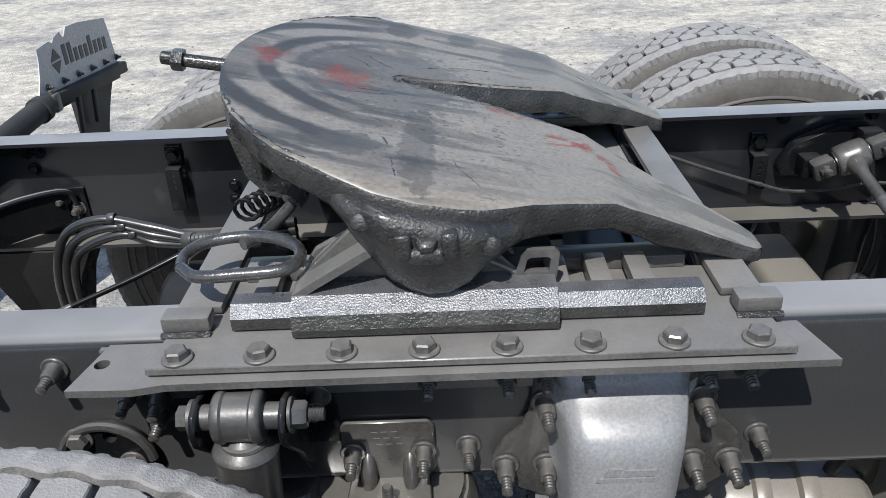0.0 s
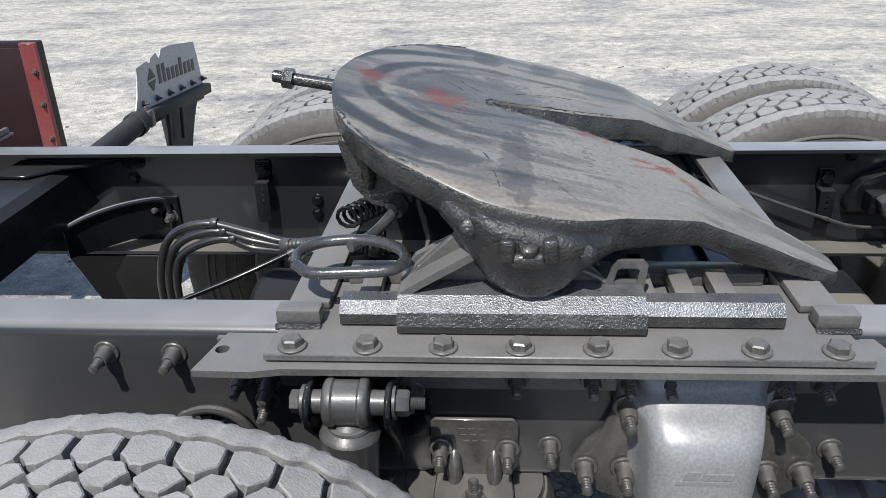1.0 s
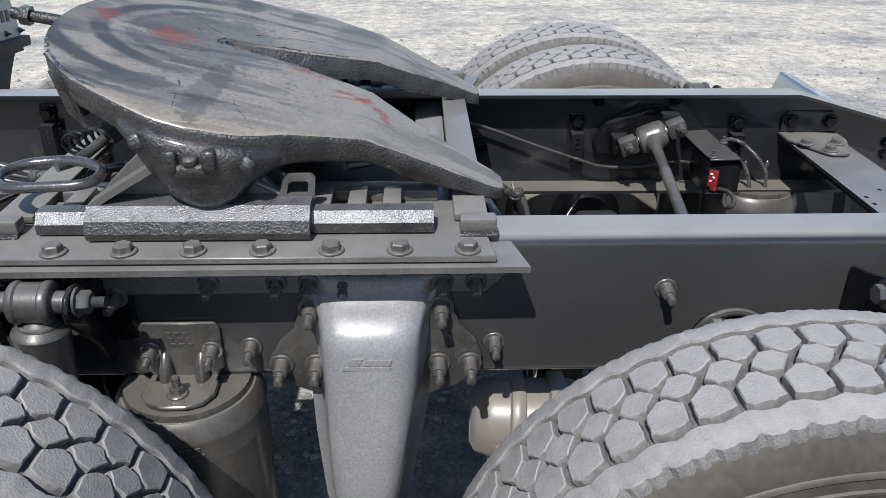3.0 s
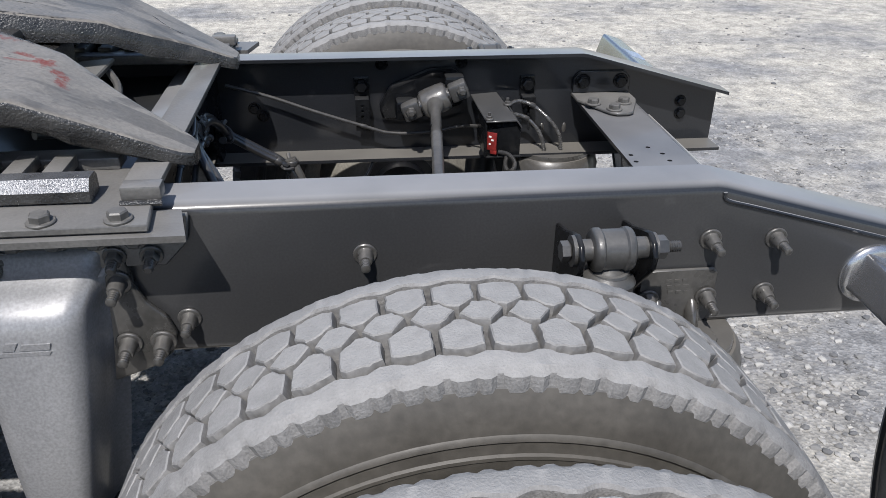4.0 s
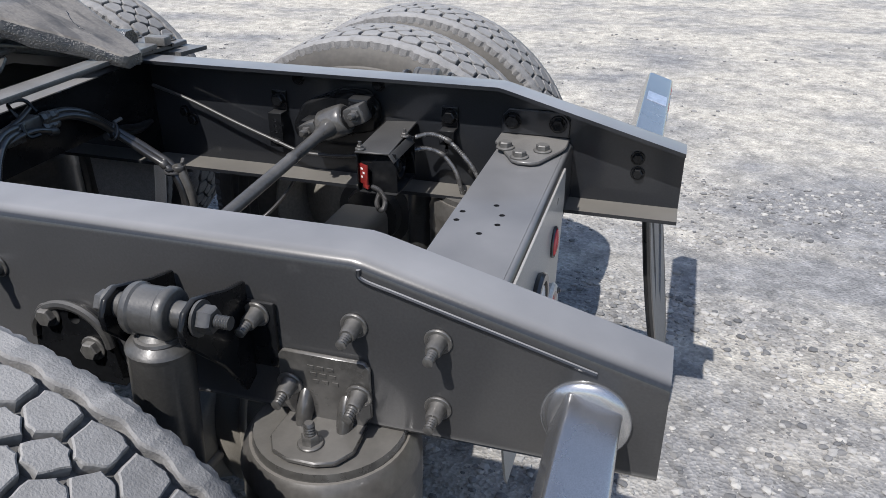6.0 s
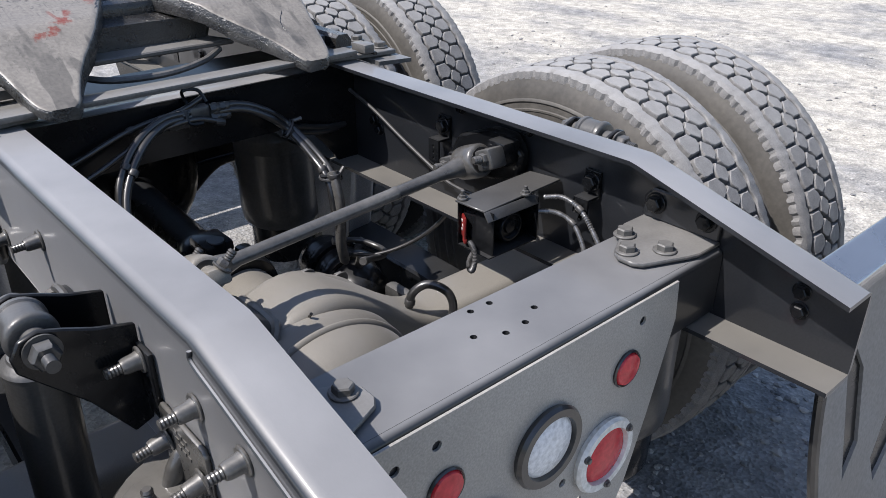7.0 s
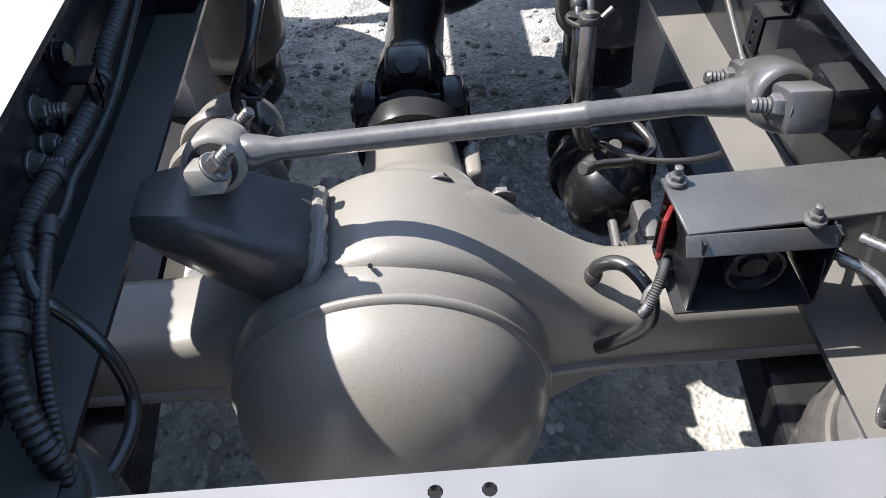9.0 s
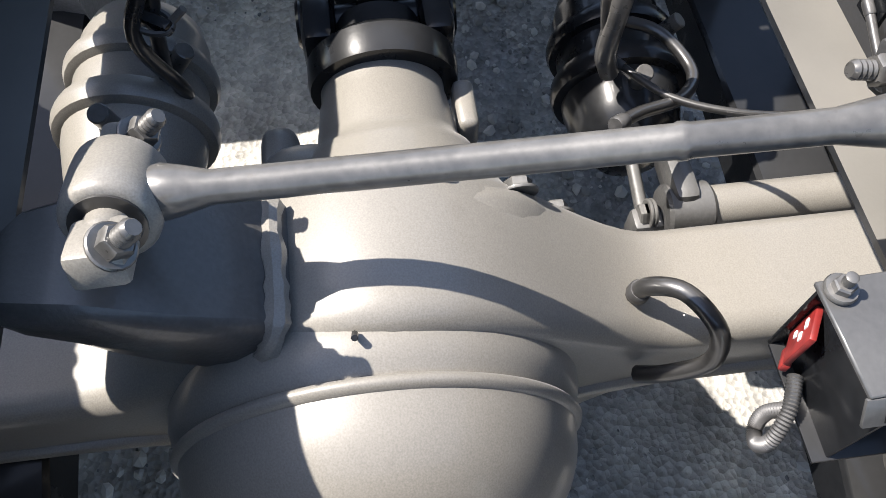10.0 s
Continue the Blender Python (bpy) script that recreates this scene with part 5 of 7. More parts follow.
def air_spring(x0, side):
    s = -1 if side < 0 else 1
    y0 = YN if side < 0 else YF
    yy = lambda u: y0 + s * u
    a = thing("air_spring", (x0, yy(0.0), 0.35), "dusty black rubber air spring under the rail", "air spring", "air springs")
    c = at(x0, yy(0.0), 0)
    bm = bmesh.new()
    lathe(bm, [(0.105, 0.738), (0.108, 0.73), (0.108, 0.722), (0.1, 0.716)], c, 40)
    part("bead_plate", bm, WORN, a)
    bm = bmesh.new()
    lathe(bm, [(0.095, 0.728), (0.112, 0.727), (0.121, 0.717), (0.124, 0.700), (0.127, 0.695), (0.1265, 0.69), (0.126, 0.66), (0.127, 0.655), (0.127, 0.652), (0.126, 0.648), (0.125, 0.55), (0.126, 0.46), (0.121, 0.42), (0.105, 0.40), (0.09, 0.41)], c, 48)
    bag = part("bellows", bm, BAG, a)
    for row, z in enumerate((0.682, 0.668)):
        for k in range(7 - 2 * row):
            ang = -math.pi / 2 + s * 0 + (k - 3 + row) * 0.10 + (0.15 if row else 0)
            if s > 0:
                ang += math.pi
            m = at(x0 + 0.1265 * math.cos(ang), yy(0.0) + 0.1265 * math.sin(ang), z, Matrix.Rotation(ang, 4, "Z"))
            bm = bmesh.new()
            box(bm, (0, 0, 0), (0.002, 0.008, 0.008), 0.0, m)
            part("raised_mark", bm, BAG, bag)
    bm = bmesh.new()
    lathe(bm, [(0.09, 0.46), (0.098, 0.42), (0.1, 0.30), (0.09, 0.28)], c, 36)
    part("piston", bm, DARK, a)
    bm = bmesh.new()
    prism(bm, [(x0 - 0.066, 0.765), (x0 - 0.066, 0.843), (x0 - 0.058, 0.852), (x0 + 0.058, 0.852), (x0 + 0.066, 0.843), (x0 + 0.066, 0.765), (x0 + 0.05, 0.742), (x0 - 0.05, 0.742)], at(0, min(yy(0.002), yy(0.009)), 0, XZ), 0.007, 0.002)
    foot = [(x0 - 0.058, yy(0.006)), (x0 - 0.06, yy(0.06)), (x0 - 0.045, yy(0.085)), (x0 - 0.02, yy(0.095)), (x0 + 0.02, yy(0.095)), (x0 + 0.045, yy(0.085)), (x0 + 0.06, yy(0.06)), (x0 + 0.058, yy(0.006))]
    prism(bm, foot, at(0, 0, 0.741), 0.008, 0.002)
    for dx in (-0.03, 0.03):
        b = bmesh.new()
        bmesh.ops.create_uvsphere(b, u_segments=16, v_segments=10, radius=1)
        bmesh.ops.transform(b, matrix=at(x0 + dx, yy(0.012), 0.765, Matrix.Rotation(s * radians(28), 4, "X") @ Matrix.Diagonal((0.012, 0.016, 0.04, 1))), verts=b.verts[:])
        join(bm, b)
    part("bracket", bm, WORN, a, "pressed steel bracket")
    for row in range(3):
        for k in range(3):
            bm = bmesh.new()
            box(bm, (x0 - 0.018 + 0.014 * k + 0.003 * row, yy(0.0095), 0.832 - 0.011 * row), (0.009, 0.001, 0.005))
            part("stamped_mark", bm, WORN, a)
    for dx in (-0.05, 0.05):
        place("bolt", HUCK, a, frame_z(V(x0 + dx, yy(0.009), 0.80), V(0, s, -0.15)))
    place("bolt", HEXNUT, a, at(x0, yy(0.062), 0.749))
    return a


for x in (0.238, 1.548):
    for side in (-1, 1):
        air_spring(x, side)


def shock(x0, side):
    """x0: the bolt's head end."""
    s = -1 if side < 0 else 1
    y0 = YN if side < 0 else YF
    yy = lambda u: y0 + s * u
    u0 = 0.112 if side < 0 else 0.085
    k = thing("shock_absorber", (x0 + 0.07, yy(u0), 0.5), "dark grey shock absorber with rubber-bushed top eye", "shock absorber", "shock absorbers")
    yb, zb = yy(u0), 0.955
    bm = bmesh.new()
    for x in (x0 + 0.022, x0 + 0.128):
        out = [(yy(0.004), 0.946), (yy(0.004), 0.80), (yy(0.03), 0.79), (yy(u0 - 0.037), 0.86), (yy(u0) + s * 0.031, 0.935), (yy(u0) + s * 0.034, 0.955), (yy(u0) + s * 0.022, 0.974), (yy(u0), 0.981), (yy(u0 - 0.027), 0.972), (yy(0.05), 0.958)]
        prism(bm, out, at(x, 0, 0, YZ), 0.008, 0.002)
        part("bracket_cheek", bm, DARK, k)
        bm = bmesh.new()
    box(bm, (x0 + 0.152, yy(0.006), 0.87), (0.045, 0.008, 0.10), 0.003)
    part("bracket_foot", bm, DARK, k)
    place("bolt", HUCK, k, frame_z(V(x0 + 0.15, yy(0.010), 0.903), V(0, s, -0.06)))
    ax = frame_z(V(x0, yb, zb), V(1, 0, 0))
    bm = bmesh.new()
    lathe(bm, [(0.027, 0.046), (0.0305, 0.048), (0.0325, 0.052), (0.0325, 0.058), (0.0300, 0.061), (0.0300, 0.092), (0.0325, 0.095), (0.0325, 0.101), (0.0305, 0.105), (0.027, 0.107)], ax, 32)
    part("top_eye", bm, CAST, k, "grey steel eye")
    bm = bmesh.new()
    lathe(bm, [(0.0165, 0.02), (0.0165, 0.05), (0.017, 0.11), (0.0165, 0.135)], ax, 24)
    hex_head(bm, 0.0155, 0.014, 0.002, ax)
    lathe(bm, [(0.023, 0.017), (0.023, 0.022)], ax, 24)
    lathe(bm, [(0.022, 0.137), (0.0225, 0.141)], ax, 24)
    hex_head(bm, 0.0175, 0.018, 0.141, ax)
    lathe(bm, [(0.0085 * (1 if i % 2 else 0.85), 0.159 + 0.0018 * i) for i in range(12)], ax, 16)
    part("pivot_bolt", bm, CAST, k, "dark pivot bolt and nut")
    bm = bmesh.new()
    cx = x0 + 0.077
    d = V(-0.06, s * 0.02, -1)
    top = V(cx, yb, zb - 0.03)
    m = frame_z(top, d)
    lathe(bm, [(0.012, -0.01), (0.024, 0.002), (0.0385, 0.012), (0.0415, 0.017), (0.0405, 0.022), (0.0395, 0.026), (0.0395, 0.30), (0.038, 0.305), (0.036, 0.31), (0.036, 0.55)], m, 32)
    body = part("body", bm, CAST, k, "dark grey steel dust tube")
    bm = bmesh.new()
    tube(bm, [top + V(0.026 * math.cos(q), 0.026 * math.sin(q), -0.006) for q in [math.pi * 2 * i / 14 for i in range(15)]], 0.005, 8)
    part("weld_bead", bm, CAST, body)
    return k


for x in (0.0, DX):
    for side in (-1, 1):
        shock(x, side)


def lug_plate(x0, side):
    s = -1 if side < 0 else 1
    y0 = YN if side < 0 else YF
    yy = lambda u: y0 + s * u
    p = thing("rod_bracket", (x0, y0, 0.8), "black round-topped rod bracket bolted to the rail", "bracket", "rod brackets")
    bm = bmesh.new()
    out = [(x0 + 0.066 * math.cos(a), 0.806 + 0.062 * math.sin(a)) for a in [math.pi * i / 14 for i in range(15)]] + [(x0 - 0.075, 0.74), (x0 + 0.075, 0.74)]
    holed(bm, out, [circle(x0 + 0.010, 0.846, 0.010, 14)], at(0, min(yy(0.002), yy(0.014)), 0, XZ), 0.012)
    part("plate", bm, DARK, p)
    bm = bmesh.new()
    tube(bm, [(x0 + 0.064 * math.cos(a), yy(0.015), 0.806 + 0.060 * math.sin(a)) for a in [math.pi * i / 10 for i in range(11)]], 0.007, 8)
    part("rim", bm, CAST, p)
    for dx, z in ((-0.032, 0.845), (0.034, 0.80)):
        place("bolt", CAPBOLT, p, frame_z(V(x0 + dx, yy(0.014), z), V(0, s, 0)))
    return p


for x in (1.153, 1.153 - DX):
    lug_plate(x, -1)


# ---- axles ----
def banjo_h(y, k=1.0):
    """Half height of the housing at y from its middle, k times the usual bowl."""
    d = abs(y) / k
    if d > 0.30:
        return 0.068
    t = d / 0.30
    return 0.068 + (0.225 * k - 0.068) * (0.5 + 0.5 * math.cos(math.pi * t)) ** 0.8


def axle(x0, yc, material, dome=True, zc=0.505, bowl=1.0):
    a = thing("drive_axle", (x0, yc, 0.5), "dusty grey-beige drive axle housing with a domed cover", "axle", "drive axles")
    bm = bmesh.new()
    rings = []
    for i in range(57):
        y = -0.66 + 1.32 * i / 56
        h = banjo_h(y, bowl)
        d = 0.070 + 0.018 * (h - 0.068) / 0.157
        r = min(0.03, h * 0.4)
        pts = []
        for cx, cz, a0 in ((d - r, h - r, 0), (-d + r, h - r, 90), (-d + r, -h + r, 180), (d - r, -h + r, 270)):
            for k in range(5):
                an = radians(a0 + 22.5 * k)
                pts.append(V(x0 + cx + r * math.cos(an), yc + y, zc + cz + r * math.sin(an)))
        rings.append(pts)
    loft(bm, rings)
    part("housing", bm, material, a, smooth=55)
    bm = bmesh.new()
    rings = []
    for i in range(41):
        y = -0.62 + 1.24 * i / 40
        xr = x0 + 0.068 + 0.018 * (banjo_h(y) - 0.068) / 0.157
        rings.append([V(xr - 0.01, yc + y, zc - 0.022), V(xr + 0.008, yc + y, zc - 0.024), V(xr + 0.012, yc + y, zc - 0.030), V(xr + 0.008, yc + y, zc - 0.040), V(xr - 0.01, yc + y, zc - 0.042)])
    loft(bm, rings)
    part("seam_flange", bm, material, a, smooth=60)
    rear_m = frame_z(V(x0 + 0.085, yc - 0.022, zc), V(1, 0, 0)) @ Matrix.Diagonal((bowl, bowl, 1, 1))
    bm = bmesh.new()
    lathe(bm, [(0.205, -0.02), (0.209, -0.006), (0.208, 0.010), (0.204, 0.022), (0.199, 0.030), (0.198, 0.032), (0.203, 0.034), (0.206, 0.038), (0.205, 0.042), (0.199, 0.046), (0.19, 0.0465)], rear_m, 80)
    part("cover_rim", bm, material, a, smooth=60)
    if dome:
        bm = bmesh.new()
        prof = [(0.1985, 0.042)]
        for k in range(1, 19):
            t = k / 18
            prof.append((max(0.0006, 0.197 * math.cos(t * math.pi / 2) ** 0.92), 0.047 + 0.138 * math.sin(t * math.pi / 2)))
        lathe(bm, prof, rear_m, 72)
        part("dome_cover", bm, material, a, "smooth domed cover", 70)
        bm = bmesh.new()
        rod(bm, (x0 + 0.085, yc - 0.03, zc + 0.212 * bowl), (x0 + 0.093, yc - 0.03, zc + 0.222 * bowl), 0.003, n=8)
        part("breather", bm, DARK, a)
    front = frame_z(V(x0 - 0.07, yc + 0.02, zc + 0.025), V(-1, 0, 0.2))
    bm = bmesh.new()
    lathe(bm, [(0.185, -0.03), (0.19, 0.005), (0.185, 0.02), (0.166, 0.03), (0.138, 0.055), (0.116, 0.09), (0.103, 0.118), (0.098, 0.128), (0.089, 0.134), (0.083, 0.15), (0.076, 0.20), (0.074, 0.205), (0.0735, 0.235)], front, 48)
    box(bm, (x0 - 0.165, yc - 0.075, zc + 0.045), (0.10, 0.11, 0.12), 0.045, seg=5)
    box(bm, (x0 - 0.215, yc - 0.105, zc + 0.04), (0.07, 0.045, 0.08), 0.02, seg=3)
    box(bm, (x0 - 0.25, yc + 0.115, zc + 0.06), (0.07, 0.026, 0.05), 0.008)
    nose = part("carrier", bm, material, a, "cast pinion carrier", 50)
    for k in range(12):
        an = 2 * math.pi * k / 12 + 0.2
        place("bolt", CAPBOLT, nose, front @ at(0.178 * math.cos(an), 0.178 * math.sin(an), 0.022))
    return a


rear_axle = axle(1.17, -0.05, AXLE)
# Front axle in black: the shade it stands in is put into the colour.
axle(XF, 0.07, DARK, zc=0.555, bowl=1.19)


def arm_bracket(b):
    """Cast arm on the axle that carries the torque rod's lower end."""
    bm = bmesh.new()
    rings = []
    for y, xa, xb, za, zb in ((-0.338, 1.178, 1.228, 0.742, 0.778), (-0.332, 1.168, 1.242, 0.728, 0.797), (-0.315, 1.160, 1.250, 0.715, 0.806), (-0.268, 1.150, 1.258, 0.68, 0.808), (-0.235, 1.142, 1.258, 0.65, 0.79), (-0.19, 1.128, 1.254, 0.605, 0.757), (-0.155, 1.116, 1.248, 0.57, 0.732), (-0.125, 1.11, 1.235, 0.55, 0.70)):
        r = 0.009
        rings.append([V(x, y, z) for x, z in ((xa + r, za), (xb - 0.045, za), (xb - 0.012, za + 0.03), (xb, (za + zb) / 2 + 0.01), (xb + 0.001, zb - 0.02), (xb - 0.003, zb - 0.006), (xb - r, zb), ((xa + xb) / 2, zb + 0.001), (xa + r, zb), (xa + 0.002, zb - 0.006), (xa, za + r))])
    loft(bm, rings)
    arm = part("rod_arm", bm, ARM, b, "cast arm welded to the housing", 32)
    bm = bmesh.new()
    rg = random.Random(9)
    line = smooth_path([(1.236, -0.20, 0.585), (1.246, -0.18, 0.62), (1.252, -0.163, 0.67), (1.249, -0.148, 0.705), (1.232, -0.142, 0.718), (1.19, -0.142, 0.722), (1.15, -0.144, 0.722), (1.112, -0.144, 0.715)], 5)
    rings = []
    for p, q in zip(line, line[1:]):
        rr = 0.011 * rg.uniform(0.75, 1.2)
        m = frame_z(p, q - p)
        rings.append([m @ V(rr * math.cos(k * math.pi / 4), rr * math.sin(k * math.pi / 4), 0) for k in range(8)])
    loft(bm, rings)
    part("weld_bead", bm, AXLE, arm)
    return b


arm_bracket(rear_axle)


def torque_rod():
    t = thing("torque_rod", (1.21, 0.05, 0.85), "dusty grey steel torque rod across the frame", "torque rod")
    a, b = V(1.176, -0.236, 0.828), V(1.225, 0.345, 0.897)
    d = (b - a).normalized()
    bm = bmesh.new()
    m = frame_z(a, d)
    L = (b - a).length
    lathe(bm, [(0.018, 0.02), (0.021, 0.035), (0.018, 0.05), (0.0128, 0.07), (0.0128, 0.395), (0.0140, 0.398), (0.0138, 0.403), (0.0128, 0.406), (0.0128, L - 0.085), (0.017, L - 0.06), (0.022, L - 0.03), (0.02, L - 0.01)], m, 28)
    part("bar", bm, PALE, t, "grey steel bar", 60)
    for c, ax in ((a, V(1, 0.03, 0.36)), (b, V(1, -0.05, 0.42))):
        bm = bmesh.new()
        lathe(bm, [(0.026, -0.034), (0.031, -0.033), (0.0345, -0.028), (0.0355, -0.012), (0.0355, 0.012), (0.0345, 0.028), (0.031, 0.033), (0.026, 0.034)], frame_z(c, ax), 28)
        eye = part("rod_eye", bm, AXLE if c is a else PALE, t, "cast rod eye", 60)
        bm = bmesh.new()
        lathe(bm, [(0.0265, -0.036), (0.0265, 0.036)], frame_z(c, ax), 24)
        part("bushing", bm, HOSE, eye, "black rubber bushing")
        bm = bmesh.new()
        u = Vector(ax).normalized()
        for sgn in (-1, 1):
            e = c + u * 0.062 * sgn
            box(bm, e, (0.044, 0.040, 0.030) if c is a else (0.046, 0.042, 0.042), 0.006, Vector(ax).to_track_quat("X", "Z").to_matrix().to_4x4())
        rod(bm, c - u * 0.05, c + u * 0.05, 0.017)
        part("pin", bm, AXLE if c is a else CAST, eye, "cast straddle pin")
        for sgn in (-1, 1):
            e = c + u * 0.066 * sgn
            out = V(0.1, 0.65, 0.75) if c is a else V(0, -1, 0.15)
            place("bolt", HEXNUT, eye, frame_z(e + Vector(out).normalized() * 0.016, out))
    bm = bmesh.new()
    prism(bm, [(1.09, 0.86), (1.10, 0.83), (1.18, 0.83), (1.30, 0.865), (1.31, 0.92), (1.28, 0.955), (1.22, 0.955), (1.12, 0.915)], at(0, YF - 0.04, 0, XZ), 0.03, 0.006)
    box(bm, (1.155, YF - 0.055, 0.865), (0.05, 0.05, 0.05), 0.008)
    box(bm, (1.275, YF - 0.055, 0.925), (0.05, 0.05, 0.05), 0.008)
    part("frame_bracket", bm, DARK, t, "black cast frame bracket")
    return t


torque_rod()


def beam(side):
    """Tapered suspension beam and the cross tube beside the axle."""
    s = -1 if side < 0 else 1
    yc = 0.50 * s + YC
    b = thing("suspension_beam", (0.9, yc, 0.4), "black steel suspension beam beside the axle", "suspension beam", "suspension beams")
    bm = bmesh.new()
    loft(bm, [[V(x, yc + u * 0.055, z + v * h) for u, v in ((-1, -1), (-1, 1), (1, 1), (1, -1))] for x, z, h in ((0.50, 0.43, 0.035), (0.9, 0.42, 0.045), (1.175, 0.40, 0.05), (1.6, 0.30, 0.03))])
    bmesh.ops.bevel(bm, geom=bm.edges[:], offset=0.006, segments=1, affect="EDGES")
    part("beam", bm, DARK, b)
    return b


beam(-1)
beam(1)


def brake_chamber(x, y, z, material, side, d):
    c = thing("brake_chamber", (x, y, z), "dusty double brake chamber with a clamp ring", "brake chamber", "brake chambers")
    m = frame_z(V(x, y, z), d)
    bm = bmesh.new()
    lathe(bm, [(0.05, -0.16), (0.068, -0.15), (0.078, -0.12), (0.08, -0.03), (0.083, 0.0), (0.082, 0.03), (0.076, 0.06), (0.07, 0.09), (0.045, 0.115), (0.02, 0.12)], m, 36)
    body = part("can", bm, material, c, smooth=60)
    bm = bmesh.new()
    lathe(bm, [(0.082, -0.018), (0.093, -0.014), (0.096, -0.004), (0.096, 0.004), (0.093, 0.014), (0.082, 0.018)], m, 36)
    part("clamp_ring", bm, material, c)
    bm = bmesh.new()
    lathe(bm, [(0.078, -0.09), (0.089, -0.086), (0.092, -0.078), (0.092, -0.07), (0.089, -0.062), (0.078, -0.058)], m, 36)
    part("clamp_ring", bm, material, c)
    bm = bmesh.new()
    rod(bm, m @ V(0, 0, 0.11), m @ V(0, 0, 0.22), 0.009)
    box(bm, m @ V(0, 0, 0.215), (0.035, 0.045, 0.05), 0.008)
    part("push_rod", bm, CAST, c)
    for p, q in ((V(0.0, 0.07, 0.04), V(0.0, 0.115, 0.055)), (V(0.05, 0.05, -0.05), V(0.075, 0.085, -0.05))):
        bm = bmesh.new()
        rod(bm, m @ p, m @ q, 0.0115)
        part("air_port", bm, BOLT, c)
    return c


brake_chamber(0.89, -0.325, 0.548, AXLE, -1, V(1, -0.05, -0.05))
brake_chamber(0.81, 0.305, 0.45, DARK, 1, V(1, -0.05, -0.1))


def slack_adjuster():
    t = thing("brake_camshaft", (1.0, 0.42, 0.44), "dusty camshaft tube with a slack adjuster", "brake camshaft")
    bm = bmesh.new()
    rod(bm, (1.02, 0.37, 0.455), (1.02, 0.60, 0.455), 0.028)
    part("tube", bm, AXLE, t)
    bm = bmesh.new()
    rod(bm, (1.02, 0.31, 0.455), (1.02, 0.372, 0.455), 0.036)
    box(bm, (0.985, 0.335, 0.475), (0.09, 0.035, 0.05), 0.012)
    part("slack_adjuster", bm, CAST, t)
    for y in (0.30, 0.295):
        place("bolt", CAPBOLT, t, frame_z(V(1.02, y, 0.455), OUT))
    return t


slack_adjuster()


def driveshaft():
    d = thing("driveshaft", (0.5, -0.045, 0.55), "black greasy driveshaft joint between the axles", "driveshaft")
    x0, yc, zc = 0.845, -0.027, 0.588
    bm = bmesh.new()
    ax = frame_z(V(x0 + 0.04, yc, zc - 0.008), V(-1, 0, 0.2))
    lathe(bm, [(0.088, 0.0), (0.09, 0.01), (0.09, 0.035), (0.08, 0.045), (0.055, 0.05), (0.05, 0.09)], ax, 36)
    part("pinion_flange", bm, DARK, d)
    for s in (-1, 1):
        bm = bmesh.new()
        box(bm, (x0 - 0.055, yc + s * 0.072, zc + 0.005), (0.10, 0.04, 0.075), 0.014)
        rod(bm, (x0 - 0.07, yc + s * 0.05, zc), (x0 - 0.07, yc + s * 0.098, zc), 0.032)
        part("yoke", bm, DARK, d)
    bm = bmesh.new()
    rod(bm, (x0 - 0.07, yc - 0.08, zc), (x0 - 0.07, yc + 0.08, zc), 0.022)
    rod(bm, (x0 - 0.072, yc, zc - 0.08), (x0 - 0.07, yc, zc + 0.085), 0.022)
    part("cross_joint", bm, DARK, d)
    bm = bmesh.new()
    for s in (-1, 1):
        box(bm, (x0 - 0.095, yc, zc + s * 0.066), (0.09, 0.075, 0.034), 0.012)
    lathe(bm, [(0.05, 0.0), (0.062, 0.03), (0.062, 0.09), (0.055, 0.10), (0.055, 0.55), (0.065, 0.56)], frame_z(V(x0 - 0.11, yc, zc), V(-1, 0.08, -0.04)), 32)
    part("shaft", bm, DARK, d)
    return d


driveshaft()


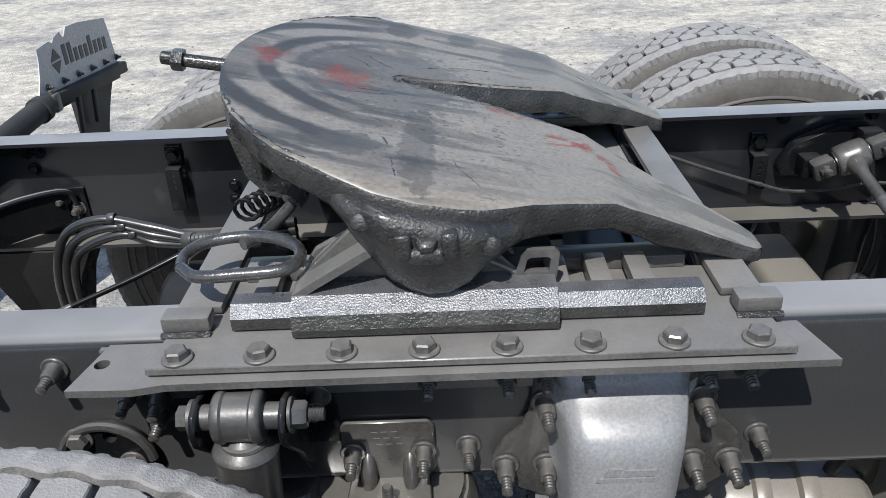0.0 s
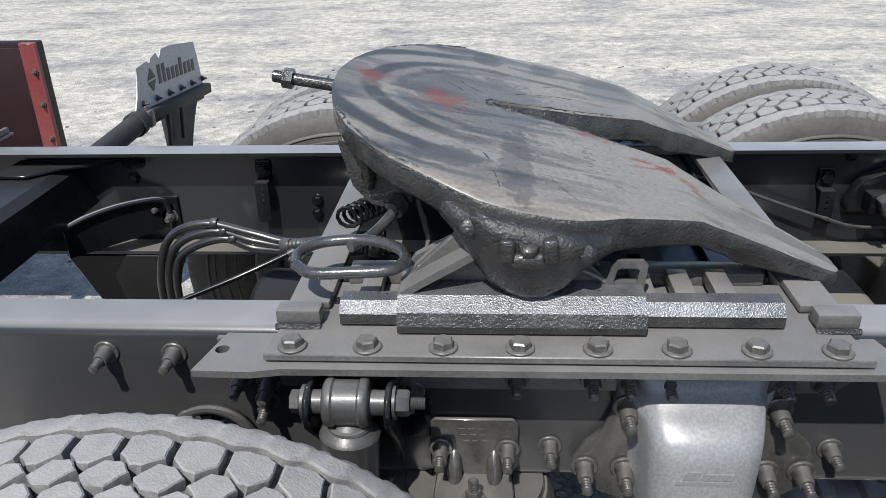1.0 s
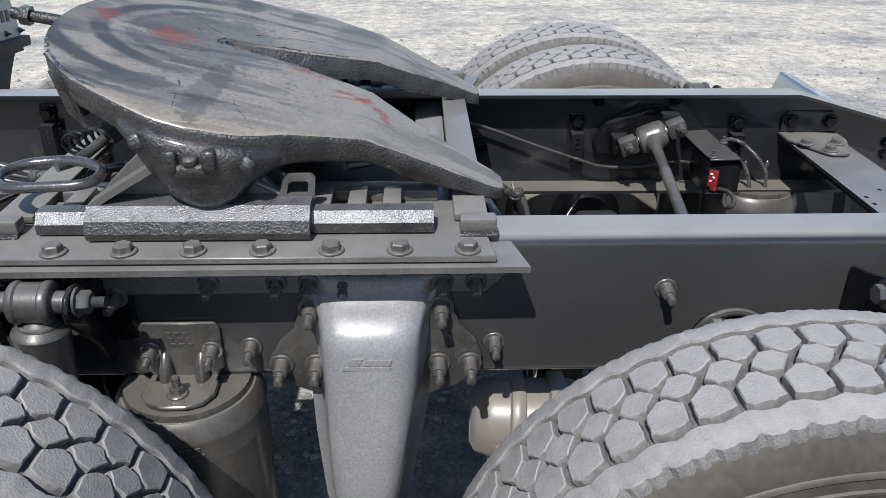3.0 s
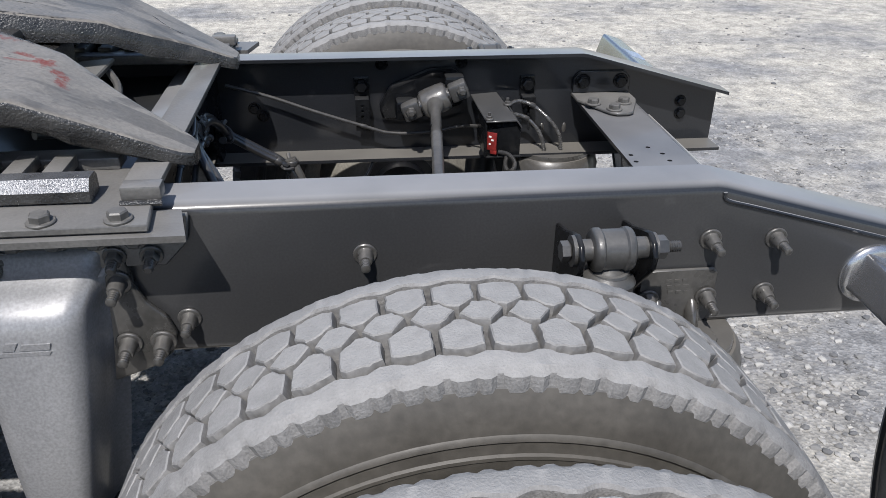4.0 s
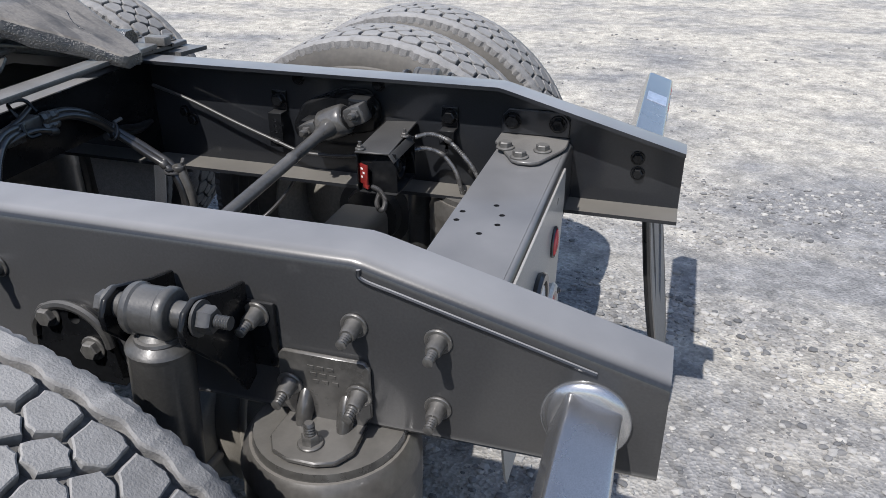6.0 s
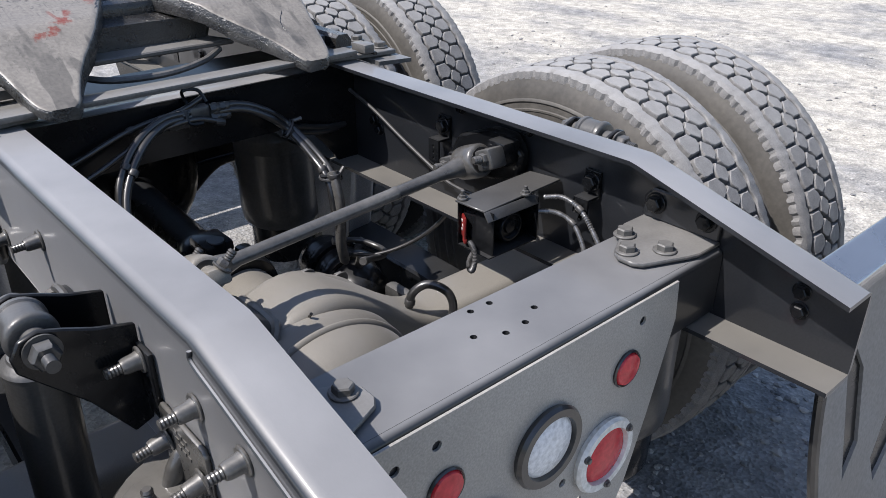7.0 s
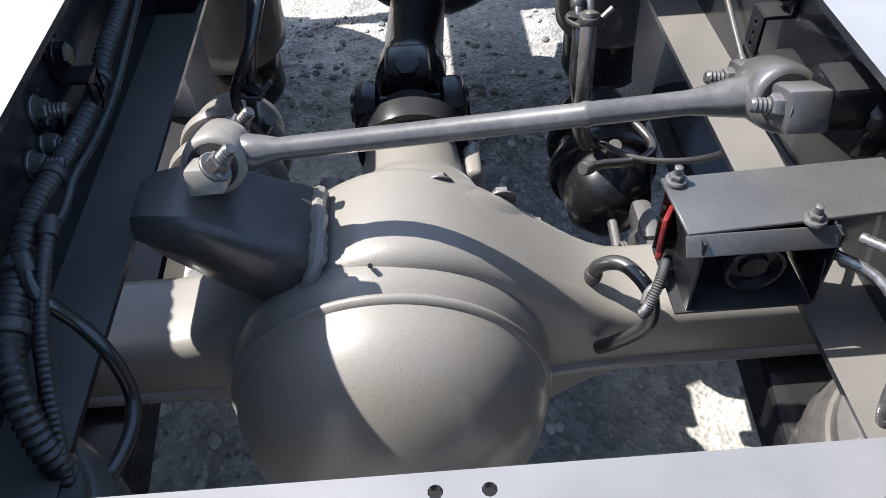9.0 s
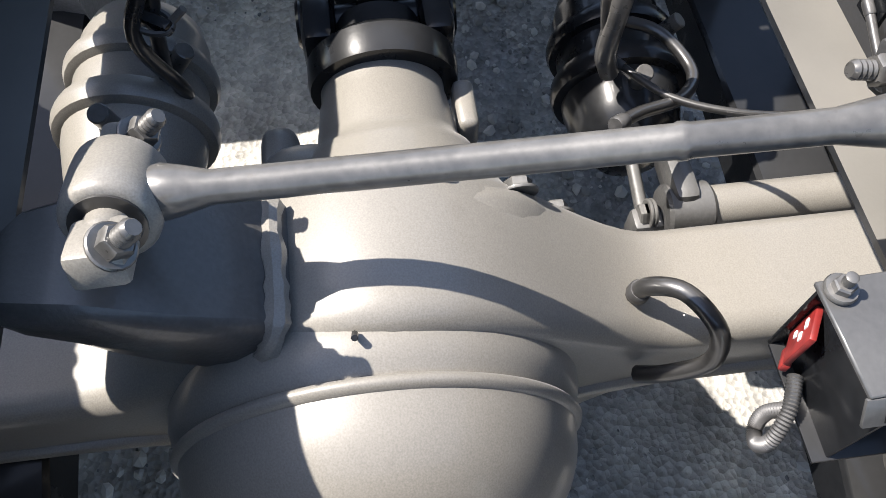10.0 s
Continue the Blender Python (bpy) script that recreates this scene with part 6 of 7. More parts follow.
# ---- modulator box at the far rail ----
def modulator():
    b = thing("valve_box", (1.37, 0.31, 0.8), "grey folded steel bracket box with a valve inside", "valve box")
    bm = bmesh.new()
    prism(bm, [(1.33, 0.204), (1.322, 0.415), (1.392, 0.428), (1.404, 0.209)], at(0, 0, 0.884), 0.004, 0.001)
    box(bm, (1.409, 0.275, 0.877), (0.003, 0.135, 0.02), 0.001, Matrix.Rotation(radians(-35), 4, "Y"))
    part("lid", bm, LID, b, "flat grey lid")
    for c, d in (((1.372, 0.222, 0.84), (0.086, 0.003, 0.088)), ((1.375, 0.34, 0.84), (0.08, 0.003, 0.088)), ((1.332, 0.274, 0.84), (0.003, 0.128, 0.088)), ((1.375, 0.274, 0.796), (0.084, 0.128, 0.003))):
        bm = bmesh.new()
        box(bm, c, d, 0.001)
        part("panel", bm, DARK, b)
    bm = bmesh.new()
    lathe(bm, [(0.03, 0.0), (0.03, 0.046), (0.027, 0.05), (0.024, 0.05), (0.022, 0.042), (0.014, 0.042), (0.012, 0.047), (0.0005, 0.048)], frame_z(V(1.355, 0.28, 0.835), V(1, 0, 0)), 28)
    box(bm, (1.36, 0.28, 0.835), (0.04, 0.085, 0.065), 0.008)
    part("valve", bm, DARK, b)
    bm = bmesh.new()
    turn = Matrix.Rotation(radians(-32), 4, "Z")
    box(bm, (1.345, 0.2135, 0.836), (0.026, 0.005, 0.044), 0.0015, turn)
    box(bm, (1.350, 0.2115, 0.810), (0.016, 0.006, 0.010), 0.0015, turn)
    con = part("red_connector", bm, REDBOX, b, "red plastic connector with a white printed label")
    for dx, dz, w, h in ((-0.003, 0.010, 0.007, 0.004), (0.003, 0.002, 0.006, 0.004), (-0.003, -0.008, 0.005, 0.004)):
        bm = bmesh.new()
        box(bm, turn @ V(dx, -0.0028, dz) + V(1.345, 0.2135, 0.838), (w, 0.001, h), 0, turn)
        part("label_mark", bm, RING, con)
    bm = bmesh.new()
    tube(bm, [(1.362, 0.214, 0.809), (1.384, 0.203, 0.806), (1.398, 0.192, 0.790), (1.395, 0.190, 0.772), (1.383, 0.194, 0.768), (1.377, 0.199, 0.782), (1.382, 0.208, 0.802)], 0.0058, 8, step=10, ribs=190)
    part("loom", bm, CONDUIT, b, "grey corrugated loom")
    for x, y in ((1.338, 0.216), (1.40, 0.319)):
        place("screw", SMALLNUT, b, at(x, y, 0.889))
    return b


modulator()


def rail_clip(x, z, side, drop=0.075):
    s = 1 if side < 0 else -1
    y0 = (YN + 0.008) if side < 0 else (YF - 0.008)
    c = thing("rail_clip", (x, y0, z), "black bent steel hose clip on the rail web", "clip", "rail clips")
    bm = bmesh.new()
    box(bm, (x, y0 + s * 0.004, z + 0.005), (0.038, 0.007, 0.05), 0.002)
    box(bm, (x, y0 + s * 0.018, z - 0.02), (0.034, 0.036, 0.006), 0.002)
    holed(bm, [(x - 0.017, z - 0.018), (x + 0.017, z - 0.018), (x + 0.017, z - drop), (x - 0.017, z - drop)], [circle(x, z - 0.034, 0.004, 8), circle(x, z - 0.048, 0.004, 8), circle(x, z - 0.062, 0.004, 8)], at(0, y0 + s * 0.036 - 0.002, 0, XZ), 0.004)
    part("strip", bm, DARK, c)
    place("bolt", SHADECAP, c, frame_z(V(x, y0 + s * 0.0075, z + 0.008), V(0, s, 0)))
    return c


for x, z, d in ((1.048, 0.905, 0.1), (1.471, 0.90, 0.05), (-0.306, 0.93, 0.12)):
    rail_clip(x, z, 1, d)
rail_clip(1.07, 0.895, -1, 0.05)


# ---- hoses and cables ----
def hose(label, pts, r, material=None, ribs=0, clamps=(), name="air_hose", group="air hoses"):
    h = thing(name, pts[0], label, "hose" if name != "cable" else "cable", group)
    bm = bmesh.new()
    tube(bm, pts, r, 10, ribs=ribs)
    part("tube", bm, material or HOSE, h)
    if not clamps:
        for p, q in ((pts[0], pts[1]), (pts[-1], pts[-2])):
            bm = bmesh.new()
            dd = (Vector(q) - Vector(p)).normalized()
            lathe(bm, [(r * 1.1, -0.002), (r * 1.3, 0.0), (r * 1.3, 0.016), (r * 1.12, 0.02)], frame_z(Vector(p), dd), 14)
            part("fitting", bm, CONDUIT, h, "dark crimped end fitting")
    for p, d in clamps:
        bm = bmesh.new()
        dd = Vector(d).normalized()
        lathe(bm, [(r * 1.12, -0.007), (r * 1.24, -0.005), (r * 1.24, 0.005), (r * 1.12, 0.007)], frame_z(Vector(p), dd), 14)
        part("clamp", bm, CONDUIT, h, "dark hose clamp")
    return h


BLK = "black rubber air hose looped between the rails"
for o, w in ((0.0, 0.0), (0.010, 0.020)):
    hose(BLK, [(0.72, -0.02, 0.958 - o), (0.735 + w * 0.3, -0.09, 0.958 - o), (0.768 + w * 0.6, -0.165 + w * 0.3, 0.928 - o), (0.805 + w * 0.7, -0.222 + w * 0.4, 0.865 - o), (0.85 + w, -0.245, 0.78), (0.868 + w, -0.262 - w, 0.70), (0.872 + w, -0.272 + w, 0.62), (0.855, -0.29 + w, 0.55)], 0.0085, clamps=(((0.72, -0.03, 0.958 - o), (0, 1, 0)), ((0.79 + w * 0.65, -0.196 + w * 0.35, 0.897 - o), (0.4, -0.6, -0.7))))
    hose(BLK, [(0.72, 0.03, 0.958 - o), (0.72 + w * 0.4, 0.10, 0.953 - o), (0.725 + w * 0.6, 0.165 - w * 0.3, 0.924 - o), (0.735 + w * 0.6, 0.215 - w * 0.4, 0.88 - o), (0.80 + w * 0.5, 0.238 - w * 0.7, 0.83 - o), (0.865 + w * 0.3, 0.243 - w, 0.78), (0.875 + w, 0.24 - w, 0.70), (0.865 + w, 0.245, 0.60), (0.85, 0.27, 0.54)], 0.0085, clamps=(((0.72, 0.04, 0.958 - o), (0, 1, 0)), ((0.735 + w * 0.6, 0.213 - w * 0.4, 0.881 - o), (0.2, 0.6, -0.6)), ((0.84 + w * 0.4, 0.24 - w * 0.8, 0.80), (0.6, 0, -0.6))))
    hose("black air hose from the clip to the rail", [(0.735, 0.212 - w, 0.878 - o), (0.722, 0.27 - w, 0.862 - o), (0.712, 0.33, 0.846 - o), (0.702, 0.385 + w * 0.4, 0.838)], 0.0075, clamps=(((0.735, 0.214 - w, 0.8775 - o), (0, 1, -0.2)),))


def hose_clip(p, d, turn):
    """Black clip with a strap that ties two hoses together."""
    c = thing("hose_clip", p, "black plastic clip strapping two air hoses together", "hose clip", "hose clips")
    m = frame_z(Vector(p), Vector(d)) @ Matrix.Rotation(radians(turn), 4, "Z")
    bm = bmesh.new()
    box(bm, (0, 0, 0), (0.052, 0.014, 0.016), 0.004)
    bmesh.ops.transform(bm, matrix=m, verts=bm.verts[:])
    part("saddle", bm, DARK, c)
    bm = bmesh.new()
    tube(bm, [m @ V(0.026 * math.cos(k * math.pi / 6), 0.014 * math.sin(k * math.pi / 6), 0) for k in range(12)], 0.0035, 6, step=3, closed=True)
    part("strap", bm, CONDUIT, c)
    bm = bmesh.new()
    rod(bm, m @ V(0.02, 0.006, 0), m @ V(0.034, 0.02, 0.014), 0.0045, n=8)
    part("screw", bm, BOLT, c)
    return c


hose_clip((0.878, -0.262, 0.71), (0.1, -0.1, 1), 10)
hose_clip((0.870, 0.232, 0.785), (0.3, 0, 1), -20)
hose_clip((0.738, 0.208, 0.876), (0.2, 0.6, -0.6), 40)
hose("sun-bleached grey air hose rising from the brake chamber", [(0.875, 0.236, 0.80), (0.90, 0.232, 0.72), (0.89, 0.235, 0.62), (0.87, 0.255, 0.56)], 0.013, PALE, clamps=(((0.877, 0.236, 0.79), (0, 0, 1)),))
hose("thin black air line on the crossmember", [(0.70, -0.40, 0.86), (0.715, -0.28, 0.90), (0.715, -0.15, 0.945), (0.72, -0.04, 0.965), (0.715, 0.02, 0.985)], 0.006, clamps=(((0.715, -0.15, 0.945), (0, 1, 0.3)),))
hose("thin black air line on the crossmember", [(0.72, -0.38, 0.83), (0.735, -0.26, 0.87), (0.735, -0.12, 0.93), (0.735, -0.02, 0.945), (0.735, 0.05, 0.925)], 0.006)
hose("black hose across the rear axle", [(1.197, 0.195, 0.60), (1.205, 0.20, 0.635), (1.225, 0.225, 0.655), (1.26, 0.25, 0.64), (1.275, 0.25, 0.60), (1.268, 0.22, 0.56), (1.255, 0.20, 0.53)], 0.0095, HOSE, clamps=(((1.199, 0.196, 0.612), (0.1, 0.1, 1)),))
hose("black corrugated loom along the rail web", [(0.60, -0.40, 0.89), (0.80, -0.397, 0.868), (0.975, -0.396, 0.857), (1.045, -0.396, 0.841), (1.133, -0.396, 0.842), (1.211, -0.396, 0.850), (1.261, -0.396, 0.858), (1.304, -0.396, 0.857)], 0.0125, CONDUIT, ribs=130, clamps=(((1.03, -0.396, 0.843), (1, 0, 0)), ((1.22, -0.396, 0.851), (1, 0, 0.1))), name="cable_loom", group="looms")
hose("thick black corrugated loom bending down off the rail web", [(1.285, -0.396, 0.858), (1.34, -0.394, 0.848), (1.39, -0.388, 0.842), (1.43, -0.384, 0.830), (1.472, -0.370, 0.803), (1.495, -0.357, 0.760), (1.498, -0.345, 0.703), (1.49, -0.335, 0.64)], 0.0145, CONDUIT, ribs=125, clamps=(((1.35, -0.393, 0.847), (1, 0, -0.1)), ((1.411, -0.386, 0.836), (1, 0.1, -0.3))), name="cable_loom", group="looms")
hose("thin corrugated loom beside the thick one", [(1.30, -0.372, 0.862), (1.36, -0.366, 0.850), (1.42, -0.362, 0.818), (1.475, -0.352, 0.775), (1.512, -0.345, 0.73), (1.52, -0.335, 0.66)], 0.0075, CONDUIT, ribs=190, name="cable_loom", group="looms")
hose("thin grey cable beside the loom", [(0.70, -0.38, 0.88), (0.90, -0.378, 0.855), (1.049, -0.376, 0.836), (1.144, -0.376, 0.837), (1.219, -0.376, 0.847), (1.264, -0.376, 0.842), (1.324, -0.376, 0.850)], 0.0045, CONDUIT, clamps=(((1.05, -0.376, 0.836), (1, 0, 0)),), name="cable", group="cables")
hose("thin grey cable hanging below the loom", [(1.35, -0.392, 0.83), (1.377, -0.388, 0.81), (1.414, -0.386, 0.768), (1.453, -0.386, 0.724), (1.48, -0.38, 0.68)], 0.004, CONDUIT, name="cable", group="cables")
hose("black hose looping down from the near rail", [(1.345, -0.386, 0.860), (1.378, -0.370, 0.845), (1.383, -0.345, 0.804), (1.395, -0.325, 0.770), (1.411, -0.315, 0.726), (1.440, -0.315, 0.707), (1.478, -0.325, 0.702), (1.50, -0.337, 0.707)], 0.0075)


def web_stud(x, z):
    s = thing("rail_bolt", (x, -0.42, z), "dark bolt and nut on the rail web", "bolt", "rail web bolts")
    place("bolt", HEXNUT, s, frame_z(V(x, YN + 0.008, z), V(0, 1, 0)))
    return s


for x, z in ((1.150, 0.885), (1.162, 0.848), (1.203, 0.853)):
    web_stud(x, z)
hose("thin black line along the far rail", [(0.72, 0.40, 0.93), (0.82, 0.40, 0.90), (0.93, 0.395, 0.86), (1.05, 0.39, 0.82), (1.12, 0.388, 0.80), (1.22, 0.39, 0.80), (1.30, 0.385, 0.815), (1.36, 0.34, 0.825)], 0.0042, CONDUIT, clamps=(((1.05, 0.39, 0.82), (1, 0, -0.3)),), name="cable", group="cables")
hose("braided air hose from the valve box to the air spring", [(1.41, 0.36, 0.875), (1.44, 0.38, 0.878), (1.478, 0.386, 0.864), (1.52, 0.38, 0.83), (1.55, 0.375, 0.79), (1.56, 0.38, 0.745)], 0.0055, BRAID, ribs=220, clamps=(((1.478, 0.386, 0.864), (1, 0, -0.5)),))
hose("grey air hose from the valve box to the air spring", [(1.40, 0.35, 0.845), (1.43, 0.375, 0.845), (1.464, 0.385, 0.831), (1.495, 0.38, 0.80), (1.51, 0.375, 0.765), (1.515, 0.38, 0.735)], 0.005, BRAID, clamps=(((1.464, 0.385, 0.831), (1, 0, -0.5)), ((1.515, 0.38, 0.745), (0, 0, 1))))
hose("black air hose to the brake chamber", [(1.0, 0.22, 0.62), (0.97, 0.26, 0.60), (0.93, 0.33, 0.57), (0.88, 0.36, 0.56), (0.82, 0.33, 0.57), (0.80, 0.27, 0.58)], 0.008)
hose("thin black cable across the axle", [(0.86, 0.26, 0.57), (0.94, 0.31, 0.585), (1.01, 0.37, 0.63), (1.06, 0.41, 0.69), (1.08, 0.425, 0.738)], 0.005, name="cable", group="cables")


def manifold():
    b = thing("hose_junction", (0.72, 0.0, 0.955), "cluster of plated air fittings on the crossmember", "fitting")
    bm = bmesh.new()
    box(bm, (0.712, 0.0, 0.95), (0.03, 0.055, 0.035), 0.006)
    part("block", bm, CAST, b)
    for sgn in (-1, 1):
        for k, z in ((0, 0.957), (1, 0.938), (2, 0.957), (3, 0.938)):
            bm = bmesh.new()
            hex_head(bm, 0.0115, 0.014, 0, frame_z(V(0.722, sgn * (0.026 + 0.022 * (k // 2)), z), V(0, sgn, -0.05)))
            lathe(bm, [(0.009, 0.012), (0.0105, 0.014), (0.0105, 0.022), (0.009, 0.024)], frame_z(V(0.722, sgn * (0.026 + 0.022 * (k // 2)), z), V(0, sgn, -0.05)), 12)
            part("fitting", bm, CAST, b, "dark plated hose fitting")
    bm = bmesh.new()
    tube(bm, [(0.715, -0.02, 0.975), (0.70, -0.02, 1.0), (0.71, 0.01, 1.0), (0.725, 0.02, 0.975)], 0.004, 6)
    tube(bm, [(0.73, -0.03, 0.965), (0.74, -0.03, 0.94), (0.74, 0.0, 0.935)], 0.004, 6)
    part("wire_tie", bm, DARK, b)
    return b


manifold()

LEFT = "black air hose arching out of the frame ahead of the coupling"
for i in range(3):
    o = 0.016 * i
    hose(LEFT, [(-0.40 + o, -0.02, 0.74), (-0.405 + o, -0.01, 0.86), (-0.375 + o * 0.8, 0.0, 0.945 - o), (-0.30 + o, 0.0, 0.975 - o), (-0.21, 0.0, 0.955 - o), (-0.13, -0.01, 0.94 - o * 0.6), (-0.03, -0.02, 0.955 - o), (0.06, -0.03, 0.97 - o)], 0.0085, HOSE, clamps=(((-0.28 + o, 0.0, 0.976 - o), (1, 0, 0.1)),))
hose("corrugated loom under the coupling", [(-0.13, -0.06, 0.955), (-0.08, -0.08, 0.97), (-0.02, -0.09, 0.975), (0.06, -0.10, 0.965)], 0.011, CONDUIT, ribs=160, name="cable_loom", group="looms")
hose("thin steel cable below the coupling handle", [(-0.33, -0.16, 0.88), (-0.20, -0.115, 0.92), (-0.10, -0.075, 0.955)], 0.005, DARK, name="cable", group="cables")



# ---- mud flaps, fender and body parts ----
def flap_pole(side):
    s = -1 if side < 0 else 1
    y0 = YN if side < 0 else YF
    p = thing("flap_pole", (1.89, y0, 0.8), "bare aluminium square mud flap pole bolted to the rail end", "flap pole", "mud flap poles")
    a, b = V(1.892, y0, 0.822), V(1.895, y0 + s * (0.645 if s > 0 else 0.68), 0.822 + (0.008 if s > 0 else -0.02))
    bm = bmesh.new()
    m = frame_z(a, V(0, s, 0))
    lathe(bm, [(0.056, 0.0), (0.056, 0.004), (0.053, 0.008), (0.047, 0.011), (0.040, 0.013)], m, 36)
    part("boss", bm, POLE, p)
    bm = bmesh.new()
    rings = []
    for t, w in ((0.005, 0.0405), (0.03, 0.0395), (0.06, 0.039), (0.12, 0.039), (1.0, 0.039)):
        c = a.lerp(b, t)
        ring = []
        for k in range(32):
            an = 2 * math.pi * (k + 0.5) / 32
            ca, sa = math.cos(an), math.sin(an)
            q = V(w * math.copysign(abs(ca) ** 0.22, ca), 0, w * math.copysign(abs(sa) ** 0.22, sa)) * 0.92
            ring.append(c + Matrix.Rotation(radians(18), 3, "Y") @ q)
        rings.append(ring)
    loft(bm, rings)
    tube_ob = part("tube", bm, POLE, p, "rounded square tube", 50)
    for k in range(4):
        bm = bmesh.new()
        rings = []
        for t in (0.48 + 0.12 * k, 0.59 + 0.12 * k):
            c = a.lerp(b, t)
            rings.append([c + Matrix.Rotation(radians(18), 3, "Y") @ V(u, 0, v) for u, v in ((0.0378, -0.026), (0.0378, 0.026), (0.0345, 0.026), (0.0345, -0.026))])
        loft(bm, rings)
        part("tape", bm, (RING, RED, BLUE, RED)[k], tube_ob, "reflective tape")
        if s < 0 or k != 1:
            continue
        bm = bmesh.new()
        rings = []
        for t in (0.48 + 0.12 * k, 0.59 + 0.12 * k):
            c = a.lerp(b, t)
            rings.append([c + Matrix.Rotation(radians(18), 3, "Y") @ V(v, 0, u) for u, v in ((0.0378, -0.026), (0.0378, 0.026), (0.0345, 0.026), (0.0345, -0.026))])
        loft(bm, rings)
        part("tape", bm, BLUE, tube_ob, "reflective tape")
    return p


flap_pole(-1)
flap_pole(1)


def mud_flap(side):
    s = -1 if side < 0 else 1
    y0 = (YN if side < 0 else YF) + s * (0.12 if side < 0 else 0.095)
    low = 1.0 if side < 0 else 0.93
    f = thing("mud_flap", (1.91, y0 + s * 0.25, 0.45), "grey rubber mud flap with cut-outs hanging below its pole", "mud flap", "mud flaps")
    x = 1.905
    yy = lambda u: y0 + s * u

    def swing(b):
        """The flap trails to the rear, more so lower down."""
        for v in b.verts:
            d = max(0.0, 0.78 - v.co.z)
            v.co.x += 0.10 * d + 0.09 * d * d

    bm = bmesh.new()
    outline = [(0.0, 0.79), (0.50, 0.82), (0.53, 0.55), (0.52, 0.42), (0.47, 0.28), (0.38, 0.17), (0.26, 0.12), (0.13, 0.12), (0.05, 0.18), (0.0, 0.30), (-0.02, 0.5)]
    slots = [[(0.09, 0.36), (0.07, 0.62), (0.10, 0.66), (0.14, 0.60), (0.15, 0.42)], [(0.24, 0.27), (0.22, 0.34), (0.36, 0.52), (0.44, 0.52), (0.43, 0.40)], [(0.27, 0.56), (0.28, 0.74), (0.44, 0.76), (0.45, 0.62)]]
    outline, *slots = [[(u, 0.8 + low * (z - 0.8)) for u, z in line] for line in [outline] + slots]
    holed(bm, [(yy(u), z) for u, z in outline], [[(yy(u), z) for u, z in sl] for sl in slots], at(x, 0, 0, YZ), 0.012)
    swing(bm)
    part("rubber", bm, FLAPRUB, f)
    bm = bmesh.new()
    tube(bm, [(x + 0.004, yy(u), z) for u, z in outline[2:] + outline[:1]], 0.010, 8)
    swing(bm)
    part("edge_bead", bm, HOSE, f, "black rubber edge")
    for sl in slots:
        bm = bmesh.new()
        prism(bm, [(yy(u), z) for u, z in sl], at(x + 0.002, 0, 0, YZ), 0.003)
        swing(bm)
        part("mesh_insert", bm, STEEL if sl is slots[2] else DARK, f, "dark mesh insert")
    for k in range(3):
        place("bolt", SMALLNUT, f, frame_z(V(x + 0.012, yy(0.06 + 0.19 * k), 0.765), V(1, 0, 0)))
    return f


mud_flap(1)
mud_flap(-1)


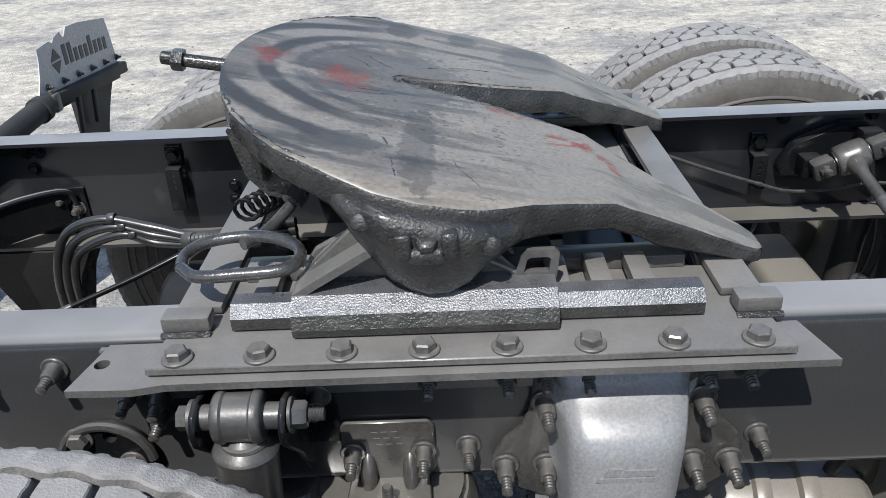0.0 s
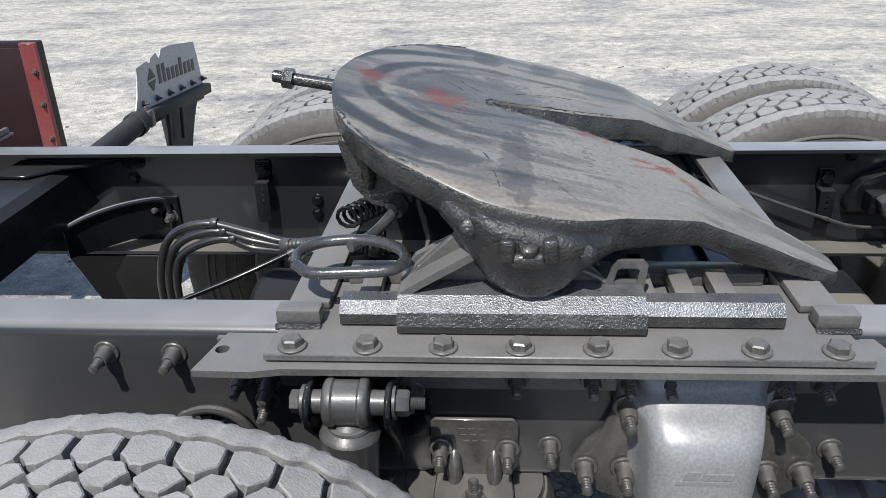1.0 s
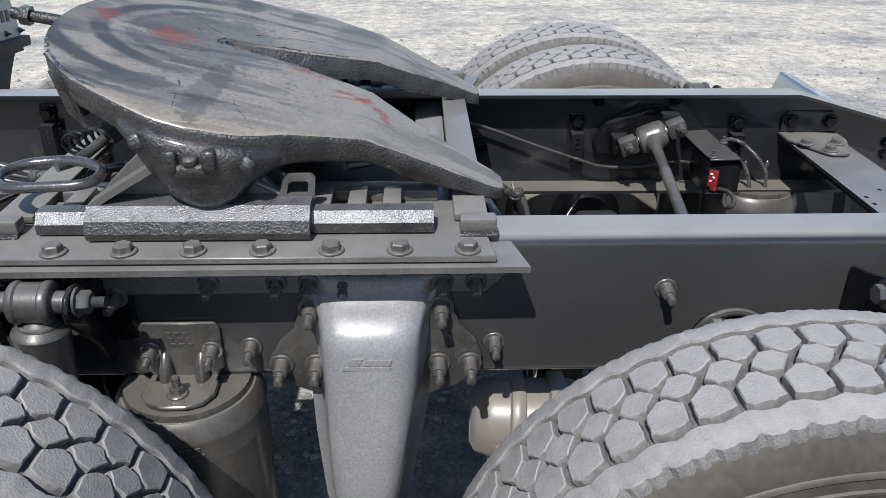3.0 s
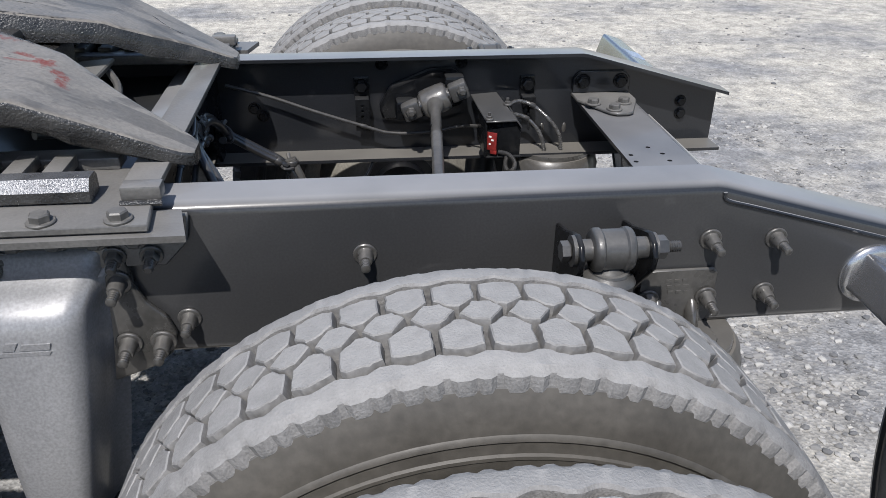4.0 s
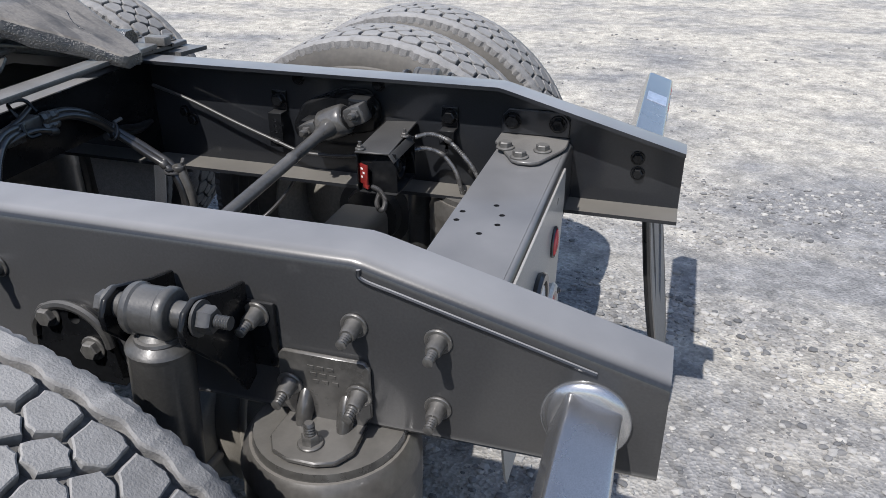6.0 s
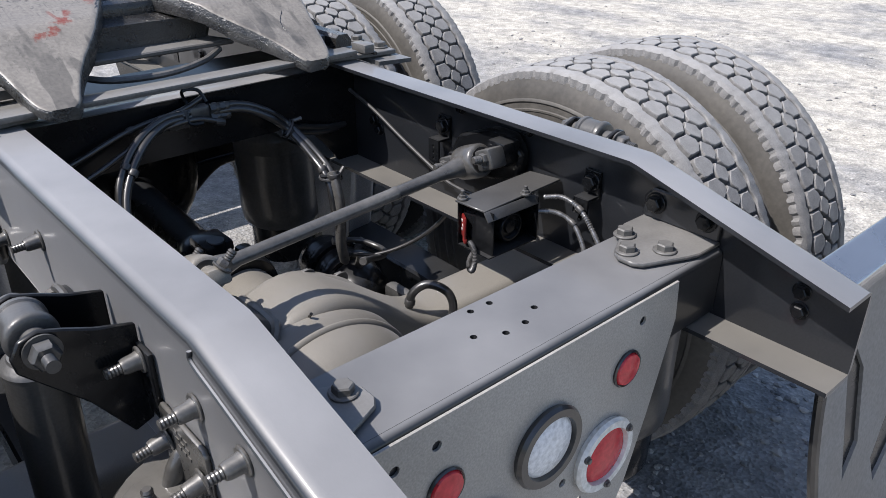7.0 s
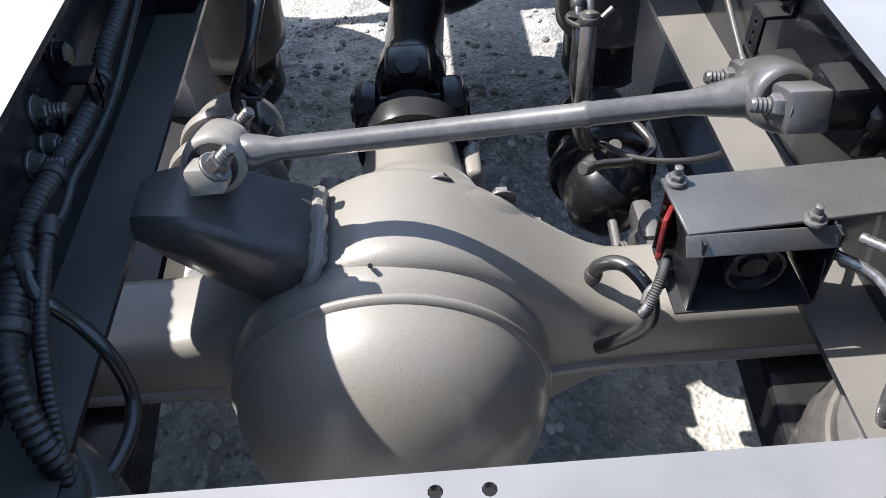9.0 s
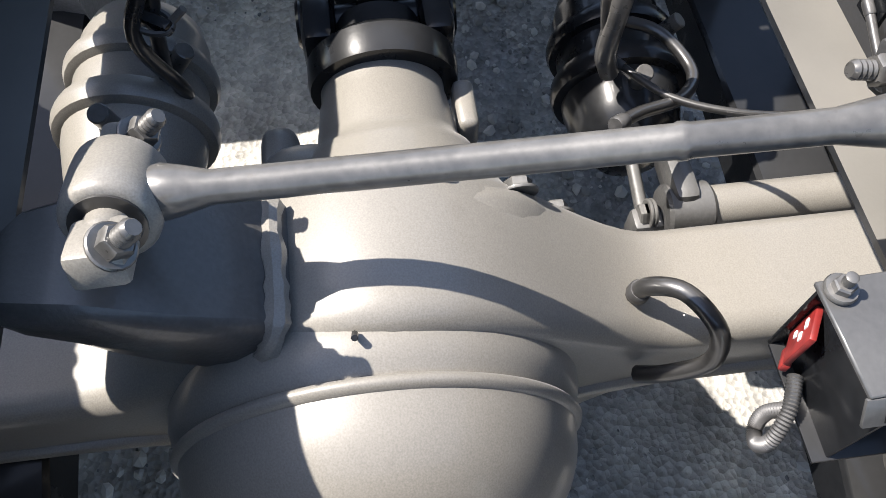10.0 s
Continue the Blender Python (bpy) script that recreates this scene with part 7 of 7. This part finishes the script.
def quarter_fender(s):
    """Rear-facing sheet on a bar, with the curved rubber piece below it."""
    f = thing("quarter_fender", (-0.80, 1.1 * s, 0.9), "black quarter fender with a torn silver sheet along its top bar", "fender", "quarter fenders")
    flip = Matrix.Diagonal((1, s, 1, 1))

    def fin(name, bm, material, parent, label="", smooth=38):
        bmesh.ops.transform(bm, matrix=flip, verts=bm.verts[:])
        return part(name, bm, material, parent, label, smooth)

    ya, yb, x = 0.80, 1.345, -0.785
    zb = lambda y: 0.972 - 0.040 * (y - ya) / (yb - ya)
    bm = bmesh.new()
    out = [(ya - 0.005, zb(ya)), (ya + 0.028, zb(ya) + 0.045), (ya + 0.048, zb(ya) + 0.09), (ya + 0.055, zb(ya) + 0.126), (ya + 0.13, zb(ya) + 0.131), (ya + 0.15, zb(ya) + 0.122), (ya + 0.165, zb(ya) + 0.134), (ya + 0.205, zb(ya) + 0.142), (ya + 0.222, zb(ya) + 0.122), (ya + 0.235, zb(ya) + 0.130), (ya + 0.25, zb(ya) + 0.146), (ya + 0.33, zb(ya) + 0.143), (yb - 0.02, zb(yb) + 0.157), (yb - 0.005, zb(yb) + 0.10), (yb + 0.01, zb(yb))]
    prism(bm, out, at(x, 0, 0, YZ), 0.003)
    sheet = fin("sheet", bm, FLAP, f, "torn silver sheet with a dark printed mark")
    c = (ya + 0.145, zb(ya) + 0.072)
    for up in (1, -1):
        bm = bmesh.new()
        prism(bm, [(c[0] - 0.030, c[1] + 0.003 * up), (c[0], c[1] + 0.036 * up), (c[0] + 0.030, c[1] + 0.003 * up)], at(x + 0.0032, 0, 0, YZ), 0.0012)
        fin("printed_mark", bm, PRINT, sheet)
    for k in range(9):
        y = ya + 0.195 + 0.035 * k
        h = 0.058 if k in (0, 1, 5) else 0.038
        bm = bmesh.new()
        prism(bm, [(y, zb(y) + 0.062), (y + 0.022, zb(y) + 0.062), (y + 0.022, zb(y) + 0.062 + h), (y, zb(y) + 0.062 + h)], at(x + 0.0032, 0, 0, YZ), 0.0012)
        fin("printed_mark", bm, PRINT, sheet)
    tilt = Matrix.Rotation(math.atan2(-0.040, yb - ya), 4, "X")
    bm = bmesh.new()
    box(bm, (x + 0.010, (ya + yb) / 2, zb((ya + yb) / 2) - 0.012), (0.036, yb - ya + 0.05, 0.036), 0.006, tilt)
    box(bm, (x - 0.004, (ya + yb) / 2, zb((ya + yb) / 2) - 0.034), (0.008, yb - ya + 0.03, 0.03), 0.002, tilt)
    fin("bar", bm, GUARD, f)
    bm = bmesh.new()
    rod(bm, (x + 0.005, 0.45, 0.935), (x + 0.008, ya + 0.03, 0.955), 0.030)
    lathe(bm, [(0.030, 0.0), (0.036, 0.003), (0.036, 0.028), (0.030, 0.031)], frame_z(V(x + 0.007, ya - 0.035, 0.951), V(0, 1, 0.05)), 24)
    fin("support_tube", bm, GUARD, f, "round support tube with a clamp")
    bm = bmesh.new()
    box(bm, (x + 0.030, ya + 0.035, 0.955), (0.012, 0.035, 0.05), 0.003)
    rod(bm, (x + 0.02, ya + 0.035, 0.99), (x + 0.02, ya + 0.035, 0.93), 0.007, n=10)
    fin("clamp_bolt", bm, STEEL, f)
    for k in range(6):
        y = ya + 0.06 + k * 0.098
        place("bolt", SMALLNUT, f, frame_z(flip @ V(x + 0.0035, y, zb(y) + 0.024), V(1, 0, 0)))
    bm = bmesh.new()
    rings = []
    for k in range(10):
        t = k / 9
        xo = x - 0.012 + 0.05 * math.sin(t * 1.3)
        y0, y1 = ya + 0.22 - 0.10 * t, yb - 0.01 - 0.30 * (1 - (1 - t) ** 2)
        z0, z1 = zb(y0) - 0.03 - 0.40 * t, zb(y1) - 0.03 - 0.40 * t
        rings.append([V(xo, y0, z0), V(xo, y1, z1), V(xo - 0.014, y1, z1), V(xo - 0.014, y0, z0)])
    loft(bm, rings)
    guard = fin("fender_sheet", bm, GUARD, f, "curved black rubber fender", 50)
    for y in (ya + 0.17, ya + 0.28):
        bm = bmesh.new()
        box(bm, (x + 0.022, y, 0.885), (0.010, 0.020, 0.13), 0.003, Matrix.Rotation(radians(-14), 4, "X"))
        fin("bracket", bm, GUARD, guard)
    return f


quarter_fender(1)
quarter_fender(-1)


def side_fairing():
    f = thing("side_fairing", (-1.6, 1.2, 0.6), "maroon painted side fairing with a dark inner hollow", "fairing")
    bm = bmesh.new()
    prism(bm, [(-1.305, 0.45), (-1.30, 1.125), (-1.246, 1.125), (-1.243, 0.45)], at(0, 1.14, 0, XZ), 0.02, 0.003)
    edge = part("end_flange", bm, MAROON, f)
    for z in (1.03, 0.92, 0.80):
        place("screw", SMALLNUT, edge, frame_z(V(-1.262, 1.14, z), OUT))
    # Dark box: the shade inside the hollow fairing, given as colour.
    bm = bmesh.new()
    box(bm, (-1.85, 1.22, 0.78), (1.10, 0.14, 0.66), 0.006)
    part("hollow", bm, DARKMAROON, f)
    bm = bmesh.new()
    rod(bm, (-1.7, YF + 0.002, 0.86), (-1.7, 1.16, 0.86), 0.03)
    part("support_bar", bm, DARK, f)
    # Block added for an unidentified dark shape, with a made-up post to hold it.
    bm = bmesh.new()
    box(bm, (-1.86, 1.5, 1.33), (0.9, 0.3, 0.12), 0.02)
    part("dark_block", bm, DARKMAROON, f)
    bm = bmesh.new()
    rod(bm, (-1.9, 1.27, 1.09), (-1.9, 1.40, 1.30), 0.025)
    part("block_post", bm, DARKMAROON, f)
    return f


side_fairing()
